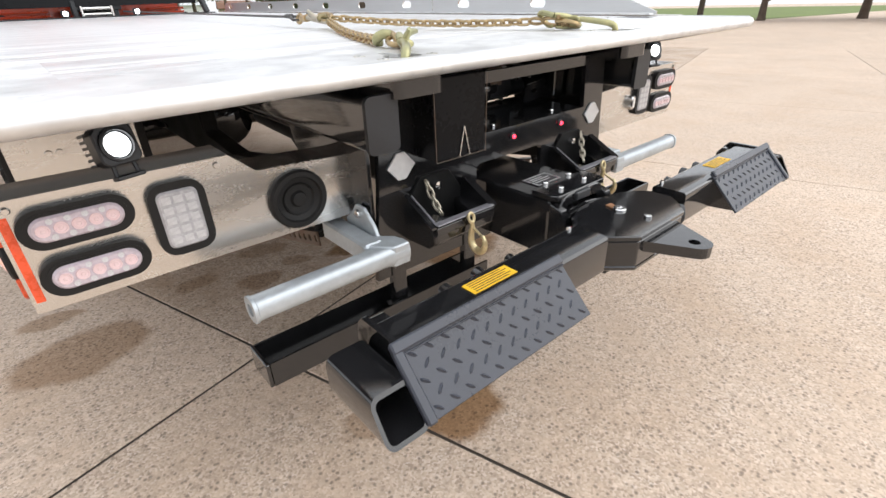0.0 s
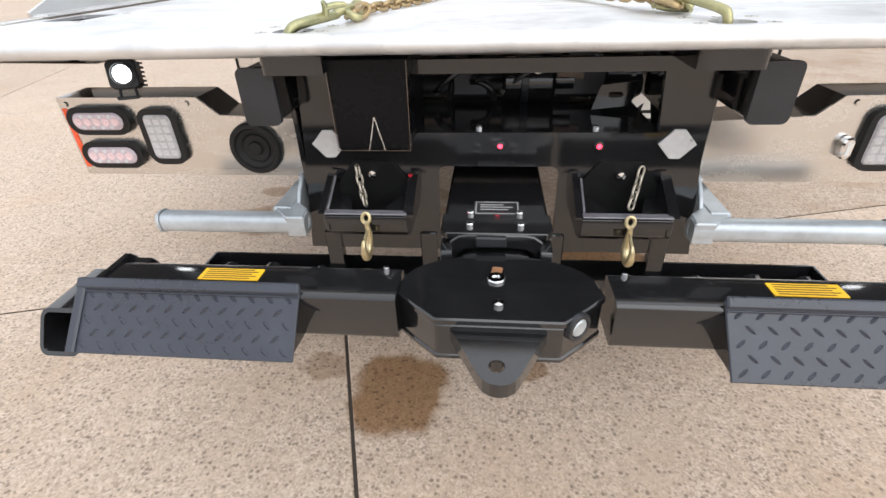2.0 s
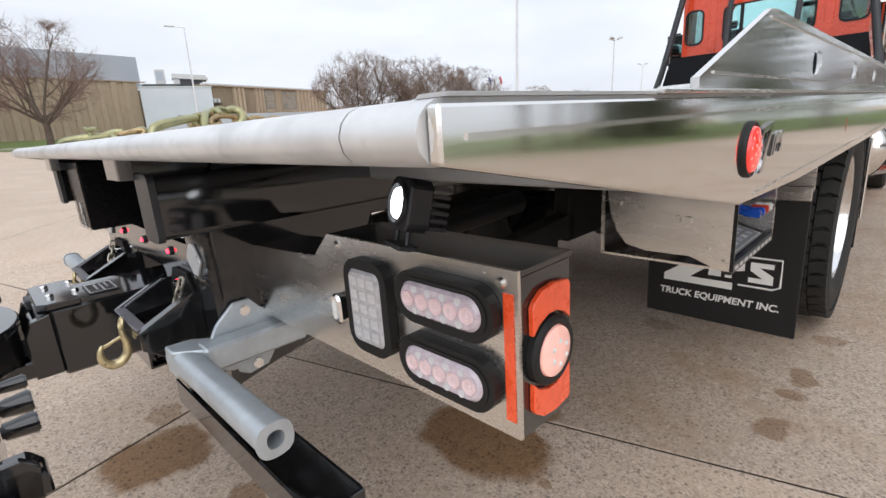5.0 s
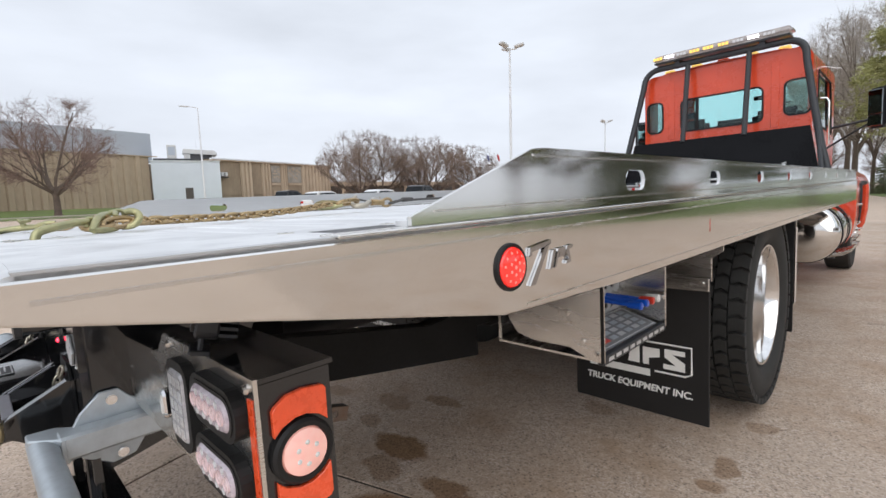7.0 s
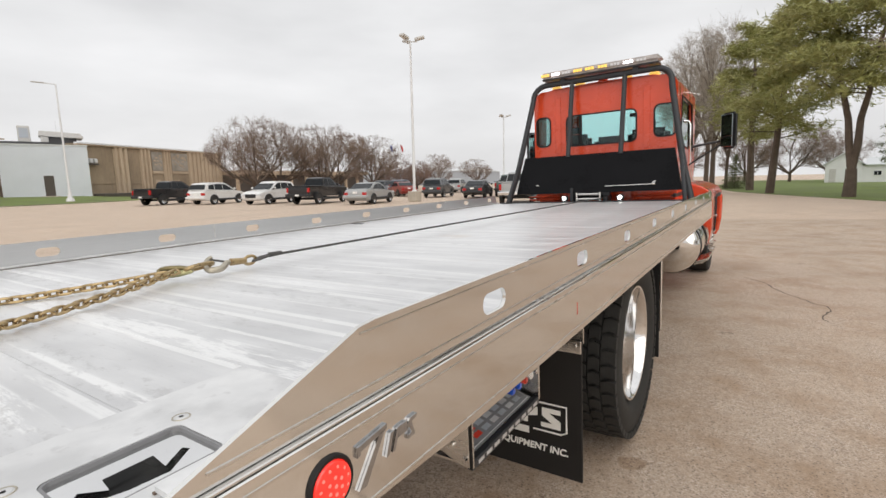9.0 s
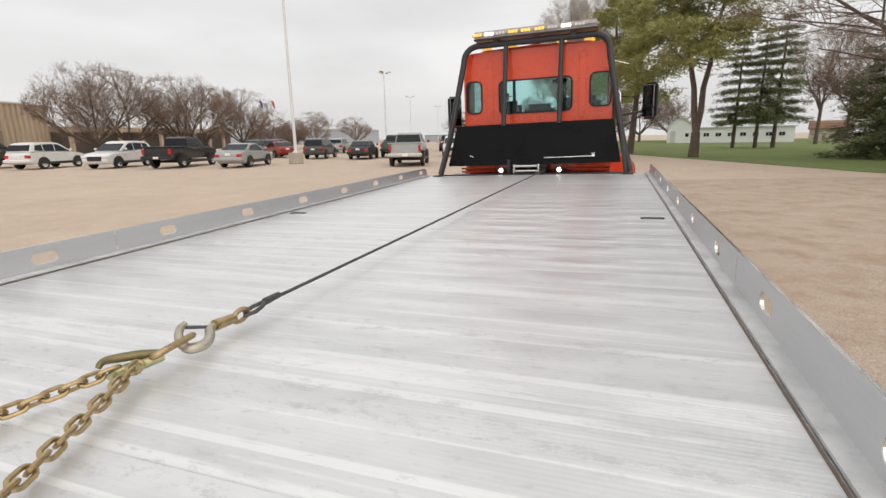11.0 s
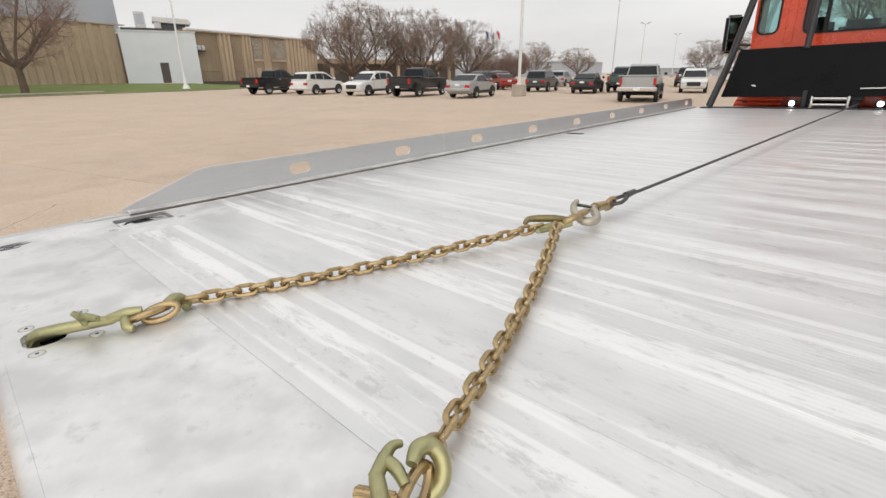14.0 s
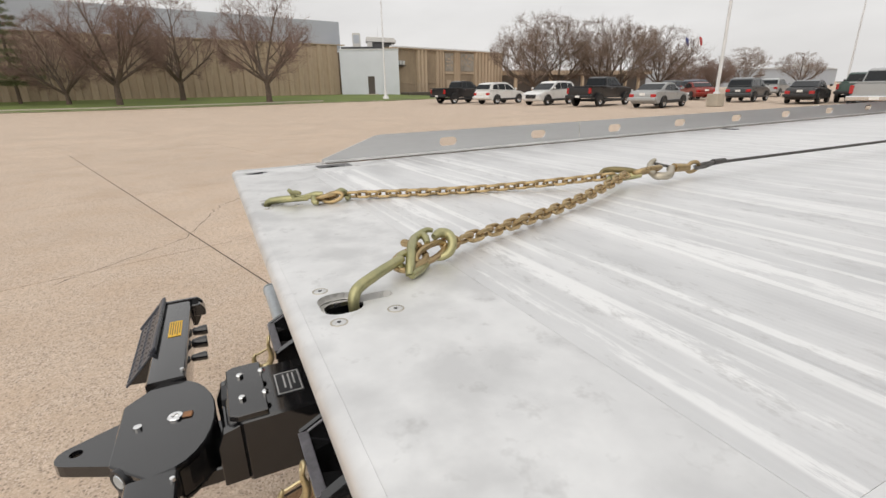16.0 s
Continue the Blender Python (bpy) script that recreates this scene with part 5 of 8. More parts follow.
# ---- running gear, control box, mud flaps ----
for sx in (-1, 1):
    flap = part("mud_flap", box(B(), sx * 0.625, sx * 1.203, 1.996, 2.008, 0.178, 0.775, 0.003), RUBBER, truck, "black rubber mud flap with white print")
    part("flap_weight", box(B(), sx * 0.965, sx * 1.203, 1.986, 1.9955, 0.728, 0.780, 0.002), STEEL, flap)
    part("flap_bolt", rod(B(), (sx * 1.178, 1.986, 0.760), (sx * 1.178, 1.979, 0.760), 0.010, 0.008, 8), STEEL, flap)
    # printed mark: a slanted letter shape, a bar for the name in a frame, and the line below it
    o = sx * 0.914
    for nm, mat, poly in (("mark", WHITE, [(-0.16, 0.545), (0.03, 0.545), (0.03, 0.515), (-0.105, 0.405), (0.06, 0.405), (0.06, 0.375), (-0.215, 0.375), (-0.215, 0.405), (-0.06, 0.515), (-0.16, 0.515)]),
                          ("mark", WHITE, [(-0.02, 0.500), (0.015, 0.500), (0.015, 0.425), (-0.035, 0.425)]), ("mark", WHITE, [(0.03, 0.50), (0.10, 0.50), (0.10, 0.465), (0.055, 0.455), (0.055, 0.425), (0.03, 0.425)]),
                          ("mark", WHITE, [(0.12, 0.505), (0.20, 0.505), (0.20, 0.485), (0.15, 0.485), (0.20, 0.455), (0.20, 0.42), (0.115, 0.42), (0.115, 0.44), (0.165, 0.44), (0.12, 0.47)])):
        part(nm, prism(B(), [(o + u, v - 0.035) for u, v in poly], "y", 1.9935, 1.9958), mat, flap)
    frame_line = [(o + u, v - 0.035) for u, v in ((-0.03, 0.512), (0.03, 0.525), (0.225, 0.525), (0.225, 0.415), (0.20, 0.402), (0.08, 0.402))]
    part("mark_outline", sweep(B(), [(u, 1.9945, v) for u, v in frame_line], 0.0042, 4), WHITE, flap)
    lettering("TRUCK EQUIPMENT INC.", 0.041, Matrix.Translation((o + 0.0, 1.9945, 0.290)) @ pose(0, 0, 0, 90, 0, 0), WHITE, flap)
    # fender bracket above the flap
    part("fender_bracket", prism(B(), [(sx * 0.62, 0.765), (sx * 1.205, 0.765), (sx * 1.205, 0.855), (sx * 1.245, 0.885), (sx * 1.245, 0.93), (sx * 0.62, 0.93)], "y", 2.0085, 2.020), STEEL, truck, "stainless fender bracket")
    # rear dual wheels
    for inner, xw in ((False, 1.08), (True, 0.76)):
        cx = sx * xw
        prof = [(0.295, -0.10), (0.32, -0.142), (0.36, -0.166), (0.42, -0.170), (0.462, -0.160), (0.482, -0.142), (0.486, 0.0), (0.482, 0.142), (0.462, 0.160), (0.42, 0.170), (0.36, 0.166), (0.32, 0.142), (0.295, 0.10)]
        wheel = part("rear_wheel", lathe(B(), [(r_, h_ * 0.95) for r_, h_ in prof], (cx, 2.86, 0.49 + (0.02 if sx > 0 else -0.01)), "x", 56), TYRE, truck, "dual rear tyre with blocky tread", True)
        if not inner:
            zc = 0.49 + (0.02 if sx > 0 else -0.01)
            tb = B()
            for k in range(44):
                a = 2 * math.pi * k / 44
                for row, (h0, h1, sh) in enumerate(((-0.158, -0.092, 0.0), (-0.086, -0.033, 0.5), (-0.026, 0.026, 0.0), (0.033, 0.086, 0.5), (0.092, 0.158, 0.0))):
                    aa = a + sh * 2 * math.pi / 44
                    w2 = 0.0285
                    pts = [(-w2, h0), (-w2 * 0.55, (h0 + h1) / 2), (-w2, h1), (w2, h1), (w2 * 1.3, (h0 + h1) / 2), (w2, h0)]
                    top = 0.506 if abs(h0 + h1) < 0.2 else 0.500
                    t = bmesh.new()
                    prism(t, pts, "z", 0.470, top)
                    t.transform(pose(0, 0, 0, 0, 0, 0))
                    # block axes: u round the tyre, v across it, w outwards
                    m_ = Matrix(((0, 1, 0, cx), (math.cos(aa), 0, math.sin(aa), 2.86), (-math.sin(aa), 0, math.cos(aa), zc), (0, 0, 0, 1)))
                    t.transform(m_)
                    merge(tb, t)
            part("tread", tb, TYRE, wheel)
            part("rim", lathe(B(), [(r_, sx * h_) for r_, h_ in ((0.300, 0.112), (0.312, 0.132), (0.308, 0.140), (0.298, 0.139), (0.288, 0.125), (0.282, 0.06), (0.276, -0.02), (0.262, -0.045), (0.225, -0.055), (0.175, -0.050), (0.150, -0.035), (0.145, -0.020), (0.105, -0.020), (0.098, 0.030), (0.085, 0.042), (0.0, 0.046))], (cx, 2.86, zc), "x", 48), WHEEL_PAINT, wheel, "polished aluminium wheel", True)
            for k in range(10):
                a = 2 * math.pi * k / 10
                part("lug_nut", rod(B(), (cx + sx * -0.06, 2.86 + 0.190 * math.cos(a), zc + 0.190 * math.sin(a)), (cx + sx * -0.012, 2.86 + 0.190 * math.cos(a), zc + 0.190 * math.sin(a)), 0.016, 0.013, 8), CHROME, wheel)
    part("quarter_fender", box(B(), sx * 0.62, sx * 1.24, 3.50, 3.515, 0.86, 0.93, 0.002), STEEL, truck)
    part("front_flap", box(B(), sx * 0.66, sx * 1.235, 3.47, 3.482, 0.22, 0.90, 0.003), RUBBER, truck)
    part("flap_stay", rod(B(), (sx * 1.243, 3.476, 0.40), (sx * 1.243, 3.476, 0.86), 0.007, 0.007, 8), CHROME, truck)
    # fuel tank with straps and its step
    TX, TZ = sx * 0.885, 0.575
    tank = part("fuel_tank", lathe(B(), [(0.0, 6.085), (0.10, 6.088), (0.19, 6.10), (0.26, 6.125), (0.297, 6.16), (0.31, 6.20), (0.31, 7.20), (0.295, 7.25), (0.2, 7.28), (0.0, 7.29)], (0, 0, 0), "y", 48, Matrix.Translation((TX, 0, TZ))), MIRROR_STEEL, truck, "polished cylindrical fuel tank", True)
    for y in (6.235, 6.85):
        part("strap", lathe(B(), [(0.312, y), (0.322, y), (0.322, y + 0.055), (0.312, y + 0.055)], (0, 0, 0), "y", 40, Matrix.Translation((TX, 0, TZ))), RUBBER, tank, "black rubber-lined strap")
    part("weld_seam", lathe(B(), [(0.309, 6.205), (0.3125, 6.207), (0.3125, 6.213), (0.309, 6.215)], (0, 0, 0), "y", 48, Matrix.Translation((TX, 0, TZ))), STEEL, tank)
    part("step_hanger", box(B(), sx * 0.86, sx * 1.06, 7.02, 7.10, 0.20, 0.46, 0.008), SATIN, truck)
    part("step_tread", prism(B(), [(sx * 0.97, 0.215), (sx * 1.15, 0.255), (sx * 1.215, 0.30), (sx * 1.215, 0.335), (sx * 1.15, 0.30), (sx * 0.97, 0.25)], "y", 6.98, 7.54, off=0.006), STEEL, truck, "bright step tread")
part("axle", rod(B(), (-1.0, 2.86, 0.49), (1.0, 2.86, 0.49), 0.075, 0.075, 16), BLACK, truck)
part("axle_bowl", lathe(B(), [(0.0, -0.14), (0.12, -0.12), (0.2, -0.05), (0.2, 0.05), (0.12, 0.12), (0.0, 0.14)], (0, 2.86, 0.49), "y", 20), BLACK, truck, "", True)
for sx in (-1, 1):
    part("leaf_spring", prism(B(), [(2.25, 0.60), (2.45, 0.57), (2.86, 0.555), (3.25, 0.57), (3.45, 0.60), (3.45, 0.62), (2.86, 0.62), (2.25, 0.62)], "x", sx * 0.40, sx * 0.48, off=0.002), BLACK, truck)

# machinery between the frame rails
part("tilt_cylinder", rod(rod(B(), (-0.05, 0.75, 0.62), (-0.05, 1.9, 0.66), 0.06, 0.06, 18), (-0.05, 0.52, 0.62), (-0.05, 0.8, 0.62), 0.03, 0.03, 14), SATIN, truck, "", True)
part("cross_tube", rod(B(), (-0.40, 0.46, 0.90), (0.40, 0.46, 0.90), 0.03, 0.03, 14), SATIN, truck, "", True)
part("valve_block", box(B(), 0.14, 0.30, 0.40, 0.49, 0.88, 0.97, 0.01), SATIN, truck)
for x0, z0, x1, z1 in ((-0.16, 0.90, -0.02, 0.95), (-0.06, 0.93, 0.07, 0.90), (0.02, 0.90, 0.20, 0.96), (0.10, 0.95, 0.30, 0.92)):
    mid = ((x0 + x1) / 2, 0.33, max(z0, z1) + 0.04)
    curve = [(x0 * (1 - u) ** 2 + 2 * mid[0] * u * (1 - u) + x1 * u * u, 0.38 * (1 - u) ** 2 + 2 * mid[1] * u * (1 - u) + 0.48 * u * u, z0 * (1 - u) ** 2 + 2 * mid[2] * u * (1 - u) + z1 * u * u) for u in (i / 10 for i in range(11))]
    part("hose", sweep(B(), curve, 0.008, 8), HOSE, truck, "black hydraulic hose", True)
    part("fitting", rod(B(), curve[0], curve[1], 0.010, 0.010, 6), STEEL, truck)

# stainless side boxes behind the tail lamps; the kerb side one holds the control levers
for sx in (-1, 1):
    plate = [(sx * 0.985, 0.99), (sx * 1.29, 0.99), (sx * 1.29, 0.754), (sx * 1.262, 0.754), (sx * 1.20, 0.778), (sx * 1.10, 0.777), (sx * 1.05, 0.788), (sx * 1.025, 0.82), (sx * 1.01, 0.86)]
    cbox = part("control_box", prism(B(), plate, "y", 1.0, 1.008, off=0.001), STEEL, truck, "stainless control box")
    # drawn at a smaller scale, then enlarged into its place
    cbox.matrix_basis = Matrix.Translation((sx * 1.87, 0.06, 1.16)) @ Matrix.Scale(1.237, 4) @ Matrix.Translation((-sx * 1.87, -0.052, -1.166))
    part("edge_strip", box(B(), sx * 1.2842, sx * 1.2915, 0.9965, 0.9995, 0.756, 0.985), RUBBER, cbox, "black strip along the plate's outer edge")
    part("box_back", box(B(), sx * 0.98, sx * 0.99, 1.008, 1.376, 0.76, 0.935), STEEL, cbox)
    part("box_front", prism(B(), [(sx * 0.98, 0.94), (sx * 1.285, 0.935), (sx * 1.285, 0.755), (sx * 0.98, 0.76)], "y", 1.376, 1.386), STEEL, cbox)
    part("box_floor", box(B(), sx * 0.98, sx * 1.285, 1.008, 1.376, 0.752, 0.758), STEEL, cbox)
    lip_ = part("box_lip", box(B(), sx * 1.268, sx * 1.287, 1.008, 1.376, 0.744, 0.7665, 0.003), SATIN, cbox, "black lip with a row of fine print")
    for j in range(9):
        part("print", box(B(), sx * 1.2868, sx * 1.2876, 1.03 + j * 0.038, 1.056 + j * 0.038, 0.751, 0.760), PLACARD, lip_)
    for u, v in ((1.17, 0.862), (1.195, 0.862), (1.24, 0.80), (1.272, 0.775), (1.029, 0.890)):
        part("rivet", rod(B(), (sx * u, 1.0, v), (sx * u, 0.993, v), 0.010 if v > 0.8 else 0.006, 0.008 if v > 0.8 else 0.004, 10), STEEL, cbox)
    slots_ = [rounded(1.06 + 0.038 * k, z_, 0.019, h_, 0.004) for k in range(8) for z_, h_ in ((0.889, 0.050), (0.826, 0.036))]
    part("slotted_plate", prism(B(), [(1.012, 0.79), (1.372, 0.79), (1.372, 0.932), (1.012, 0.932)], "x", sx * 1.150, sx * 1.154, holes=slots_), PLACARD, cbox, "pale slotted lever plate")
    part("slot_backing", box(B(), sx * 1.125, sx * 1.132, 1.012, 1.372, 0.785, 0.932), UNDER, cbox)
    for k in range(5):
        y = 1.212 + 0.038 * k
        part("lever", rod(B(), (sx * 1.135, y, 0.850), (sx * 1.250, y + 0.004, 0.846), 0.0055, 0.0055, 8), BLUE_PAINT if k < 3 else STEEL, cbox)
        part("knob", rod(B(), (sx * 1.248, y + 0.004, 0.846), (sx * 1.288, y + 0.005, 0.845), 0.0085, 0.0112, 12, 0.003), (BLUE_PAINT, BLUE_PAINT, RED_KNOB, WHITE, CHROME)[k], cbox, "", True)
    ip = part("instruction_plate", box(B(), -0.056, 0.056, -0.168, 0.168, 0.0, 0.003), GREY_PLATE, cbox, "dark grey instruction plate with fine print")
    ip.matrix_basis = Matrix.Translation((sx * 1.212, 1.195, 0.779)) @ pose(0, 0, 0, 0, 17 * sx, 0)
    part("plate_border", sweep(B(), [(-0.050, -0.162, 0.0032), (0.050, -0.162, 0.0032), (0.050, 0.162, 0.0032), (-0.050, 0.162, 0.0032)], 0.0012, 4, True), PLACARD, ip)
    for k in range(4):
        for j in range(7):
            part("print", box(B(), -0.042 + k * 0.022, -0.028 + k * 0.022, -0.148 + j * 0.043, -0.118 + j * 0.043, 0.003, 0.0036), RED_KNOB if sx * (k - 1.5) > 0 and j < 2 else (PLACARD if j % 2 else GALV), ip)

# ---- cab, headboard, winch ----
C = -0.022
WALL = 6.62
shell = rounded(C, 1.84, 1.80, 1.46, 0.13, 6)
lining = rounded(C, 1.84, 1.71, 1.37, 0.10, 6)
# rear windows: centre, width, bottom, top
WINDOWS = ((0.0, 0.90, 1.815, 2.222), (-0.766, 0.212, 1.835, 2.237), (0.768, 0.256, 1.845, 2.240))
cab = part("cab", prism(B(), shell[:14] + lining[:14][::-1], "y", WALL + 0.02, 8.25), RED_PAINT, truck, "red-orange truck cab", True)
part("cab_floor", box(B(), C - 0.895, C + 0.895, WALL + 0.02, 8.25, 1.112, 1.16), AUTO_BLACK, cab)
DOOR_OPENING = [(6.92, 1.76), (8.06, 1.70), (7.90, 2.33), (6.96, 2.35)]
for sx in (-1, 1):
    part("cab_side", prism(B(), [(WALL + 0.02, 1.161), (8.25, 1.161), (8.25, 2.4395), (WALL + 0.02, 2.4395)], "x", C + sx * 0.855, C + sx * 0.90, holes=[DOOR_OPENING]), RED_PAINT, cab)
    part("door_card", prism(B(), [(WALL + 0.04, 1.165), (8.2, 1.165), (8.2, 1.69), (WALL + 0.04, 1.75)], "x", C + sx * 0.835, C + sx * 0.852), AUTO_BLACK, cab, "dark inner door panel")
part("rear_wall", prism(B(), shell, "y", WALL, WALL + 0.02, holes=[rounded(C + cx, (z0 + z1) / 2, w - 0.03, z1 - z0 - 0.03, 0.06) for cx, w, z0, z1 in WINDOWS]), RED_PAINT, cab)
part("roof_crown", prism(B(), [(C - 0.80, 2.555), (C + 0.80, 2.555), (C + 0.62, 2.595), (C, 2.61), (C - 0.62, 2.595)], "y", WALL + 0.03, 8.20, off=0.006), RED_PAINT, cab, "", True)
part("windscreen_frame", prism(B(), shell, "y", 8.25, 8.30, holes=[rounded(C, 2.13, 1.62, 0.72, 0.10)]), RED_PAINT, cab)
part("windscreen", box(B(), C - 0.83, C + 0.83, 8.262, 8.268, 1.75, 2.51), CAB_GLASS, cab, "tinted windscreen")
part("dashboard", box(B(), C - 0.85, C + 0.85, 7.75, 8.24, 1.25, 1.78, 0.06), AUTO_BLACK, cab)
part("middle_seat", box(B(), C - 0.20, C + 0.20, 6.98, 7.12, 1.3, 1.94, 0.06, 2), AUTO_BLACK, cab, "", True)
for x in (-0.50, 0.50):
    part("seat", box(B(), C + x - 0.26, C + x + 0.26, 7.00, 7.14, 1.3, 2.00, 0.06, 2), AUTO_BLACK, cab, "", True)
    part("head_rest", box(B(), C + x - 0.13, C + x + 0.13, 7.00, 7.10, 2.01, 2.10, 0.04, 2), AUTO_BLACK, cab, "", True)
part("inner_mirror", box(B(), C + 0.02, C + 0.24, 8.12, 8.16, 2.28, 2.34, 0.015), AUTO_BLACK, cab)
part("rear_lining", prism(B(), lining, "y", WALL + 0.021, WALL + 0.035, holes=[rounded(C + cx, (z0 + z1) / 2, w - 0.01, z1 - z0 - 0.01, 0.06) for cx, w, z0, z1 in WINDOWS]), AUTO_BLACK, cab)
part("cab_base", box(B(), C - 0.93, C + 0.93, 6.66, 8.2, 0.45, 1.12, 0.05, 2), RED_PAINT, cab, "", True)
part("hood", prism(B(), [(8.31, 0.55), (8.31, 1.72), (8.6, 1.69), (9.5, 1.54), (9.72, 1.42), (9.78, 0.55)], "x", C - 0.66, C + 0.66, off=0.05), RED_PAINT, cab, "", True)
for sx in (-1, 1):
    # the fender's flared rear quarter, the arch over the wheel with its black lip, the wheel
    quarter = [(0.70, 0.33), (1.10, 0.33), (1.165, 0.46), (1.195, 0.66), (1.20, 0.98), (1.18, 1.08), (1.14, 1.155), (1.06, 1.21), (0.94, 1.25), (0.70, 1.275)]
    part("front_fender", prism(B(), [(C + sx * (u + 0.022), v) for u, v in quarter], "y", 7.55, 7.94, off=0.012), RED_PAINT, cab, "flared red front fender", True)
    crown = [(0.70, 1.06), (1.19, 1.04), (1.18, 1.08), (1.14, 1.155), (1.06, 1.21), (0.94, 1.25), (0.70, 1.275)]
    part("fender_arch", prism(B(), [(C + sx * (u + 0.022), v) for u, v in crown], "y", 7.942, 9.2, off=0.012), RED_PAINT, cab, "", True)
    part("fender_nose", prism(B(), [(C + sx * (u + 0.022), v - 0.01) for u, v in quarter[1:]], "y", 9.202, 9.42, off=0.03), RED_PAINT, cab, "", True)
    part("arch_lip", sweep(B(), [(C + sx * 1.20, 7.95, 0.58), (C + sx * 1.212, 7.955, 0.75), (C + sx * 1.214, 7.97, 0.92), (C + sx * 1.206, 8.05, 1.02), (C + sx * 1.20, 8.3, 1.045), (C + sx * 1.20, 8.9, 1.045)], 0.030, 8), RUBBER, cab, "black fender lip", True)
    part("side_marker", box(B(), C + sx * 1.20, C + sx * 1.25, 7.90, 7.94, 0.775, 0.80, 0.004), CHROME, cab)
    fw = part("front_wheel", lathe(B(), [(0.30, -0.10), (0.33, -0.135), (0.45, -0.135), (0.475, -0.115), (0.48, 0.0), (0.475, 0.115), (0.45, 0.135), (0.33, 0.135), (0.30, 0.10), (0.28, 0.05), (0.1, 0.02), (0.0, 0.05)], (C + sx * 1.0, 8.42, 0.385), "x", 40), TYRE, truck, "front tyre", True)
    part("hub", lathe(B(), [(0.26, sx * 0.06), (0.20, sx * 0.10), (0.10, sx * 0.11), (0.085, sx * 0.17), (0.0, sx * 0.18)], (C + sx * 1.0, 8.42, 0.385), "x", 24), CHROME, fw, "chrome hub cover", True)
    for k in range(10):
        a = 2 * math.pi * (k + 0.5) / 10
        y, z = 8.42 + 0.165 * math.cos(a), 0.385 + 0.165 * math.sin(a)
        part("nut_cover", rod(B(), (C + sx * 1.10, y, z), (C + sx * 1.195, y, z), 0.021, 0.014, 10), CHROME, fw)
    part("door_window", prism(B(), [(6.921, 1.761), (8.059, 1.701), (7.899, 2.329), (6.961, 2.349)], "x", C + sx * 0.874, C + sx * 0.879, off=0.0), DOOR_GLASS, cab, "dark tinted door window")
    part("window_gasket", sweep(B(), [(C + sx * 0.901, u, v) for u, v in DOOR_OPENING], 0.012, 6, True), RUBBER, cab)
    part("grab_handle", sweep(B(), [(C + sx * 0.90, 7.1, 1.50), (C + sx * 0.985, 7.1, 1.52), (C + sx * 0.985, 7.1, 2.00), (C + sx * 0.965, 7.1, 2.04), (C + sx * 0.90, 7.1, 2.05)], 0.014, 8), CHROME, cab, "", True)
    xm = 0.0 + sx * (1.327 if sx > 0 else 1.395)
    mir = part("mirror", box(B(), -0.105, 0.105, -0.005, 0.085, -0.235, 0.235, 0.03, 2), SATIN, truck, "tall black door mirror", True)
    mir.matrix_basis = pose(xm, 7.70, 1.925, 0, 0, -37 * sx)
    part("mirror_glass", box(B(), -0.085, 0.085, -0.012, -0.004, -0.07, 0.21, 0.004), MIRROR_GLASS, mir)
    part("lower_glass", box(B(), -0.085, 0.085, -0.012, -0.004, -0.21, -0.085, 0.004), MIRROR_GLASS, mir)
    part("mirror_arm", sweep(sweep(B(), [(C + sx * 0.89, 7.74, 1.74), (xm - sx * 0.06, 7.76, 1.80)], 0.016, 8), [(C + sx * 0.89, 7.74, 1.50), (xm - sx * 0.06, 7.76, 1.76)], 0.012, 8), SATIN, truck, "", True)
    part("cab_antenna", rod(B(), (C + sx * 0.88, 7.2, 2.42), (C + sx * 1.08, 7.2, 2.36), 0.007, 0.005, 8), STEEL, cab)
# rear windows with dark gaskets
for cx, w, z0, z1 in WINDOWS:
    zc, hh = (z0 + z1) / 2, z1 - z0
    win = part("rear_window", prism(B(), rounded(C + cx, zc, w, hh, 0.07), "y", WALL - 0.012, WALL + 0.002, holes=[rounded(C + cx, zc, w - 0.035, hh - 0.035, 0.055)]), RUBBER, cab, "cab rear window in a black gasket")
    part("pane", prism(B(), rounded(C + cx, zc, w - 0.035, hh - 0.035, 0.055), "y", WALL - 0.006, WALL), CAB_GLASS, win, "tinted green glass")
    if w > 0.5:
        part("divider", box(B(), C - 0.27, C - 0.235, WALL - 0.015, WALL + 0.003, z0 + 0.01, z1 - 0.01), RUBBER, win)
        part("end_strip", box(B(), C - 0.435, C - 0.36, WALL - 0.0115, WALL - 0.0062, z0 + 0.02, z1 - 0.02), AUTO_BLACK, win, "dark strip of the sliding pane")
# pressed bands beside the rear window
for sx in (-1, 1):
    part("wall_band", prism(B(), [(C + sx * 0.52, 1.74), (C + sx * 0.60, 1.74), (C + sx * 0.60, 2.47), (C + sx * 0.52, 2.47)], "y", WALL - 0.006, WALL, off=0.003), RED_PAINT, cab)
for x in (-0.62, -0.30, 0.0, 0.30, 0.62):
    part("roof_marker", box(B(), C + x - 0.06, C + x + 0.06, 6.72, 6.80, 2.602 if abs(x) < 0.5 else 2.592, 2.65 if abs(x) < 0.5 else 2.64, 0.015), AMBER_ON if abs(x) > 0.2 else ORANGE, cab, "amber roof marker lamp")
part("cab_lower_trim", box(B(), C - 0.85, C + 0.85, WALL - 0.015, WALL - 0.002, 1.16, 1.20), RED_PAINT, cab)

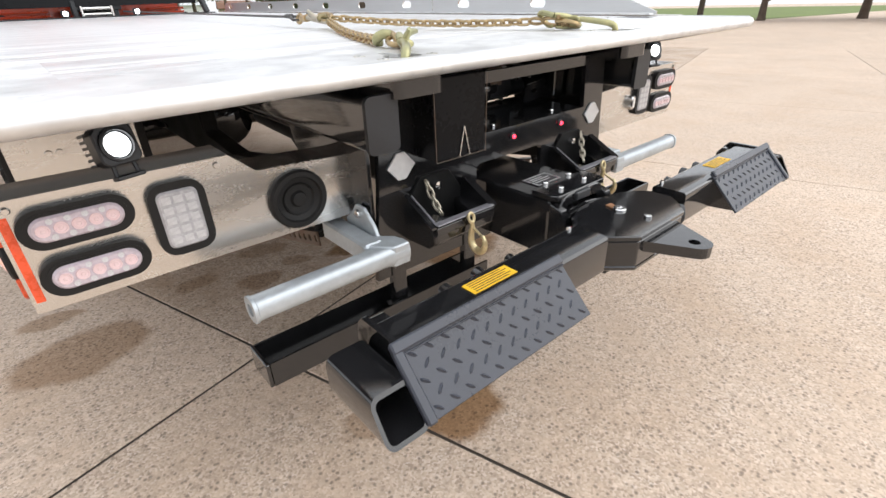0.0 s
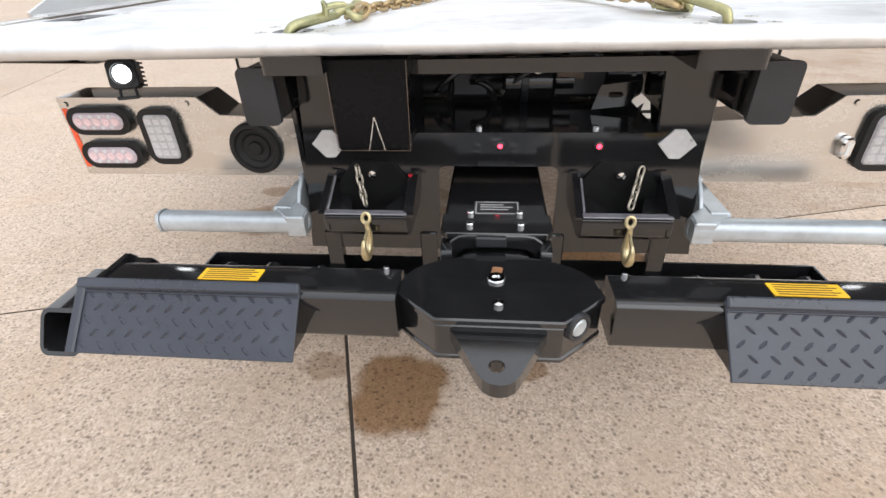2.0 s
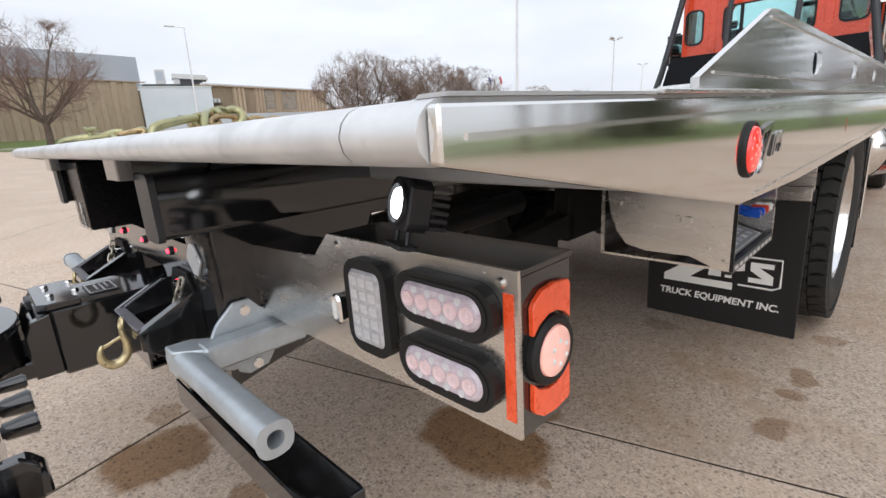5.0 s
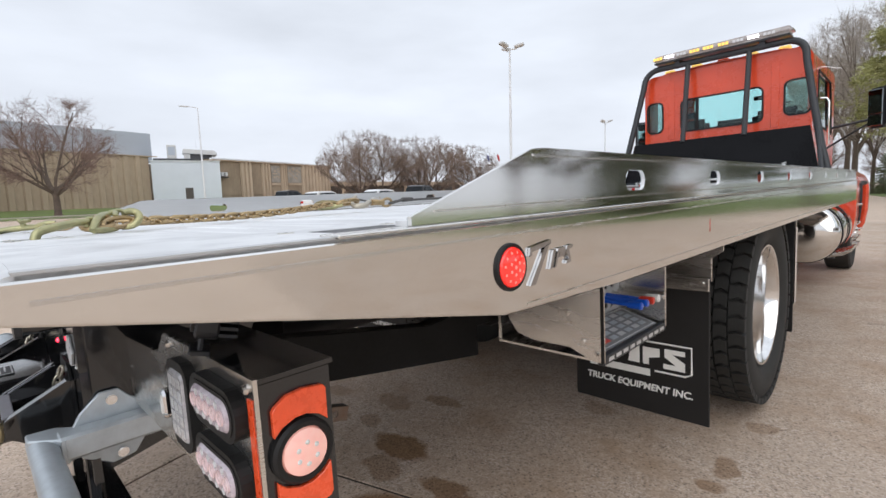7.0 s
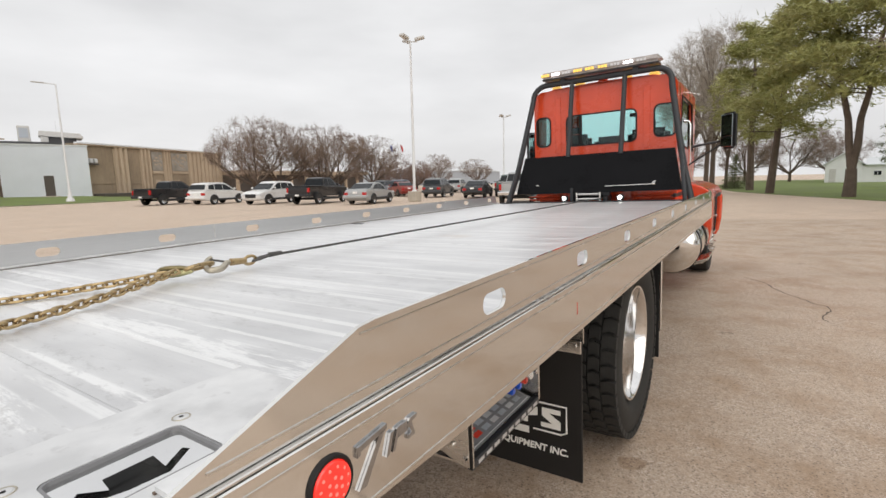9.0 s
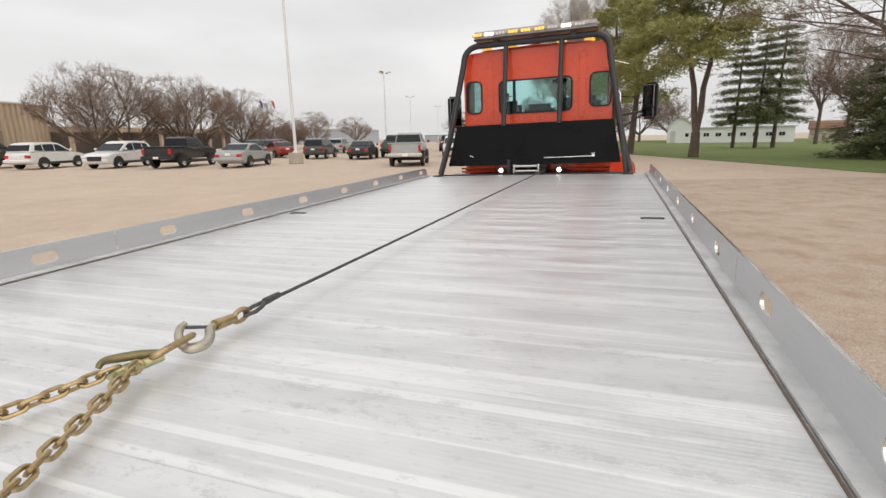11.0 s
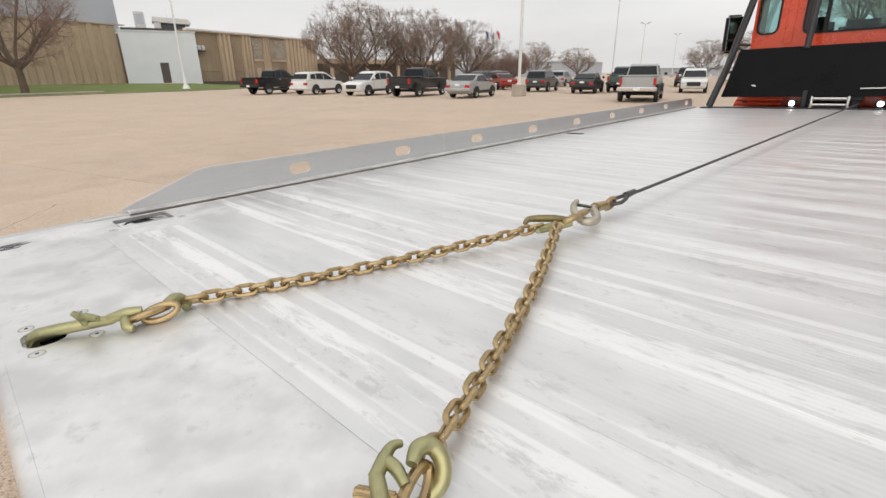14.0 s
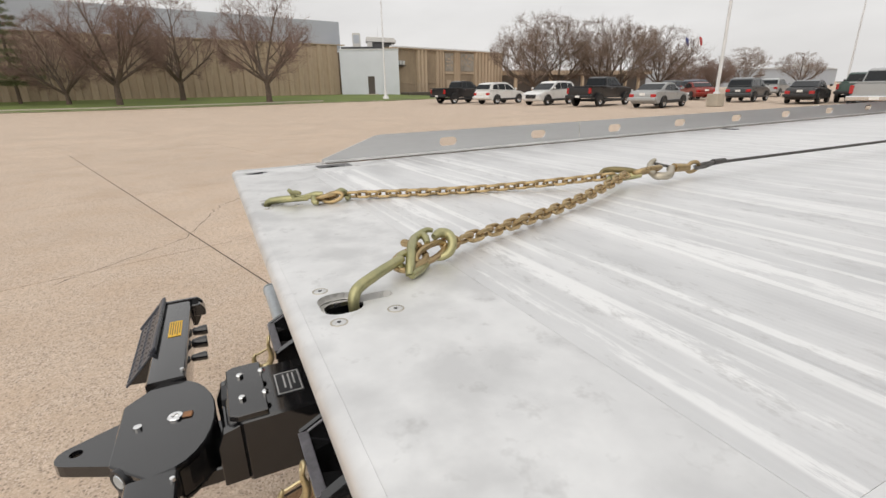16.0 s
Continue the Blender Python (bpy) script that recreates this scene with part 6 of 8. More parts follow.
# the headboard leans forwards from the end of the deck
LEAN = lambda z: 6.215 + 0.205 * (z - 1.10)
hb = part("headboard", prism(B(), [(C - 1.02, 1.205), (C + 1.02, 1.215), (C + 0.925, 1.695), (C - 0.925, 1.69)], "y", 0, 0.012, off=0.002), HEAD_BLACK, truck, "black steel headboard panel")
for v in hb.data.vertices:
    v.co.y += LEAN(v.co.z)
hoop = [(C - 1.115, LEAN(Z) - 0.02, Z + 0.01), (C - 1.02, LEAN(1.5), 1.5), (C - 0.93, LEAN(2.0), 2.0), (C - 0.862, LEAN(2.40), 2.40)]
for k in range(7):
    a = math.pi - k * math.pi / 12
    hoop.append((C - 0.68 + 0.175 * math.cos(a), LEAN(2.48 + 0.15 * math.sin(a)), 2.47 + 0.165 * math.sin(a)))
right = [(2 * C - p[0], p[1], p[2]) for p in hoop[::-1]]
part("hoop", sweep(B(), hoop + right, 0.036, 12), SATIN, hb, "black pipe hoop", True)
for x in (-0.330, 0.325):
    part("upright", sweep(B(), [(C + x, LEAN(1.67), 1.67), (C + x, LEAN(2.62), 2.62)], 0.029, 10), SATIN, hb, "", True)
for sx in (-1, 1):
    part("stay", sweep(B(), [(C + sx * 1.07, 6.06, Z + 0.01), (C + sx * 0.99, LEAN(1.66) - 0.02, 1.66)], 0.022, 8), SATIN, hb, "", True)
    part("foot_plate", box(B(), C + sx * 1.09 - 0.06, C + sx * 1.09 + 0.06, 5.99, 6.119, Z, Z + 0.012, 0.002), SATIN, hb)
    part("slot_hole", rod(B(), (C + sx * 0.70, LEAN(1.31) - 0.002, 1.315), (C + sx * 0.74, LEAN(1.31) - 0.002, 1.325), 0.008, 0.008, 8), STEEL, hb)
lb = part("light_bar", box(B(), C - 0.735, C + 0.735, 6.445, 6.66, 2.705, 2.785, 0.03, 3), BAR_LENS, truck, "smoky light bar with lit amber and white modules", True)
part("bar_base", box(B(), C - 0.715, C + 0.715, 6.465, 6.64, 2.685, 2.706, 0.004), SATIN, lb)
for x in (-0.45, 0.45):
    part("bar_foot", box(B(), C + x - 0.03, C + x + 0.03, 6.495, 6.615, 2.645, 2.687), SATIN, lb)
for k, x in enumerate((-0.66, -0.52, -0.38, -0.23, -0.08, 0.08, 0.23, 0.38, 0.53)):
    on = (AMBER_ON, WHITE_ON, None, AMBER_ON, AMBER_ON, AMBER_ON, None, WHITE_ON, None)[k]
    for j in range(3):
        part("module", box(B(), C + x - 0.055 + j * 0.038, C + x - 0.025 + j * 0.038, 6.437, 6.446, 2.728, 2.760), on or LED_CLEAR, lb)

W = -0.055
winch = part("winch", rod(B(), (W - 0.15, 6.42, 1.19), (W + 0.15, 6.42, 1.19), 0.055, 0.055, 20), CABLE, truck, "steel rope wound on the winch drum", True)
for x in (-0.20, 0.18):
    part("winch_end", box(B(), W + x - 0.03, W + x + 0.03, 6.30, 6.50, 1.09, 1.26, 0.012), SATIN, winch)
for x in (-0.155, 0.135):
    part("roller_post", rod(B(), (W + x, 6.24, 1.105), (W + x, 6.24, 1.215), 0.014, 0.014, 10), STEEL, winch, "", True)
for z in (1.130, 1.190):
    part("roller", rod(B(), (W - 0.14, 6.25, z), (W + 0.12, 6.25, z), 0.018, 0.018, 14), STEEL, winch, "bright fairlead roller", True)
part("winch_rod", rod(B(), (W + 0.20, 6.235, 1.285), (W + 0.74, 6.235, 1.292), 0.007, 0.007, 8), STEEL, winch)
part("winch_knob", rod(B(), (W + 0.74, 6.235, 1.292), (W + 0.77, 6.235, 1.292), 0.018, 0.016, 10), CHROME, winch)
part("winch_bracket", box(B(), W - 0.24, W - 0.20, 6.225, 6.255, 1.11, 1.27, 0.004), SATIN, winch)
part("winch_guard", box(B(), W - 0.24, W + 0.24, 6.275, 6.29, 1.17, 1.29, 0.01), SATIN, winch)
part("cross_sill", box(B(), C - 1.10, C + 1.10, 6.075, 6.119, Z, Z + 0.012, 0.004), SATIN, winch)
part("winch_bed", box(B(), C - 1.05, C + 1.05, 6.13, 6.60, 1.02, 1.085, 0.004), SATIN, winch)
for x in (-0.368, 0.322):
    dl = part("deck_lamp", box(B(), x - 0.04, x + 0.04, 6.215, 6.27, 1.115, 1.178, 0.01), SATIN, truck, "small lit deck lamp")
    part("lens", lathe(B(), [(0.026, 0.0), (0.022, 0.006), (0.0, 0.008)], (0, 0, 0), "z", 16, Matrix.Translation((x, 6.215, 1.146)) @ pose(0, 0, 0, 90, 0, 0)), LAMP_ON, dl)
    part("foot", box(B(), x - 0.02, x + 0.02, 6.235, 6.26, 1.085, 1.116), SATIN, dl)
for sx in (-1, 1):
    for z in (1.125, 1.165):
        part("red_pipe", rod(B(), (C + sx * 0.47, 6.40, z), (C + sx * 0.90, 6.40, z), 0.012, 0.012, 8), RED_PAINT, truck)

# ---- chains, hooks and the winch line lying on the deck ----
def link_mesh():
    bm = B()
    r, half, w = 0.0046, 0.0105, 0.0108
    pts = []
    for k in range(7):
        a = -math.pi / 2 + math.pi * k / 6
        pts.append((half + w * math.cos(a), w * math.sin(a), 0))
    for k in range(7):
        a = math.pi / 2 + math.pi * k / 6
        pts.append((-half + w * math.cos(a), w * math.sin(a), 0))
    sweep(bm, pts, r, 7, closed=True)
    return bm


def curve_points(a, b, sag=0.0, bow=0.0, steps=40):
    a, b = Vector(a), Vector(b)
    side = (b - a).cross(Vector((0, 0, 1))).normalized()
    return [a.lerp(b, u) + side * bow * math.sin(math.pi * u) - Vector((0, 0, sag * math.sin(math.pi * u))) for u in (i / steps for i in range(steps + 1))]


def chain(name, a, b, label, sag=0.0, bow=0.0, pitch=0.0312):
    ob = thing(name, TRUCK, label, "chain", "tow chains on the deck")
    pts = curve_points(a, b, sag, bow)
    total = sum((q - p).length for p, q in zip(pts, pts[1:]))
    k = max(2, round(total / pitch))
    first = None
    for i in range(k):
        u = (i + 0.5) / k * (len(pts) - 1)
        j = min(int(u), len(pts) - 2)
        pos = pts[j].lerp(pts[j + 1], u - j)
        d = (pts[j + 1] - pts[j]).normalized()
        q = d.to_track_quat("X", "Z").to_matrix().to_4x4()
        roll = 40 if i % 2 else -50
        m = Matrix.Translation(pos) @ q @ pose(0, 0, 0, roll + random.uniform(-6, 6), 0, random.uniform(-2, 2))
        if first is None:
            first = part("link", link_mesh(), GOLD, ob, "", True)
            lk = first
        else:
            lk = new("link", first.data)
            lk.parent = ob
        lk.matrix_basis = m
    return ob


APEX = Vector((0.020, 1.120, Z + 0.042))
chain("tow_chain", (-0.330, 0.298, Z + 0.016), APEX + Vector((-0.05, -0.04, -0.008)), "gold zinc tow chain laid across the aluminium deck", 0.012, -0.005)
chain("tow_chain", (0.312, 0.352, Z + 0.024), APEX + Vector((-0.012, -0.02, 0)), "gold zinc tow chain pulled to a deck keyhole", 0.012, 0.012)


def ring_pts(c, u, v, a, b, seg=18):
    c, u, v = Vector(c), Vector(u).normalized(), Vector(v).normalized()
    return [c + u * a * math.cos(2 * math.pi * k / seg) + v * b * math.sin(2 * math.pi * k / seg) for k in range(seg)]


def hook_cluster(name, key, end, label, size=1.0, lift=1.0, slim=1.0):
    """J, T and grab hooks on one pear link: key is the deck keyhole, end where the chain begins."""
    ob = thing(name, TRUCK, label, "hook", "hook clusters on the deck")
    key, end = Vector((*key, Z)), Vector(end)
    d = (end - key)
    d.z = 0
    d.normalize()
    s = Vector((-d.y, d.x, 0))
    up = Vector((0, 0, 1))
    bar = lambda pts, radii: bend(B(), pts, [0.86 * r_ for r_ in radii])
    P = lambda a, b, c: key + d * a * size + s * b * slim + up * (c * lift if c > 0 else c)
    part("j_hook", bar([P(0.050, -0.016, -0.050), P(0.026, -0.012, -0.045), P(0.018, -0.010, -0.020), P(0.020, -0.009, 0.004), P(0.034, -0.008, 0.017), P(0.085, -0.004, 0.026), P(0.128, -0.001, 0.031), P(0.140, 0.0, 0.030)], [0.0065, 0.0085, 0.0100, 0.0108, 0.0108, 0.0102, 0.0095, 0.006]), OLIVE, ob, "", True)
    part("hook_eye", sweep(B(), ring_pts(P(0.146, 0.002, 0.026), d, up * 0.9 + s * 0.3, 0.014, 0.012), 0.0060, 8, True), OLIVE, ob, "", True)
    part("pear_link", sweep(B(), ring_pts(P(0.166, 0.008, 0.020), d + up * 0.12, s + up * 0.35, 0.036, 0.021), 0.0066, 8, True), GOLD, ob, "", True)
    part("t_hook_bar", bar([P(0.130, -0.024, 0.009), P(0.142, -0.015, 0.022), P(0.161, 0.0, 0.036), P(0.184, 0.018, 0.042), P(0.206, 0.033, 0.045)], [0.0085, 0.0105, 0.0100, 0.0105, 0.0095]), OLIVE, ob, "", True)
    part("t_hook_back", bar([P(0.132, -0.026, 0.009), P(0.160, -0.020, 0.008), P(0.185, -0.010, 0.008), P(0.206, -0.002, 0.010)], [0.0085, 0.0085, 0.0080, 0.0065]), OLIVE, ob, "", True)
    part("t_hook_head", bar([P(0.206, 0.034, 0.044), P(0.226, 0.034, 0.050), P(0.240, 0.031, 0.054), P(0.248, 0.024, 0.052)], [0.0095, 0.0085, 0.0065, 0.0045]), OLIVE, ob, "", True)
    part("t_hook_tongue", bar([P(0.226, 0.033, 0.048), P(0.220, 0.018, 0.046), P(0.209, 0.004, 0.040)], [0.0085, 0.0085, 0.0065]), OLIVE, ob, "", True)
    part("grab_peg", rod(B(), P(0.188, 0.048, 0.040), P(0.193, 0.006, 0.038), 0.0075, 0.0075, 10, 0.003), GOLD, ob, "", True)
    part("long_link", sweep(B(), ring_pts(P(0.210, -0.003, 0.024), d + up * 0.10, s * 0.5 + up * 0.8, 0.040, 0.013), 0.0062, 8, True), GOLD, ob, "", True)
    part("grab_hook", bar([P(0.230, 0.006, 0.046), P(0.248, 0.006, 0.050), P(0.260, -0.004, 0.046), P(0.256, -0.017, 0.034), P(0.243, -0.021, 0.020), P(0.230, -0.014, 0.012), P(0.216, -0.002, 0.010)], [0.0075, 0.0110, 0.0110, 0.0105, 0.0100, 0.0085, 0.0060]), OLIVE, ob, "", True)
    part("end_link", sweep(B(), ring_pts(end - d * 0.020 + up * 0.0, d, s * 0.7 + up * 0.7, 0.024, 0.0125), 0.0050, 8, True), GOLD, ob, "", True)
    return ob


hook_cluster("hook_cluster", KEY_R, (0.314, 0.346, Z + 0.026), "olive and gold hook cluster hooked into the deck keyhole")
far = thing("hook_cluster", TRUCK, "olive and gold hook cluster lying by the far keyhole", "hook", "hook clusters on the deck")
V = lambda x, y, z: (x + 0.042, y + 0.008, Z + z)
part("j_hook", bend(B(), [V(-0.452, 0.070, -0.045), V(-0.462, 0.058, -0.018), V(-0.452, 0.064, 0.006), V(-0.430, 0.092, 0.014), V(-0.402, 0.140, 0.018), V(-0.386, 0.172, 0.018)], [0.008, 0.0095, 0.0105, 0.0108, 0.0105, 0.008]), OLIVE, far, "", True)
part("t_hook_bar", bend(B(), [V(-0.402, 0.134, 0.020), V(-0.397, 0.128, 0.036), V(-0.398, 0.118, 0.048)], [0.008, 0.0075, 0.0045]), OLIVE, far, "", True)
part("t_hook_head", bend(B(), [V(-0.397, 0.128, 0.036), V(-0.378, 0.136, 0.040), V(-0.358, 0.146, 0.040)], [0.0075, 0.007, 0.005]), OLIVE, far, "", True)
part("hook_shank", bend(B(), [V(-0.390, 0.165, 0.020), V(-0.372, 0.192, 0.028), V(-0.362, 0.212, 0.028)], [0.009, 0.010, 0.008]), OLIVE, far, "", True)
part("hook_foot", bend(B(), [V(-0.374, 0.188, 0.024), V(-0.352, 0.182, 0.012), V(-0.340, 0.190, 0.009)], [0.008, 0.009, 0.006]), OLIVE, far, "", True)
part("pear_link", sweep(B(), ring_pts(V(-0.362, 0.222, 0.018), (0.1, 1, 0.1), (1, 0, 0.5), 0.032, 0.017), 0.0064, 12, True), GOLD, far, "", True)
part("long_link", sweep(B(), ring_pts(V(-0.350, 0.238, 0.018), (0.5, 1, 0.2), (-0.4, 0.2, 1), 0.030, 0.013), 0.0062, 12, True), GOLD, far, "", True)
part("grab_hook", bend(B(), [V(-0.352, 0.250, 0.030), V(-0.364, 0.268, 0.030), V(-0.376, 0.280, 0.022), V(-0.372, 0.290, 0.011), V(-0.358, 0.282, 0.009)], [0.008, 0.0115, 0.012, 0.010, 0.007]), OLIVE, far, "", True)

line = thing("winch_line", TRUCK, "dark steel winch rope with a gold snap hook", "winch line")
part("steel_rope", sweep(B(), curve_points((0.014, 1.52, Z + 0.042), (0.172, 6.16, Z + 0.050), 0.0, 0.0, 24), 0.0055, 8), CABLE, line, "", True)
part("ferrule", rod(B(), (0.012, 1.488, Z + 0.044), (0.013, 1.553, Z + 0.045), 0.011, 0.009, 12, 0.002), CABLE, line, "", True)
part("thimble", sweep(B(), [(0.011, 1.493, Z + 0.044), (-0.007, 1.463, Z + 0.038), (-0.011, 1.433, Z + 0.032), (0.007, 1.413, Z + 0.030), (0.027, 1.433, Z + 0.036), (0.027, 1.463, Z + 0.042), (0.012, 1.493, Z + 0.045)], 0.0062, 8), CABLE, line, "", True)
part("swivel_eye", sweep(B(), ring_pts((0.005, 1.400, Z + 0.036), (0.05, 1, 0), (0.3, 0, 1), 0.026, 0.018), 0.0065, 8, True), GOLD, line, "", True)
part("swivel", rod(B(), (0.003, 1.383, Z + 0.036), (-0.001, 1.313, Z + 0.040), 0.0125, 0.015, 14, 0.003), GOLD, line, "gold swivel body", True)
part("snap_hook", bend(B(), [(-0.001, 1.323, Z + 0.040), (0.003, 1.296, Z + 0.040), (0.023, 1.276, Z + 0.034), (0.039, 1.250, Z + 0.028), (0.039, 1.226, Z + 0.027), (0.025, 1.210, Z + 0.028), (0.003, 1.212, Z + 0.036), (-0.017, 1.224, Z + 0.050), (-0.025, 1.240, Z + 0.062), (-0.023, 1.254, Z + 0.070)], [0.009, 0.011, 0.012, 0.0125, 0.0125, 0.012, 0.011, 0.010, 0.009, 0.006]), GREY_ZINC, line, "worn grey snap hook with a latch", True)
part("latch", rod(B(), (-0.031, 1.246, Z + 0.060), (0.005, 1.293, Z + 0.046), 0.005, 0.004, 8), CABLE, line)
bridle = thing("bridle_ring", TRUCK, "gold bridle ring joining the two chains to the winch hook", "chain ring")
part("ring", sweep(B(), ring_pts(APEX + Vector((-0.008, 0.062, 0.004)), (0.02, 1, 0.06), (1, 0, 0.5), 0.052, 0.020), 0.0080, 10, True), GOLD, bridle, "", True)
part("spare_hook", bend(B(), [APEX + Vector(p) for p in ((-0.012, 0.035, 0.0), (-0.035, 0.005, 0.006), (-0.065, -0.025, 0.008), (-0.090, -0.040, 0.004), (-0.092, -0.052, -0.006))], [0.007, 0.010, 0.010, 0.008, 0.006]), DARK_OLIVE, bridle, "", True)
part("hook_blade", bend(B(), [APEX + Vector(p) for p in ((-0.0, 0.03, -0.006), (-0.028, -0.005, -0.012), (-0.050, -0.045, -0.014), (-0.042, -0.065, -0.014))], [0.008, 0.012, 0.011, 0.006]), OLIVE, bridle, "", True)

# gold safety hooks hanging over the pocket lips
def safety_hook(name, cx):
    ob = thing(name, TRUCK, "gold safety hook on a short grey chain over a pocket", "hook", "safety hooks")
    P = lambda x, y, z: (cx + x, y * (0.85 if z < 0.7 else 1.0), 0.714 + (z - 0.712) * 0.86 if z < 0.714 else z)
    part("hook", bend(B(), [P(0, 0.000, 0.702), P(0.002, 0.000, 0.685), P(0.002, 0.004, 0.662), P(0, 0.002, 0.636), P(0, -0.014, 0.616), P(0, -0.037, 0.614), P(0, -0.053, 0.632), P(0, -0.054, 0.654), P(0, -0.046, 0.670)], [0.0050, 0.0062, 0.0078, 0.0092, 0.0100, 0.0095, 0.0082, 0.0062, 0.0035]), BRASS, ob, "", True)
    part("eye", sweep(B(), ring_pts(P(0, 0.002, 0.712), (1, 0, 0), (0, 0.3, 1), 0.009, 0.012), 0.0042, 8, True), BRASS, ob, "", True)
    part("latch", rod(B(), P(0, -0.046, 0.664), P(0.002, 0.000, 0.682), 0.0040, 0.0035, 6), BRASS, ob)
    side = 0.042 if cx > 0 else -0.042
    run = curve_points((cx + side, 0.126, 0.790), (cx + side * 0.55, 0.092, 0.705), 0.006, 0.0, 12)
    count_ = 5
    for i in range(count_):
        u = (i + 0.5) / count_ * 12
        j = int(u)
        q = (run[j + 1] - run[j]).normalized().to_track_quat("X", "Z").to_matrix().to_4x4()
        lk = part("link", link_mesh(), GREY_ZINC, ob, "", True)
        lk.matrix_basis = Matrix.Translation(run[j].lerp(run[j + 1], u - j)) @ q @ pose(0, 0, 0, 40 if i % 2 else -50, 0, 0) @ Matrix.Scale(0.66, 4)
    return ob


safety_hook("safety_hook", -0.288)
safety_hook("safety_hook", 0.300)

# ---- the site round the truck ----
BARK = material("grey_brown_bark", (0.115, 0.085, 0.065), rough=0.9, vary=0.35, scale=3, fine=25, bump=0.5)
TWIG = material("brown_bare_twigs", (0.225, 0.165, 0.130), rough=0.9, vary=0.3, scale=2)
PALE_TWIG = material("pale_grey_twigs", (0.34, 0.295, 0.25), rough=0.9, vary=0.25, scale=2)
RED_TWIG = material("reddish_budding_twigs", (0.215, 0.145, 0.118), rough=0.9, vary=0.3, scale=2)
NEEDLE = material("pine_needles", (0.30, 0.315, 0.105), rough=0.7, vary=0.3, scale=0.7, fine=6, tint=(0.23, 0.205, 0.08))
SPRUCE = material("dark_spruce_needles", (0.135, 0.15, 0.066), rough=0.7, vary=0.4, scale=1.2, fine=9)
GRASS = material("spring_grass", (0.140, 0.190, 0.042), rough=0.9, vary=0.25, scale=0.25, fine=6, bump=0.6, tint=(0.100, 0.120, 0.034))
KERB = material("kerb_concrete", (0.45, 0.40, 0.33), rough=0.85, vary=0.15, scale=2, fine=30, bump=0.2)
PRECAST = material("tan_precast_concrete", (0.445, 0.355, 0.262), rough=0.9, vary=0.18, scale=0.35, fine=3, stretch=(1, 1, 0.25), tint=(0.34, 0.255, 0.175))
WINDOW_WALL = material("brown_stained_bay", (0.22, 0.17, 0.11), rough=0.5, vary=0.3, scale=0.5, fine=3)
BAY_BROWN = material("weathered_brown_boards", (0.29, 0.225, 0.155), rough=0.8, vary=0.3, scale=0.6, fine=4, stretch=(1, 1, 0.4), tint=(0.20, 0.15, 0.10))
WHITE_WALL = material("pale_metal_cladding", (0.66, 0.69, 0.74), rough=0.55, vary=0.05, scale=0.5)
GREY_WALL = material("grey_metal_cladding", (0.40, 0.43, 0.47), rough=0.6, vary=0.06, scale=0.4)
DOOR_DARK = material("dark_door", (0.08, 0.065, 0.055), rough=0.5)
ROOF_DARK = material("dark_roof_edge", (0.06, 0.06, 0.062), rough=0.7)
BARN_WHITE = material("white_barn_siding", (0.74, 0.75, 0.75), rough=0.6, vary=0.05, scale=0.6)
BARN_ROOF = material("light_metal_roof", (0.62, 0.64, 0.65), rough=0.45, metal=0.2, vary=0.06, scale=0.5)
RUST_ROOF = material("brown_shingle_roof", (0.22, 0.12, 0.08), rough=0.85, vary=0.2, scale=1)
POLE = material("white_painted_pole", (0.70, 0.71, 0.72), rough=0.45, vary=0.06, scale=1)
LAMP_HEAD = material("lamp_housing_grey", (0.55, 0.54, 0.52), rough=0.5)
FLAG_BLUE = material("blue_flag_cloth", (0.03, 0.06, 0.25), rough=0.8)
FLAG_RED = material("red_flag_cloth", (0.45, 0.05, 0.05), rough=0.8)
AUTO_GLASS = material("dark_vehicle_glass", (0.018, 0.021, 0.024), rough=0.08, vary=0.2, spec=0.2, coat=0.0, rough_vary=0.02)
AUTO_TRIM = material("black_vehicle_trim", (0.02, 0.02, 0.021), rough=0.5)
TAIL_RED = material("red_tail_lamp", (0.45, 0.015, 0.015), rough=0.2, coat=0.6)
HEAD_CLEAR = material("clear_headlamp", (0.7, 0.72, 0.74), rough=0.1, coat=0.6)


def paint(name, c):
    return material(name, c, rough=0.3, vary=0.05, scale=2, coat=0.35, rough_vary=0.05)


PAINTS = {"white": paint("white_car_paint", (0.72, 0.72, 0.71)), "black": paint("black_car_paint", (0.015, 0.015, 0.017)), "silver": paint("silver_car_paint", (0.37, 0.38, 0.385)), "red": paint("dark_red_car_paint", (0.25, 0.03, 0.02)), "dark": paint("dark_grey_car_paint", (0.05, 0.055, 0.06)), "green": paint("dark_green_car_paint", (0.05, 0.09, 0.08)), "navy": paint("navy_car_paint", (0.02, 0.028, 0.06))}

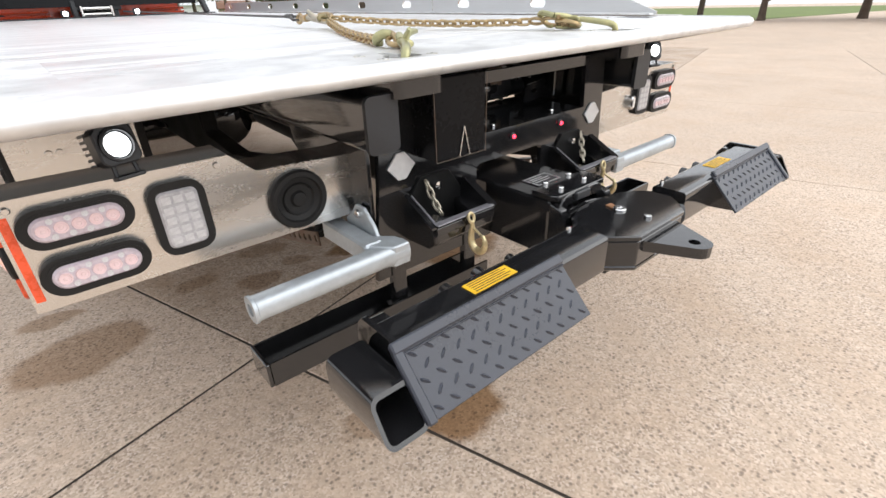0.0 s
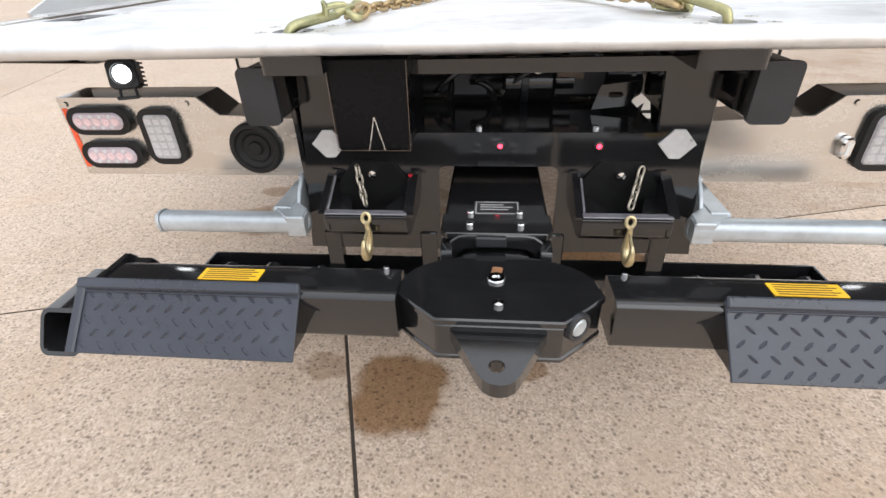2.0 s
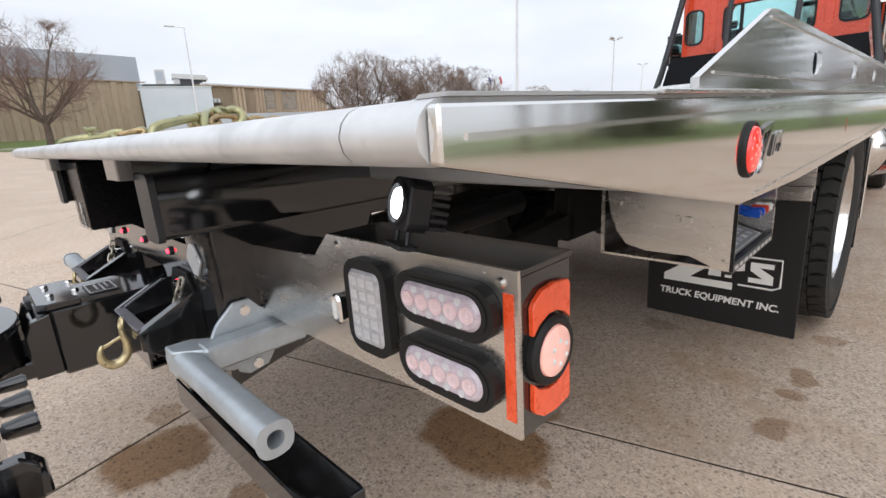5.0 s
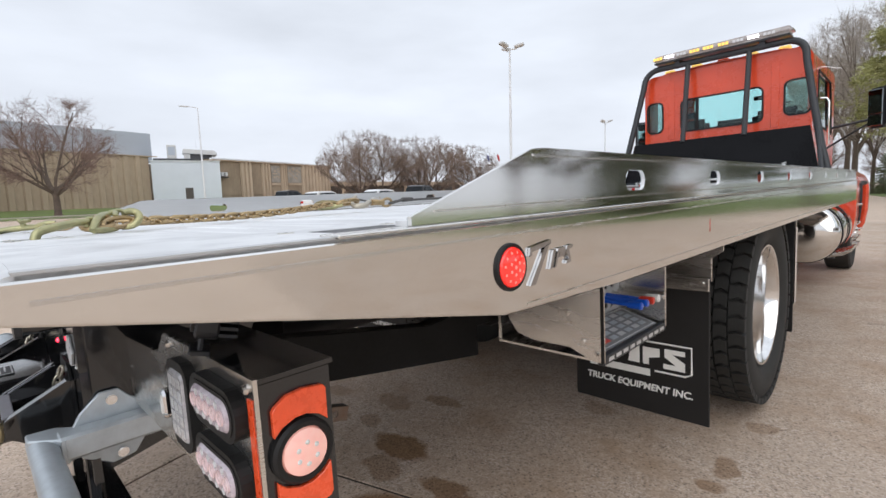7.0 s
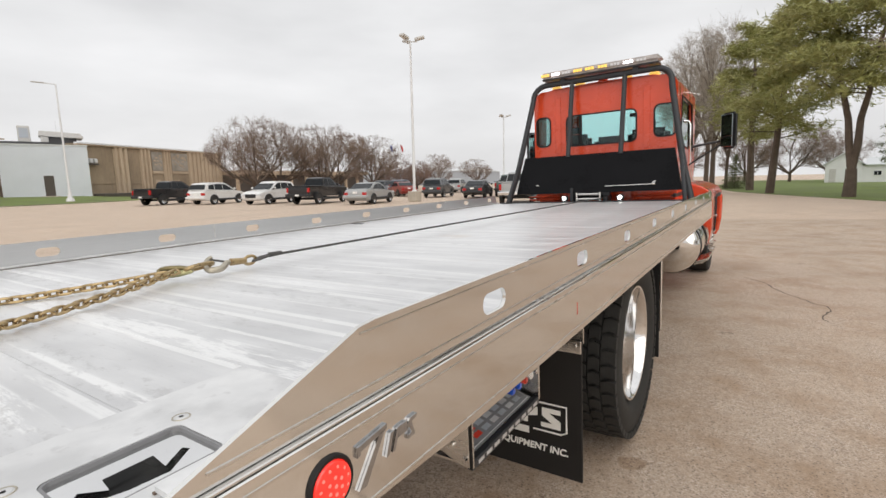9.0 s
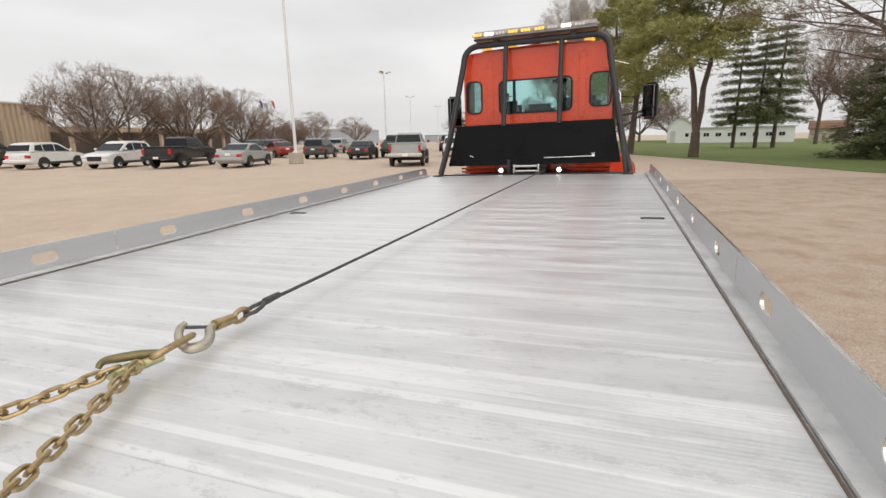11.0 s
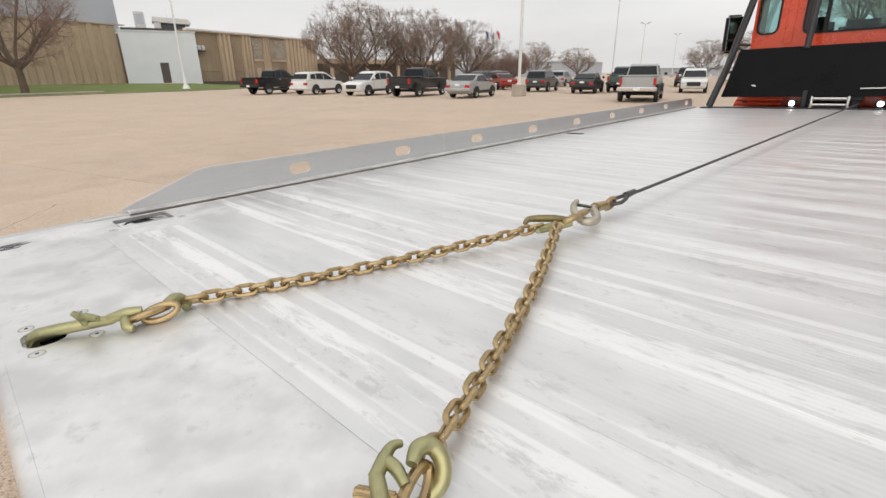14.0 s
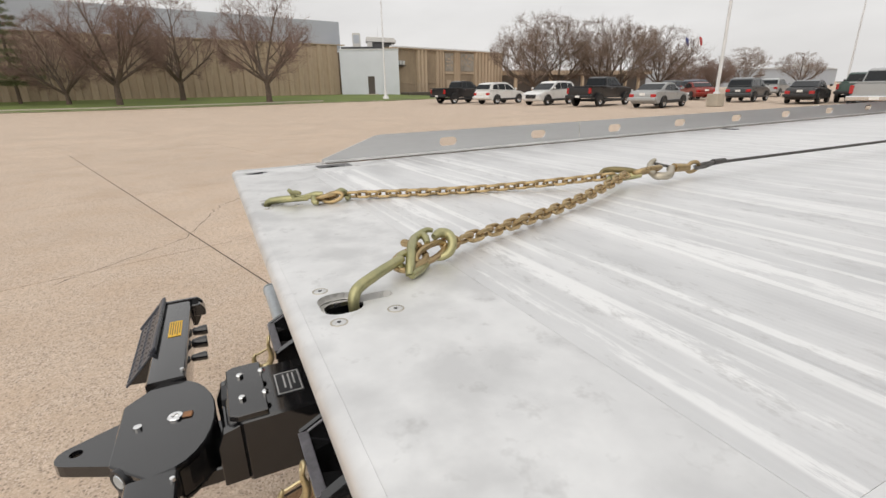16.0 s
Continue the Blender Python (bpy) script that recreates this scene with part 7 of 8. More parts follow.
# lengthwise outlines: lower body, upper body, side windows; rear at negative x
SHAPES = {
    "pickup": dict(w=2.0, inset=0.17, wheel=0.41, wb=(-1.75, 1.85), body=[(-2.92, 0.62), (-2.95, 1.00), (-2.93, 1.30), (-0.78, 1.31), (0.40, 1.30), (1.40, 1.28), (2.05, 1.24), (2.72, 1.17), (2.92, 1.02), (2.95, 0.62), (2.75, 0.52), (-2.5, 0.56)],
                   top=[(-0.82, 1.28), (-0.70, 1.80), (-0.55, 1.89), (-0.1, 1.92), (0.45, 1.90), (0.66, 1.83), (1.42, 1.27)], windows=[[(-0.66, 1.34), (-0.56, 1.77), (-0.10, 1.80), (-0.10, 1.34)], [(-0.02, 1.34), (-0.02, 1.80), (0.46, 1.78), (1.02, 1.34)]], rear=(-0.81, 1.36, -0.72, 1.78), front=(0.74, 1.78, 1.34, 1.34)),
    "suv": dict(w=1.86, inset=0.09, wheel=0.36, wb=(-1.42, 1.42), body=[(-2.38, 0.42), (-2.44, 0.70), (-2.40, 1.00), (-2.28, 1.12), (-1.0, 1.10), (0.6, 1.07), (1.15, 1.04), (1.75, 0.98), (2.20, 0.86), (2.38, 0.68), (2.38, 0.42), (2.2, 0.30), (-2.1, 0.32)],
                top=[(-2.30, 1.10), (-2.12, 1.42), (-1.98, 1.60), (-1.70, 1.68), (-0.9, 1.73), (-0.2, 1.72), (0.12, 1.66), (0.45, 1.50), (1.20, 1.04)], windows=[[(-1.92, 1.20), (-1.78, 1.52), (-1.28, 1.58), (-1.28, 1.16)], [(-1.20, 1.16), (-1.20, 1.58), (-0.36, 1.60), (-0.36, 1.13)], [(-0.28, 1.13), (-0.28, 1.60), (0.08, 1.56), (0.86, 1.11)]], rear=(-2.25, 1.18, -2.03, 1.54), front=(0.42, 1.53, 1.10, 1.10)),
    "sedan": dict(w=1.82, inset=0.10, wheel=0.33, wb=(-1.40, 1.42), body=[(-2.42, 0.40), (-2.50, 0.66), (-2.46, 0.90), (-2.36, 1.00), (-1.75, 1.03), (-0.5, 0.99), (0.9, 0.94), (1.6, 0.88), (2.15, 0.77), (2.44, 0.58), (2.44, 0.36), (2.25, 0.24), (-2.2, 0.26)],
                  top=[(-1.82, 1.01), (-1.35, 1.24), (-0.98, 1.39), (-0.65, 1.45), (-0.2, 1.47), (0.1, 1.44), (0.42, 1.32), (1.10, 0.93)], windows=[[(-1.30, 1.06), (-0.92, 1.31), (-0.48, 1.38), (-0.48, 1.03)], [(-0.40, 1.03), (-0.40, 1.38), (0.08, 1.36), (0.74, 1.00)]], rear=(-1.70, 1.06, -1.05, 1.37), front=(0.38, 1.34, 1.00, 0.98)),
}


def vehicle(name, shape, colour, m, label, group="parked vehicles"):
    s = SHAPES[shape]
    ob = thing(name, m, label, {"pickup": "pickup truck", "suv": "car", "sedan": "car"}[shape], group)
    hw, mat = s["w"] / 2, PAINTS[colour]
    b = B()
    prism(b, s["body"], "y", -hw, hw)
    # sides bulge at the middle, draw in towards sill, belt line and both ends
    mid_z = 0.62 * s["top"][0][1]
    for v in b.verts:
        v.co.y *= 1 - 0.09 * ((v.co.z - mid_z) / 0.55) ** 2 - 0.10 * max(0.0, abs(v.co.x) - 1.7) / 0.8
    soften(b, 0.07, 3)
    if shape == "pickup":
        box(b, -2.90, -0.80, -hw + 0.03, hw - 0.03, 1.28, 1.335, 0.02)
    body = part("body", b, mat, ob, "", True)
    t = B()
    prism(t, s["top"], "y", -hw + s["inset"], hw - s["inset"])
    for v in t.verts:
        k = max(0.0, (v.co.z - s["top"][0][1]) / 0.65)
        v.co.y *= 1 - 0.17 * k
    soften(t, 0.05, 2)
    part("roof", t, mat, ob, "", True)
    z0 = s["top"][0][1]
    for side in (-1, 1):
        for poly in s["windows"]:
            w = B()
            prism(w, poly, "y", side * (hw - s["inset"] - 0.02), side * (hw - s["inset"] + 0.012))
            for v in w.verts:
                k = max(0.0, (v.co.z - z0) / 0.65)
                v.co.y *= 1 - 0.17 * k
            part("window", w, AUTO_GLASS, ob)
    for key in ("rear", "front"):
        x0, a0, x1, a1 = s[key]
        d = Vector((x1 - x0, 0, a1 - a0))
        out = Vector((-abs(d.z), 0, abs(d.x))).normalized() if key == "rear" else Vector((abs(d.z), 0, abs(d.x))).normalized()
        w = B()
        q = []
        for (x, z) in ((x0, a0), (x1, a1)):
            k = max(0.0, (z - z0) / 0.65)
            yy = (hw - s["inset"] - 0.07) * (1 - 0.17 * k)
            q.append([Vector((x, -yy, z)), Vector((x, yy, z))])
        vs = [w.verts.new(p + out * o) for o in (0.0, 0.03) for row in q for p in row]
        for f in ((0, 1, 3, 2), (4, 6, 7, 5), (0, 4, 5, 1), (2, 3, 7, 6), (0, 2, 6, 4), (1, 5, 7, 3)):
            w.faces.new([vs[i] for i in f])
        part("rear_window" if key == "rear" else "windscreen", w, AUTO_GLASS, ob)
    r = s["wheel"]
    for x in s["wb"]:
        for side in (-1, 1):
            wh = part("wheel", lathe(B(), [(r * 0.62, -0.10), (r * 0.95, -0.11), (r, -0.08), (r, 0.08), (r * 0.95, 0.11), (r * 0.62, 0.10)], (x, side * (hw - 0.10), r), "y", 24), TYRE, ob, "", True)
            part("rim", lathe(B(), [(r * 0.63, side * 0.10), (r * 0.55, side * 0.085), (r * 0.2, side * 0.075), (0.0, side * 0.08)], (x, side * (hw - 0.10), r), "y", 20), WHEEL_PAINT, wh, "", True)
            arch = [(x + (r + 0.07) * math.cos(a), r + (r + 0.07) * math.sin(a)) for a in (math.pi * k / 10 for k in range(11))]
            part("wheel_arch", prism(B(), arch, "y", side * (hw - 0.20), side * (hw + 0.004)), AUTO_TRIM, ob)
    rear_x = s["body"][1][0]
    zt = s["body"][2][1] if shape != "pickup" else 1.27
    for side in (-1, 1):
        part("tail_lamp", box(B(), rear_x - 0.02, rear_x + 0.16, side * (hw - 0.105), side * (hw - (0.25 if shape == "pickup" else 0.40)), zt - 0.42 if shape == "pickup" else zt - 0.28, zt - 0.08, 0.02), TAIL_RED, ob)
        part("headlamp", box(B(), 2.22 if shape != "pickup" else 2.72, (2.4 if shape != "pickup" else 2.9), side * (hw - 0.085), side * (hw - 0.46), 0.66 if shape != "pickup" else 0.82, 0.82 if shape != "pickup" else 1.05, 0.03), HEAD_CLEAR, ob)
        part("mirror", box(B(), 0.72, 0.86, side * hw, side * (hw + 0.17), z0 + 0.04, z0 + 0.19, 0.04), mat if shape != "pickup" else AUTO_TRIM, ob)
        for k in range(2):
            part("door_handle", box(B(), -0.55 + k * 0.85, -0.37 + k * 0.85, side * (hw - 0.01), side * (hw + 0.02), z0 - 0.14, z0 - 0.10, 0.006), CHROME if shape == "pickup" else mat, ob)
    part("rear_bumper", box(B(), rear_x - 0.10, rear_x + 0.2, -hw + 0.03, hw - 0.03, 0.56 if shape == "pickup" else 0.44, 0.76 if shape == "pickup" else 0.64, 0.04), (CHROME if colour == "silver" else AUTO_TRIM) if shape == "pickup" else mat, ob)
    part("sill", box(B(), s["wb"][0] + r, s["wb"][1] - r, -hw - 0.004, hw + 0.004, 0.30, 0.46, 0.02), AUTO_TRIM, ob)
    part("grille", box(B(), 2.30 if shape != "pickup" else 2.80, 2.415 if shape != "pickup" else 2.93, -0.45, 0.45, 0.50, 0.78 if shape != "pickup" else 0.98, 0.02), AUTO_TRIM, ob)
    part("number_plate", box(B(), rear_x - (0.115 if shape == "pickup" else 0.03), rear_x - (0.102 if shape == "pickup" else 0.005), -0.16, 0.16, 0.60 if shape == "pickup" else 0.74, 0.73 if shape == "pickup" else 0.88), WHITE, ob)
    if shape == "pickup":
        part("tailgate_handle", box(B(), -2.93, -2.895, -0.13, 0.13, 1.02, 1.08, 0.01), AUTO_TRIM, ob)
    return ob


# the bays run with the slab joints: cars point along or against this heading
AWAY = 107.5


def parked(name, shape, colour, x, y, turn, label):
    return vehicle(name, shape, colour, pose(x, y, 0, 0, 0, turn), label)


parked("pickup_truck", "pickup", "black", -39.9, 21.3, AWAY, "black pickup truck parked with its tail out")
parked("sport_utility_vehicle", "suv", "white", -35.7, 22.9, AWAY, "white estate car parked nose in")
parked("sport_utility_vehicle", "suv", "white", -30.5, 24.1, AWAY + 180, "white sport utility vehicle parked nose out")
parked("pickup_truck", "pickup", "black", -26.2, 25.3, AWAY, "black crew-cab pickup truck with red tail lamps")
parked("sedan", "sedan", "silver", -21.6, 25.9, AWAY, "silver sedan parked nose in")
parked("sedan", "sedan", "red", -29.8, 39.6, AWAY + 40, "dark red sedan in the second row")
parked("sport_utility_vehicle", "suv", "dark", -23.6, 37.5, AWAY, "dark grey estate car in the second row")
parked("sedan", "sedan", "black", -18.8, 36.5, AWAY, "black sedan in the second row")
parked("pickup_truck", "pickup", "silver", -11.1, 28.3, AWAY, "light silver pickup truck standing in the lane")
parked("sport_utility_vehicle", "suv", "white", -12.5, 41.2, AWAY + 180, "white sport utility vehicle facing the truck")
parked("pickup_truck", "pickup", "green", -17.6, 40.2, AWAY, "dark green pickup truck beyond the black sedan")
k = 0
for x, y, shape, colour in ((-33.0, 43.0, "suv", "navy"), (-26.0, 49.5, "sedan", "dark"), (-30.5, 52.0, "suv", "silver"), (-22.5, 57.0, "sedan", "navy"), (-18.4, 57.0, "pickup", "dark"), (-35.0, 58.0, "sedan", "silver"), (-11.0, 60.0, "sedan", "dark"), (-27.0, 66.0, "pickup", "black"), (-19.0, 74.0, "suv", "white"), (-39.0, 47.0, "suv", "dark"), (-44.0, 43.5, "sedan", "navy"), (-13.5, 70.0, "suv", "silver")):
    parked({"suv": "estate_car", "sedan": "sedan", "pickup": "pickup_truck"}[shape], shape, colour, x, y, AWAY + (180 if k % 3 == 0 else 0), colour.replace("dark", "dark grey") + " " + {"suv": "estate car", "sedan": "sedan", "pickup": "pickup truck"}[shape] + " parked in the far rows")
    k += 1


# ---- lawns, kerbs ----
def lawn(name, outline, label, top=0.05):
    ob = tagged(part(name, prism(B(), outline, "z", -0.01, top), GRASS), label, "lawn", "", "structure")
    return ob


KERB_LINE = [(-55, -60), (-50.5, -25), (-49.5, -8), (-51.5, 3), (-54, 12), (-55, 19), (-57, 25), (-62, 31), (-70, 35.5)]
BANK_LINE = [(-75, -60, 0.75), (-66.5, -25, 0.75), (-69.8, -10, 0.75), (-72.5, 2, 0.72), (-74.6, 12, 0.68), (-76.5, 19, 0.65), (-74.5, 26.5, 0.55), (-75, 31, 0.3), (-75, 35.8, 0.06)]
bank = B()
rows = []
for (x0, y0), (x1, y1, h) in zip(KERB_LINE, BANK_LINE):
    rows.append([bank.verts.new((x0, y0, -0.02))] + [bank.verts.new((x0 + (x1 - x0) * u, y0 + (y1 - y0) * u, 0.05 + (h - 0.05) * u ** 0.8)) for u in (0, 0.15, 0.35, 0.6, 0.8, 1)])
for r0, r1 in zip(rows, rows[1:]):
    for i in range(6):
        bank.faces.new((r0[i], r0[i + 1], r1[i + 1], r1[i]))
tagged(part("lawn_west", bank, GRASS, None, "", True), "spring green lawn rising to the long building", "lawn", "", "structure")
EAST = [(220, 15), (30, 15), (18, 16.5), (12.5, 20), (10.2, 24), (8.2, 29), (4.6, 37), (1.6, 44), (-0.6, 50), (-2.5, 60), (-4, 75), (-4, 140), (220, 140)]
lawn("lawn_east", EAST, "spring green lawn under the pines", 0.012)


def kerb(name, line, label):
    b = B()
    for (x0, y0), (x1, y1) in zip(line, line[1:]):
        d = Vector((x1 - x0, y1 - y0, 0))
        n_ = int(d.length / 3) + 1
        for i in range(n_):
            a_ = Vector((x0, y0, 0)) + d * (i / n_)
            l_ = d.length / n_ - 0.012
            box(b, 0, l_, -0.15, 0.0, -0.01, 0.058, 0.015, m=Matrix.Translation(a_) @ pose(0, 0, 0, 0, 0, math.degrees(math.atan2(d.y, d.x))))
    return tagged(part(name, b, KERB), label, "kerb", "", "structure")


kerb("kerb_west", KERB_LINE[::-1], "low concrete kerb along the lawn")
tagged(part("footpath", prism(B(), [(-54.3, -40), (-53.0, -40), (-50.9, -8), (-53.0, 3), (-55.4, 12), (-56.6, 12), (-54.2, 3), (-52.1, -8)], "z", 0.0, 0.215), KERB), "pale concrete footpath across the lawn", "footpath", "", "structure")


# ---- buildings ----
def wall_run(parent, p, q, h, depth, mat, name="wall", base=0.0):
    """A straight wall; p to q with the outside on the right-hand side."""
    d = Vector((q[0] - p[0], q[1] - p[1], 0))
    m = Matrix.Translation((p[0], p[1], base)) @ pose(0, 0, 0, 0, 0, math.degrees(math.atan2(d.y, d.x)))
    return part(name, box(B(), 0, d.length, 0, depth, 0, h, m=m), mat, parent), m, d.length


hall = thing("long_building", Matrix(), "long tan building of ribbed precast concrete with a pale clad block", "building")
# left wing
P0, P1 = (-60.0, -40.0), (-75.08, 18.9)
w, m, ln = wall_run(hall, P0, P1, 7.6, 20, PRECAST, "left_wing")
pm = None
n_pan = int(ln / 1.55)
for i in range(n_pan):
    prof = [(0.0, 0.0), (0.14, -0.26), (0.66, -0.26), (0.80, -0.06), (1.53, -0.06), (1.53, 0.0)]
    if pm is None:
        p_ = part("panel", prism(B(), prof, "z", 0.0, 7.50), PRECAST, w)
        pm = p_
    else:
        p_ = new("panel", pm.data)
        p_.parent = w
    p_.matrix_basis = m @ Matrix.Translation((i * 1.55, 0, 0.02))
part("roof_edge", box(B(), -0.1, ln + 1.1, -0.32, 0.3, 7.53, 7.66, m=m), PRECAST, hall, "tan roof edge")
part("upper_block", box(B(), ln - 40, ln + 2.2, 3, 18, 7.0, 11.15, m=m), GREY_WALL, hall, "grey clad upper storey")
# pale block
w2, m2, l2 = wall_run(hall, (-74.5, 19.0), (-71.95, 27.35), 6.95, 14, WHITE_WALL, "pale_block")
for i in range(int(l2 / 0.6)):
    part("rib", box(B(), i * 0.6, i * 0.6 + 0.08, -0.03, 0.0, 0.05, 6.8, m=m2), WHITE_WALL, w2)
part("door", box(B(), 4.0, 5.0, -0.06, 0.02, 0.6, 3.15, 0.02, m=m2), DOOR_DARK, w2, "brown steel door")
part("door_step", box(B(), 3.6, 5.4, -1.4, -0.02, 0.3, 0.62, 0.03, m=m2), KERB, w2, "concrete landing")
part("coping", box(B(), -0.1, l2 + 0.1, -0.1, 0.2, 6.9, 7.02, m=m2), POLE, w2, "pale metal coping")
unit = part("roof_unit", box(B(), 2.0, 3.2, 3, 6, 7.05, 9.5, 0.05, m=m2), LAMP_HEAD, w2, "rooftop air unit")
part("unit_louvre", box(B(), 2.15, 3.05, 2.96, 3.0, 8.0, 9.2, m=m2), GREY_WALL, unit)
part("roof_fan", box(B(), 4.2, 5.0, 3, 6, 7.05, 8.75, 0.05, m=m2), LAMP_HEAD, w2, "rooftop vent")
part("roof_canopy", prism(B(), [(4.0, 8.30), (8.5, 8.05), (8.7, 8.25), (8.3, 8.75), (4.1, 8.95)], "y", 2.8, 6.2, off=0.05, m=m2), LAMP_HEAD, w2, "long pale roof hood")
part("roof_duct", box(B(), 5.0, 7.9, 3.2, 5.8, 7.05, 8.2, m=m2), ROOF_DARK, w2)
part("roof_pipe", box(B(), 0.2, 5, 2.6, 2.9, 7.15, 7.5, m=m2), ROOF_DARK, w2)
part("roof_mast", rod(B(), m2 @ Vector((5.9, 4, 8.7)), m2 @ Vector((5.9, 4, 10.4)), 0.04, 0.02, 6), POLE, w2)
# right wing: bays of stained wall between ribbed panels
w3, m3, l3 = wall_run(hall, (-73.8, 26.9), (-82.68, 52.5), 7.45, 16, WINDOW_WALL, "right_wing")
SCREEN = material("grey_pierced_screen", (0.30, 0.27, 0.23), rough=0.8, vary=0.3, scale=1.2, fine=6)
edges = (0.9, 5.06, 7.44, 9.38, 11.43, 13.71, 15.3, 18.93, l3)
for i, (u0, u1) in enumerate(zip(edges, edges[1:])):
    if i % 2:
        n_ = 3 if i < 7 else 9
        wd = (u1 - u0) / n_
        for j in range(n_):
            v = u0 + j * wd
            part("panel", prism(B(), [(v + 0.02, 0.0), (v + 0.17, -0.30), (v + wd - 0.22, -0.30), (v + wd - 0.02, 0.0)], "z", 0.02, 7.2, m=m3), PRECAST, w3)
    else:
        part("bay_board", box(B(), u0 + 0.08, u1 - 0.08, -0.05, 0.0, 0.05, 7.2, m=m3), BAY_BROWN, w3, "weathered brown boarded bay")
        if i >= 4:
            scr = part("bay_screen", box(B(), u0 + 0.12, u1 - 0.12, -0.13, -0.05, 4.0, 6.9, 0.03, m=m3), SCREEN, w3, "pierced grey screen over a boarded bay")
            rng = random.Random(i)
            for j in range(int((u1 - u0) * 5)):
                a_, z_ = rng.uniform(u0 + 0.3, u1 - 0.6), rng.uniform(4.6, 6.6)
                part("screen_bar", box(B(), a_, a_ + rng.uniform(0.2, 0.5), -0.18, -0.13, z_, z_ + rng.uniform(0.10, 0.28), 0.01, m=m3), PRECAST, scr)
            part("bay_lintel", box(B(), u0 + 0.08, u1 - 0.08, -0.2, -0.05, 3.55, 3.95, 0.02, m=m3), PRECAST, w3)
            part("bay_door", box(B(), u0 + 0.5, u0 + 1.5, -0.1, -0.05, 0.6, 2.6, 0.02, m=m3), PRECAST, w3)
        else:
            part("bay_sill", box(B(), u0 + 0.08, u1 - 0.08, -0.12, -0.05, 2.0, 2.2, 0.02, m=m3), BAY_BROWN, w3)
part("wall_bracket", box(B(), 0.95, 2.3, -0.7, -0.05, 4.6, 4.8, 0.03, m=m3), DOOR_DARK, w3, "dark bracket on the bay")
for a_ in (1.1, 1.75):
    part("bracket_lamp", box(B(), a_, a_ + 0.45, -0.65, -0.1, 4.85, 5.45, 0.06, m=m3), PLACARD, w3, "pale lamp on the bracket")
part("fascia", box(B(), -0.2, l3 + 0.2, -0.40, 0.2, 7.2, 7.36, m=m3), PRECAST, w3)
part("roof_trim", box(B(), -0.2, l3 + 0.2, -0.44, 0.2, 7.362, 7.56, m=m3), POLE, w3, "pale metal roof trim")
part("planter", box(B(), 0.5, 20.0, -3.2, -1.2, 0.0, 0.75, 0.05, m=m3), DOOR_DARK, w3, "low dark planter wall")
annex = thing("low_building", Matrix(), "low dark building with a flat canopy behind the trees", "building")
_, m4, l4 = wall_run(annex, (-80.0, 52.6), (-84.0, 92.0), 3.4, 12, DOOR_DARK, "wall")
part("canopy", box(B(), 0, l4, -1.5, 12, 3.4, 4.2, 0.05, m=m4), PRECAST, annex, "tan flat canopy")
for i in range(9):
    part("column", box(B(), i * 4.4 + 0.3, i * 4.4 + 0.8, -1.3, -0.8, 0.0, 3.4, m=m4), PRECAST, annex)
for x0, y0, x1, y1, h in ((-70, 180, -40, 205, 2.6), (-150, 150, -95, 190, 5.0)):
    far = thing("far_shed", Matrix(), "pale low shed on the horizon", "building", "far sheds")
    part("wall", box(B(), x0, x1, y0, y1, 0, h), GREY_WALL, far)
    part("roof", prism(B(), [(y0 - 0.5, h), (y1 + 0.5, h), ((y0 + y1) / 2, h + 1.6)], "x", x0 - 0.5, x1 + 0.5), BARN_ROOF, far)

barn = thing("white_barn", pose(11.25, 93.0, 0.02, 0, 0, -8), "white gabled farm building with a long low wing", "building")
gable = part("wall", prism(B(), [(-2.1, 0), (2.1, 0), (2.1, 2.75), (0, 4.25), (-2.1, 2.75)], "y", 0, 12), BARN_WHITE, barn)
for s in (-1, 1):
    part("roof", prism(B(), [(s * 2.5, 2.50), (0, 4.28), (0, 4.42), (s * 2.5, 2.64)], "y", -0.3, 12.3), BARN_ROOF, barn, "light metal roof")
part("gable_door", box(B(), -1.6, -0.8, -0.06, -0.005, 0, 2.0), LAMP_HEAD, gable)
part("gable_window", box(B(), 0.7, 1.2, -0.06, -0.005, 1.0, 1.6), AUTO_GLASS, gable)
wing = part("wing_wall", prism(B(), [(0.3, 0), (6.3, 0), (6.3, 2.5), (3.3, 3.5), (0.3, 2.5)], "x", 2.105, 16.0), BARN_WHITE, barn)
for a, b_ in ((0.0, 3.3), (6.6, 3.3)):
    part("wing_roof", prism(B(), [(a, 2.42), (b_, 3.53), (b_, 3.65), (a, 2.54)], "x", 2.51, 16.3), BARN_ROOF, barn, "light metal roof")
for i in range(7):
    wn_ = part("window", box(B(), 3.4 + i * 1.75, 4.3 + i * 1.75, 0.24, 0.295, 0.95, 1.65), BARN_WHITE, wing)
    for k in range(2):
        part("pane", box(B(), 3.46 + i * 1.75 + k * 0.42, 3.82 + i * 1.75 + k * 0.42, 0.22, 0.238, 1.02, 1.58), AUTO_GLASS, wn_)
shed = thing("garden_shed", pose(32.5, 93.5, 0.04, 0, 0, -16), "small pale shed with a brown roof", "shed")
part("wall", prism(B(), [(-2.0, 0), (2.0, 0), (2.0, 1.9), (1.2, 2.6), (0, 2.95), (-1.2, 2.6), (-2.0, 1.9)], "x", -2.6, 2.6), KERB, shed)
part("roof", prism(B(), [(-2.25, 1.85), (-1.3, 2.68), (0, 3.06), (1.3, 2.68), (2.25, 1.85), (2.25, 1.97), (1.32, 2.8), (0, 3.18), (-1.32, 2.8), (-2.25, 1.97)], "x", -2.8, 2.8), RUST_ROOF, shed)
part("door", box(B(), 0.6, 2.0, -2.06, -2.003, 0, 1.7), DOOR_DARK, shed)


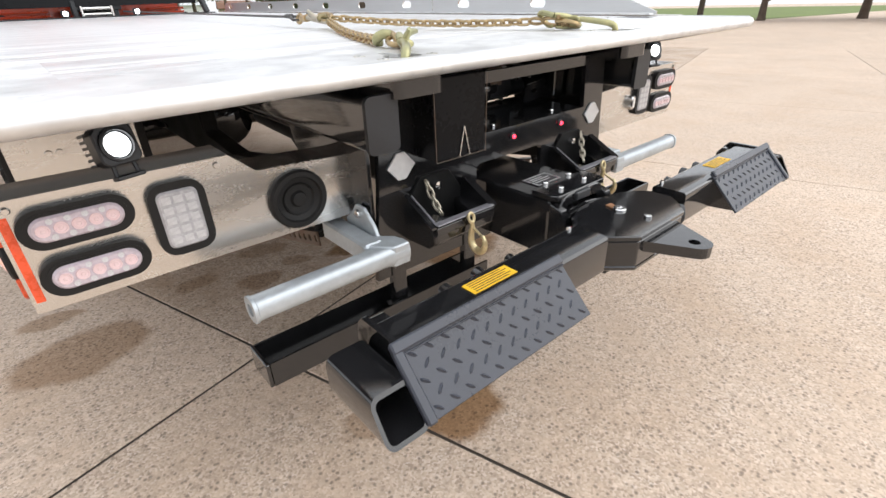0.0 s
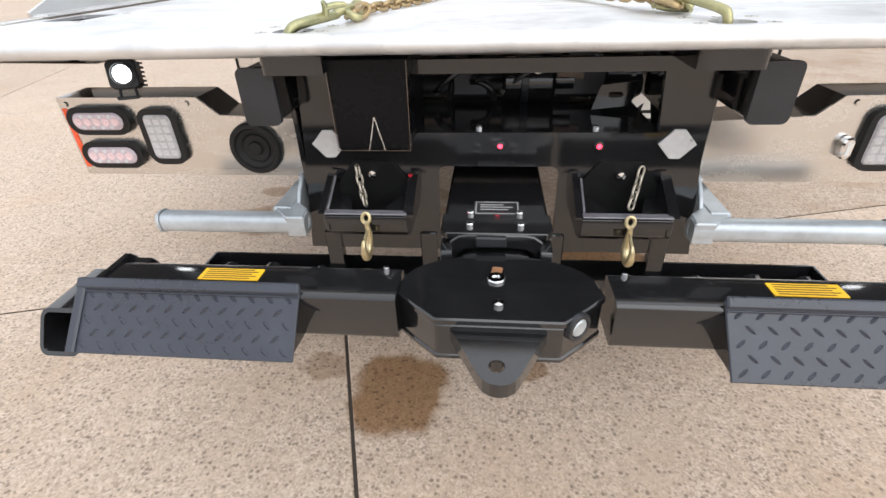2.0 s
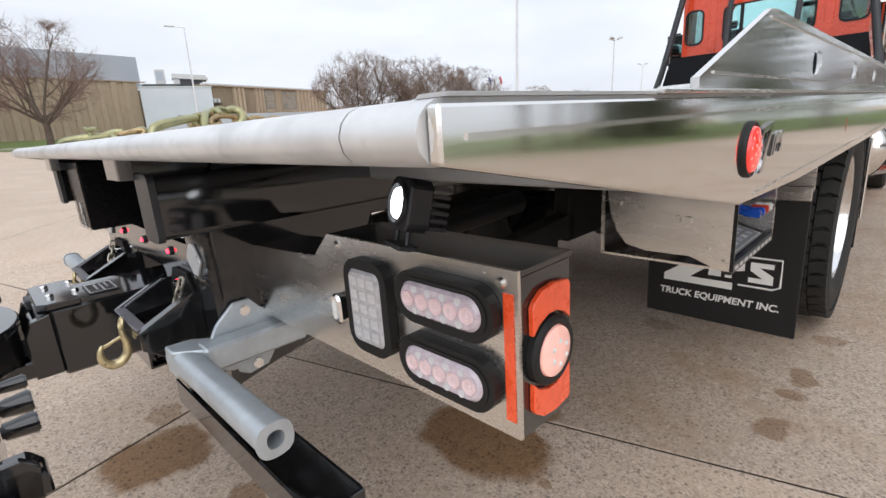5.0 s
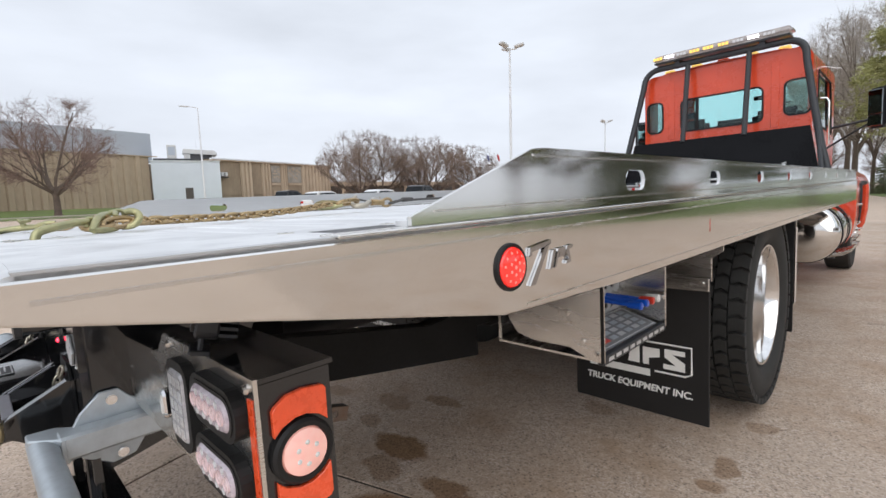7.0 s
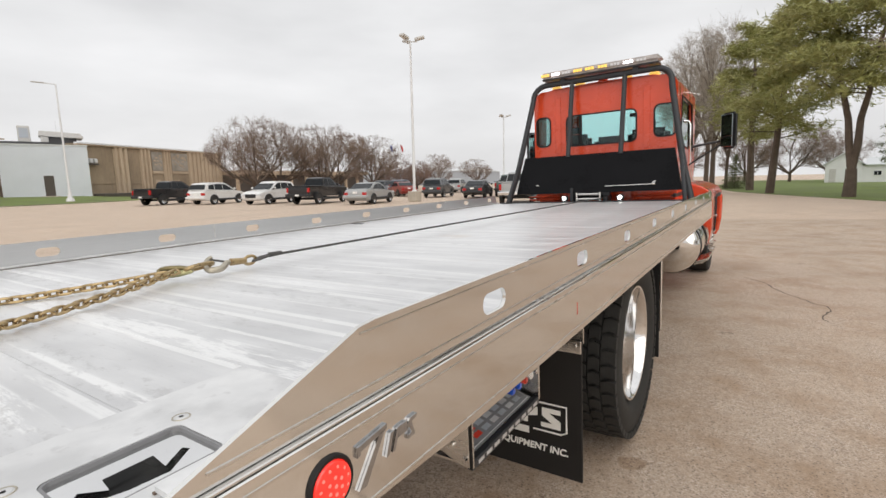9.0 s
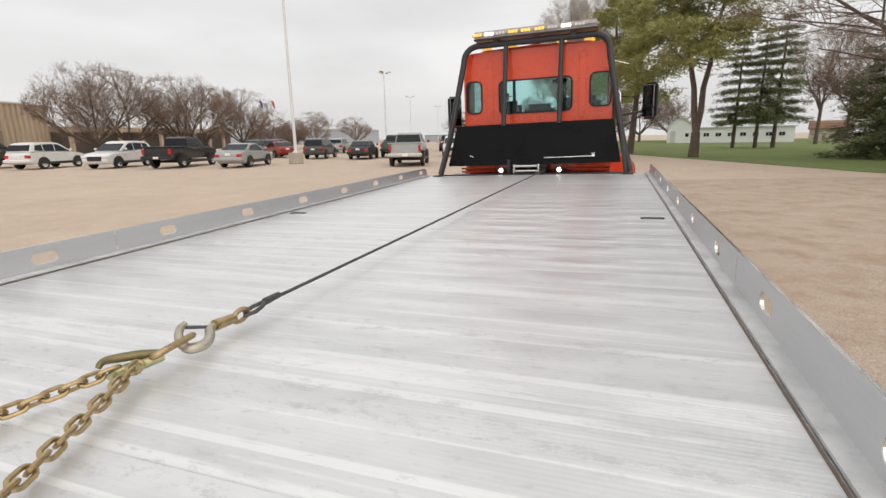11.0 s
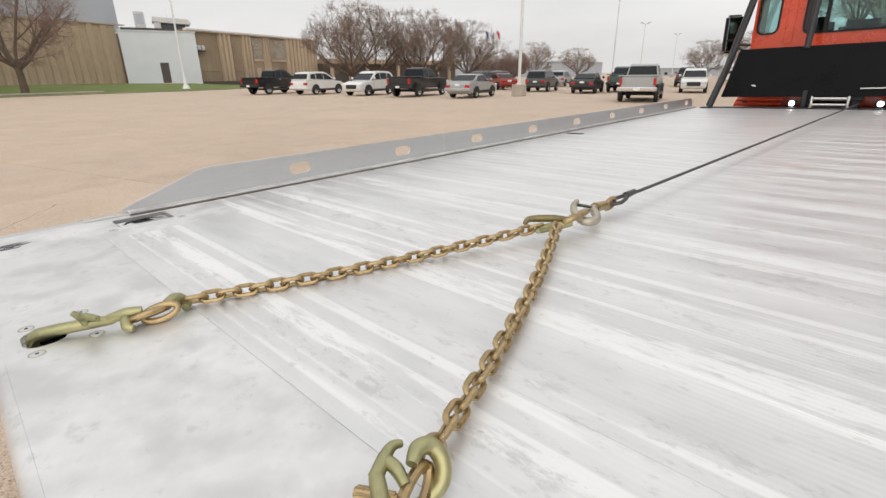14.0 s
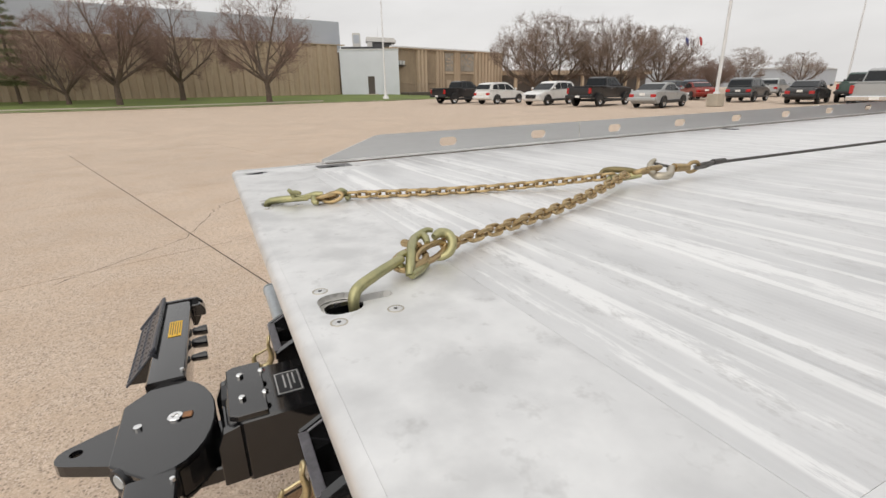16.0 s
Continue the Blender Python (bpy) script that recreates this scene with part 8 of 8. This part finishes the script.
# ---- lamp posts ----
def lot_lamp(name, x, y, h, heads, label, lean=0.0):
    ob = thing(name, pose(x, y, 0), label, "lamp post", "lot lamps")
    part("pole", rod(B(), (0, 0, 0.7), (0, 0, h), 0.11, 0.065, 12), POLE, ob, "", True)
    part("base", prism(B(), rounded(0, 0, 0.75, 0.75, 0.08), "z", 0, 0.75, off=0.03), KERB, ob, "square concrete base")
    part("collar", rod(B(), (0, 0, 0.75), (0, 0, 0.85), 0.2, 0.16, 12), POLE, ob)
    for a in range(heads):
        m = pose(0, 0, h, 0, 0, 30 + 360 / heads * a)
        part("bracket", box(B(), 0.05, 0.5, -0.03, 0.03, -0.05, 0.02, m=m), LAMP_HEAD, ob)
        part("lamp_head", box(B(), 0.35, 1.05, -0.22, 0.22, -0.04, 0.14, 0.04, m=m @ pose(0, 0, 0, 0, -12, 0)), LAMP_HEAD, ob)
    return ob


lot_lamp("lot_lamp", -19.84, 28.73, 11.3, 3, "tall white lot lamp on a square concrete base")
lot_lamp("lot_lamp", -30.6, 65.0, 10.5, 3, "tall white lot lamp far across the lot")
lot_lamp("lot_lamp", -43.9, 105.3, 10.6, 2, "tall white lot lamp near the horizon")
lot_lamp("lot_lamp", -50.3, 141.4, 10.6, 2, "tall white lot lamp near the horizon")
street = thing("street_lamp", pose(-53.25, 18.6, 0.28), "white street lamp with one short arm, on the lawn", "lamp post")
part("pole", rod(B(), (0, 0, 0.3), (0, 0, 10.75), 0.11, 0.055, 12), POLE, street, "", True)
part("base", rod(rod(B(), (0, 0, 0), (0, 0, 0.32), 0.36, 0.27, 12), (0, 0, 0.32), (0, 0, 1.0), 0.20, 0.12, 12), POLE, street, "stepped white base")
part("arm", sweep(B(), [(0, 0, 10.68), (-0.05, -0.12, 10.76), (-0.3, -0.95, 10.80)], 0.04, 8), POLE, street, "", True)
part("lamp_head", prism(B(), [(0.0, -0.05), (0.85, -0.03), (0.95, 0.0), (0.80, 0.06), (0.0, 0.05)], "y", -0.13, 0.13, off=0.02, m=Matrix.Translation((-0.25, -0.8, 10.80)) @ pose(0, 0, 0, 0, 0, -107)), LAMP_HEAD, street, "slim lamp head")
for x, y, mat in ((-66.0, 81.5, FLAG_BLUE), (-64.2, 82.8, FLAG_RED)):
    fp = thing("flagpole", pose(x, y, 0), "flagpole with a drooping flag", "flagpole", "flagpoles")
    part("pole", rod(B(), (0, 0, 0), (0, 0, 9.6), 0.09, 0.05, 8), POLE, fp)
    part("flag", sweep(B(), [(0.08, 0, 9.3), (0.3, 0.05, 8.9), (0.5, 0.0, 8.3), (0.55, 0.05, 7.8)], [0.12, 0.22, 0.2, 0.1], 6), mat, fp)


# ---- trees ----
def bough(wood, fine, at, heading, length, radius, level, rng, inside, shoots, lift):
    """One limb that wanders, thins and stops at the crown's outline; its branches leave it all along."""
    d = Vector(heading).normalized()
    pts, steps = [Vector(at)], (6, 5, 4, 3)[level]
    for i in range(steps):
        d = (d + Vector((rng.uniform(-1, 1), rng.uniform(-1, 1), rng.uniform(-0.8, 0.8) + lift)) * 0.17).normalized()
        q = pts[-1] + d * length / steps
        if not inside(q) and i:
            break
        pts.append(q)
    n_ = len(pts) - 1
    sweep(wood if level < 2 else fine, pts, [radius * (1 - 0.66 * i / n_) for i in range(n_ + 1)], (7, 5, 4, 3)[level])
    if level == 3:
        for _ in range(shoots):
            u = rng.uniform(0.1, 1.0) * n_
            o = pts[min(n_ - 1, int(u))].lerp(pts[min(n_, int(u) + 1)], u % 1)
            e = (d + Vector((rng.gauss(0, 0.8), rng.gauss(0, 0.8), rng.gauss(0.15, 0.7)))).normalized()
            s_ = e.orthogonal().normalized() * 0.010
            s_.rotate(Matrix.Rotation(rng.uniform(0, 6.28), 3, e))
            fine.faces.new((fine.verts.new(o - s_), fine.verts.new(o + s_), fine.verts.new(o + e * length * rng.uniform(0.35, 0.8))))
        return
    for k in range((7, 6, 5)[level]):
        u = (0.22 + 0.78 * (k + rng.uniform(0.2, 1.0)) / (7, 6, 5)[level]) * n_
        i = min(n_ - 1, int(u))
        o = pts[i].lerp(pts[i + 1], min(1.0, u - i))
        along_ = (pts[i + 1] - pts[i]).normalized()
        side = along_.orthogonal().normalized()
        side.rotate(Matrix.Rotation(rng.uniform(0, 6.28), 3, along_))
        nd = along_ * rng.uniform(0.6, 1.0) + side * rng.uniform(0.5, 0.9) + Vector((0, 0, 0.10))
        bough(wood, fine, o, nd, length * rng.uniform(0.42, 0.62), radius * (1 - 0.66 * u / n_) * rng.uniform(0.45, 0.62) + 0.004, level + 1, rng, inside, shoots, lift)


def bare_tree(name, m, seed, height, label, twig=TWIG, limbs=6, trunk=0.24, fork=0.2, reach=0.46, shoots=6, tilt=0.75, lift=0.12):
    """A leafless tree: a short trunk, limbs spread under a domed crown, fine twigs throughout."""
    rng = random.Random(seed)
    ob = thing(name, m, label, "tree", "bare trees")
    wood, fine = B(), B()
    h0 = height * fork
    half = (height - h0 * 0.9) / 2
    skew = (rng.uniform(-0.05, 0.05) * height, rng.uniform(-0.05, 0.05) * height)

    def inside(q):
        wave = 1 + 0.10 * math.sin(3 * math.atan2(q.y, q.x) + seed) + 0.06 * math.sin(7 * math.atan2(q.y, q.x) + q.z)
        return math.hypot(q.x - skew[0], q.y - skew[1]) ** 2 / (reach * height * wave) ** 2 + ((q.z - height + half) / half) ** 2 < 1

    sweep(wood, [(0, 0, -0.5), (0.02, 0.01, 0.25), (0.03, 0.02, h0 * 0.55), (0.06, -0.03, h0)], [trunk * 1.7, trunk * 1.15, trunk, trunk * 0.9], 9)
    for k in range(limbs):
        az = 2 * math.pi * (k + rng.uniform(-0.3, 0.3)) / limbs
        t_ = rng.uniform(0.55, 1.25) * tilt if k else 0.12
        bough(wood, fine, (0.05, -0.02, h0 * rng.uniform(0.70, 1.0)), (math.cos(az) * t_, math.sin(az) * t_, 1.0), height * rng.uniform(0.62, 0.80), trunk * rng.uniform(0.48, 0.66), 0, rng, inside, shoots, lift)
    part("trunk", wood, BARK, ob, "", True)
    part("crown", fine, twig, ob, "fine bare twigs")
    return ob


tree_a = bare_tree("bare_tree", pose(-55.4, 6.2, 0.15), 3, 10.9, "leafless spreading tree on the lawn", RED_TWIG, 8, 0.27, 0.22, 0.47, 6, 1.35, 0.06)
tree_b = bare_tree("bare_tree", pose(-49.8, 36.5, 0), 11, 9.6, "broad leafless tree at the end of the car row", TWIG, 9, 0.22, 0.18, 0.60, 6, 1.5, 0.08)


def again(src, x, y, turn, scale, z=0.0, label=""):
    o = copy_thing(src, pose(x, y, z, 0, 0, turn))
    o.scale = (scale, scale, scale)
    if label:
        o["label"] = label
    return o


again(tree_a, -62.5, -2.2, 70, 0.98, 0.5, "leafless tree close to the ribbed wall")
again(tree_a, -55.5, -7.4, 200, 0.95, 0.2, "leafless tree at the kerb")
red = bare_tree("bare_tree", pose(-58.5, -12.0, 0.35), 23, 8.6, "dense reddish budding tree on the lawn", RED_TWIG, 8, 0.2, 0.13, 0.48, 8, 1.3, 0.06)
for x, y, t, k in ((-51.2, 41.2, 130, 0.97), (-47.2, 45.2, 60, 0.96), (-49.5, 50.2, 300, 0.90), (-48.0, 55.5, 220, 0.88)):
    again(tree_b, x, y, t, k, 0, "leafless tree behind the parked cars")
for x, y, t, k in ((-52.9, 65.1, 10, 0.68), (-53.4, 69.8, 120, 0.62), (-53.7, 74.6, 210, 0.64), (-56.5, 78.0, 300, 0.6)):
    again(red, x, y, t, k, 0, "low reddish bare tree in a far row")
for x, y, t, k in ((-65.1, 98.4, 40, 0.84), (-62.1, 112.0, 160, 0.74), (-31.9, 107.6, 15, 0.76), (-24.5, 112.0, 100, 0.9), (-13.0, 104.0, 80, 1.1), (-1.5, 108.0, 190, 1.1), (5.5, 112.0, 260, 1.1), (12.0, 118.0, 30, 1.0)):
    again(tree_b, x, y, t, k, 0, "distant leafless tree on the horizon")


def tuft(bm, at, rng, size, blades, flat=0.55):
    """A spray of needles: thin blades out of one point."""
    for _ in range(blades):
        d = Vector((rng.gauss(0, 1), rng.gauss(0, 1), rng.gauss(0.15, 1) * flat)).normalized()
        o = at + Vector((rng.gauss(0, 1), rng.gauss(0, 1), rng.gauss(0, 0.6))) * size * 0.42
        e_ = o + d * size * rng.uniform(0.35, 0.8)
        s_ = d.orthogonal().normalized() * size * 0.060
        s_.rotate(Matrix.Rotation(rng.uniform(0, 6.28), 3, d))
        bm.faces.new((bm.verts.new(o - s_), bm.verts.new(o + s_), bm.verts.new(e_)))


def pine(name, m, seed, height, label, lean=0.1, forked=False, first=0.3, mat=NEEDLE, dense=1.0):
    rng = random.Random(seed)
    ob = thing(name, m, label, "tree", "pines")
    wood, green = B(), B()
    stems = [(lean, 0.0)] if not forked else [(0.22, 0.02), (-0.30, 0.05)]
    base = 0.0
    if forked:
        base = height * 0.12
        sweep(wood, [(0, 0, -0.1), (0.02, 0, base * 0.6), (0.0, 0, base)], [0.36, 0.30, 0.28], 10)
    for lx, ly in stems:
        pts = [Vector((lx * (z / height) ** 1.2 * height * 0.5 + rng.uniform(-0.08, 0.08), ly * z, base + (height - base) * z / height)) for z in (height * i / 8 for i in range(9))]
        pts[0] = Vector((0, 0, base - 0.1 if not forked else base))
        rads = [(0.30 if not forked else 0.22) * (1 - 0.85 * i / 8) for i in range(9)]
        sweep(wood, pts, rads, 9)
        n_l = int(34 * dense)
        for k in range(n_l):
            u = first + (1 - first) * (k + rng.random()) / n_l
            i = min(7, int(u * 8))
            at = pts[i].lerp(pts[i + 1], u * 8 - i)
            az = rng.uniform(0, 6.283)
            reach = height * (0.30 * (1 - u) + 0.09) * rng.uniform(0.7, 1.25)
            d = Vector((math.cos(az), math.sin(az), rng.uniform(0.05, 0.45)))
            end = at + d * reach
            mid = at.lerp(end, 0.5) + Vector((0, 0, rng.uniform(-0.2, 0.25)))
            sweep(wood, [at, mid, end], [0.06 * (1.2 - u), 0.04 * (1.2 - u), 0.015], 5)
            for j in range(int(20 * dense)):
                v = rng.uniform(0.35, 1.08)
                c = (at.lerp(mid, v * 2) if v < 0.5 else mid.lerp(end, v * 2 - 1)) + Vector((rng.gauss(0, 1), rng.gauss(0, 1), rng.gauss(0, 0.5))) * reach * 0.17
                tuft(green, c, rng, rng.uniform(0.42, 0.75), 34)
    part("trunk", wood, BARK, ob, "", True)
    part("crown", green, mat, ob, "clumps of green needles with gaps")
    return ob


pine_a = pine("pine_tree", pose(2.05, 44.5, 0.1), 5, 12.5, "tall green pine with a bare lower trunk", first=0.30, dense=0.95)
pine_f = pine("pine_tree", pose(5.9, 37.2, 0.1), 8, 13.0, "forked green pine on the lawn", forked=True, first=0.36, dense=0.85)
for x, y, t, s, lab in ((0.55, 54.0, 120, 1.15, "tall green pine in the row"), (20.0, 30.0, 80, 1.0, "green pine beside the lot"), (24.0, 18.0, 170, 1.0, "green pine beside the lot")):
    again(pine_a, x, y, t, s, 0.1, lab)
again(pine_f, 17.0, 22.0, 150, 0.95, 0.1, "forked green pine beside the lot")


def spruce(name, m, seed, height, label, mat=SPRUCE, width=0.26, open_=0.0, low=0.22):
    rng = random.Random(seed)
    ob = thing(name, m, label, "tree", "spruces")
    wood, green = B(), B()
    sweep(wood, [(0, 0, -0.1), (0.02, 0, height * 0.5), (0, 0, height)], [0.20, 0.11, 0.02], 8)
    k = 0
    z = height * low
    while z < height * 0.98:
        u = z / height
        reach = height * width * (1 - u) ** 0.7 + 0.12
        for a in range(6):
            az = a * 1.0472 + k * 0.5 + rng.uniform(-0.2, 0.2)
            r_ = reach * rng.uniform(0.65, 1.18)
            end = Vector((math.cos(az) * r_, math.sin(az) * r_, z - r_ * 0.12))
            sweep(wood, [(0, 0, z), end * 0.5 + Vector((0, 0, z * 0.5 + 0.05)), end], [0.03, 0.022, 0.008], 4)
            for j in range(int(4 + r_ * 3.8)):
                v = rng.uniform(0.15 + open_, 1.05)
                tuft(green, Vector((0, 0, z)).lerp(end, v) + Vector((0, 0, rng.uniform(-0.12, 0.05))), rng, 0.5 * (0.7 + 0.5 * (1 - u)), 20, 0.35)
        z += height * rng.uniform(0.05, 0.075)
        k += 1
    part("trunk", wood, BARK, ob, "", True)
    part("crown", green, mat, ob, "tiers of dark needles")
    return ob


spruce_a = spruce("spruce_tree", pose(12.75, 60.5, 0.1), 4, 12.5, "dark spruce in front of the white barn", open_=0.05)
for x, y, t, s, lab in ((14.6, 59.5, 70, 1.0, "dark spruce in front of the white barn"), (16.2, 59.5, 150, 1.1, "dark spruce in front of the white barn"), (-61.5, -16.5, 30, 0.92, "dark spruce by the ribbed wall"), (-60.0, -20.5, 110, 1.0, "dark spruce by the ribbed wall")):
    again(spruce_a, x, y, t, s, 0.1, lab)
spruce_b = spruce("spruce_tree", pose(15.4, 35.2, 0.1), 9, 9.4, "dark spruce with branches to the ground", width=0.30, low=0.03)
for x, y, t, s, lab in ((20.5, 40.0, 20, 0.9, "dark spruce beside its neighbour"), (-1.0, 60.0, 90, 0.38, "small young spruce under the pines")):
    again(spruce_b, x, y, t, s, 0.1, lab)
bare_tree("bare_tree", pose(16.5, 27.0, 0.1), 31, 14.5, "large leafless tree whose branches hang over the lawn", TWIG, 9, 0.22, 0.22, 0.66, 8, 1.6, 0.0)
# tall thin bare trees and a small evergreen beyond the pines
tall = bare_tree("bare_tree", pose(-4.6, 70.0, 0), 41, 19.0, "tall thin leafless tree behind the pines", PALE_TWIG, 6, 0.26, 0.34, 0.27, 6, 0.5, 0.15)
for x, y, t, s in ((-3.6, 66.5, 140, 0.95), (-1.85, 61.5, 60, 0.62), (-7.5, 80.0, 250, 1.05), (-8.8, 92.0, 30, 1.1), (-6.0, 98.0, 200, 1.0), (24.5, 74.0, 10, 0.75), (29.0, 78.0, 120, 0.7)):
    again(tall, x, y, t, s, 0, "tall thin leafless tree behind the pines")
again(red, 20.0, 46.0, 60, 1.1, 0.1, "reddish budding tree beyond the spruces")
# the tree belt east of the lot, mirrored in the polished rail
for x, y, t, s in ((48.0, -22.0, 20, 1.2), (52.0, -10.0, 130, 1.3), (46.0, 0.0, 240, 1.2), (50.0, 9.0, 300, 1.3), (44.0, 14.0, 60, 1.1)):
    again(tree_b, x, y, t, s, 0, "leafless tree in the belt east of the lot")
for x, y, t, s in ((55.0, -16.0, 50, 0.9), (50.0, -4.0, 170, 1.0), (54.0, 5.0, 280, 0.9), (47.0, 20.0, 10, 0.9)):
    again(pine_a, x, y, t, s, 0, "green pine in the belt east of the lot")

# ---- ground ----
ground_bm = B()
prism(ground_bm, [(-900, -900), (900, -900), (900, 900), (-900, 900)], "z", -0.5, -0.012)
tagged(part("ground", ground_bm, PAVEMENT), "tan exposed-aggregate concrete lot reaching the horizon", "ground", "", "structure")
JOINT = material("dark_joint_filler", (0.07, 0.055, 0.045), rough=0.9, vary=0.3, scale=30, bump=0.2)
SIDE = 3.3
slabs = tagged(part("pavement", prism(B(), [(-13.2, -13.2), (16.5, -13.2), (16.5, 16.5), (-13.2, 16.5)], "z", -0.011, -0.007), JOINT), "tan concrete slabs with dark joints and drip stains", "pavement", "", "structure")
slabs.matrix_basis = pose(-0.656, 0.762, 0, 0, 0, 17.5)
first = None
for i in range(-4, 5):
    for j in range(-4, 5):
        if i >= 0 and j >= 0:
            continue
        m = pose(i * SIDE + 0.0055, j * SIDE + 0.0055, 0)
        if first is None:
            first = part("slab", prism(B(), [(0, 0), (SIDE - 0.011, 0), (SIDE - 0.011, SIDE - 0.011), (0, SIDE - 0.011)], "z", -0.0065, 0.0, off=0.003), PAVEMENT, slabs)
            s = first
        else:
            s = new("slab", first.data)
            s.parent = slabs
        s.matrix_basis = m
# one wide pour on the truck's kerb side, with a wandering crack
part("wide_slab", prism(B(), [(0.0055, 0.0055), (16.5, 0.0055), (16.5, 16.5), (0.0055, 16.5)], "z", -0.0065, 0.0, off=0.003), DARKER_SLAB, slabs)


def crack(points, width, seed):
    rng = random.Random(seed)
    bm = B()
    left, right = [], []
    for (x0, y0), (x1, y1) in zip(points, points[1:]):
        n_ = max(2, int(math.hypot(x1 - x0, y1 - y0) / 0.07))
        nx, ny = (y0 - y1), (x1 - x0)
        k_ = math.hypot(nx, ny)
        for i in range(n_):
            u = i / n_
            o_ = rng.gauss(0, 0.011)
            w_ = width * rng.uniform(0.3, 1.2)
            x, y = x0 + (x1 - x0) * u + nx / k_ * o_, y0 + (y1 - y0) * u + ny / k_ * o_
            left.append(bm.verts.new((x - nx / k_ * w_, y - ny / k_ * w_, 0.0006)))
            right.append(bm.verts.new((x + nx / k_ * w_, y + ny / k_ * w_, 0.0006)))
    for i in range(len(left) - 1):
        bm.faces.new((left[i], left[i + 1], right[i + 1], right[i]))
    return tagged(part("crack", bm, JOINT), "dark hairline crack in the concrete lot", "crack", "", "structure")


crack([(1.57, 8.07), (1.82, 7.81), (1.94, 7.39), (2.13, 7.05), (2.29, 6.79), (2.38, 6.72), (2.39, 6.49), (2.30, 6.20), (2.34, 5.95)], 0.009, 4)
for cx, cy, run, turn in ((2.46, 13.85, 0.5, 20), (2.91, 14.48, 0.4, -15), (3.33, 15.6, 0.6, 35), (3.26, 12.6, 0.25, 0), (2.87, 11.18, 0.35, -30), (2.31, 9.7, 0.3, 25), (1.55, 5.17, 0.16, 10)):
    dx, dy = run / 2 * math.cos(math.radians(turn)), run / 2 * math.sin(math.radians(turn))
    crack([(cx - dx, cy - dy), (cx, cy + 0.02), (cx + dx, cy + dy)], 0.007, int(cx * 100))
crack([(-3.3, -1.35), (-4.2, -0.45), (-5.6, -0.1), (-7.0, 0.9)], 0.005, 9)
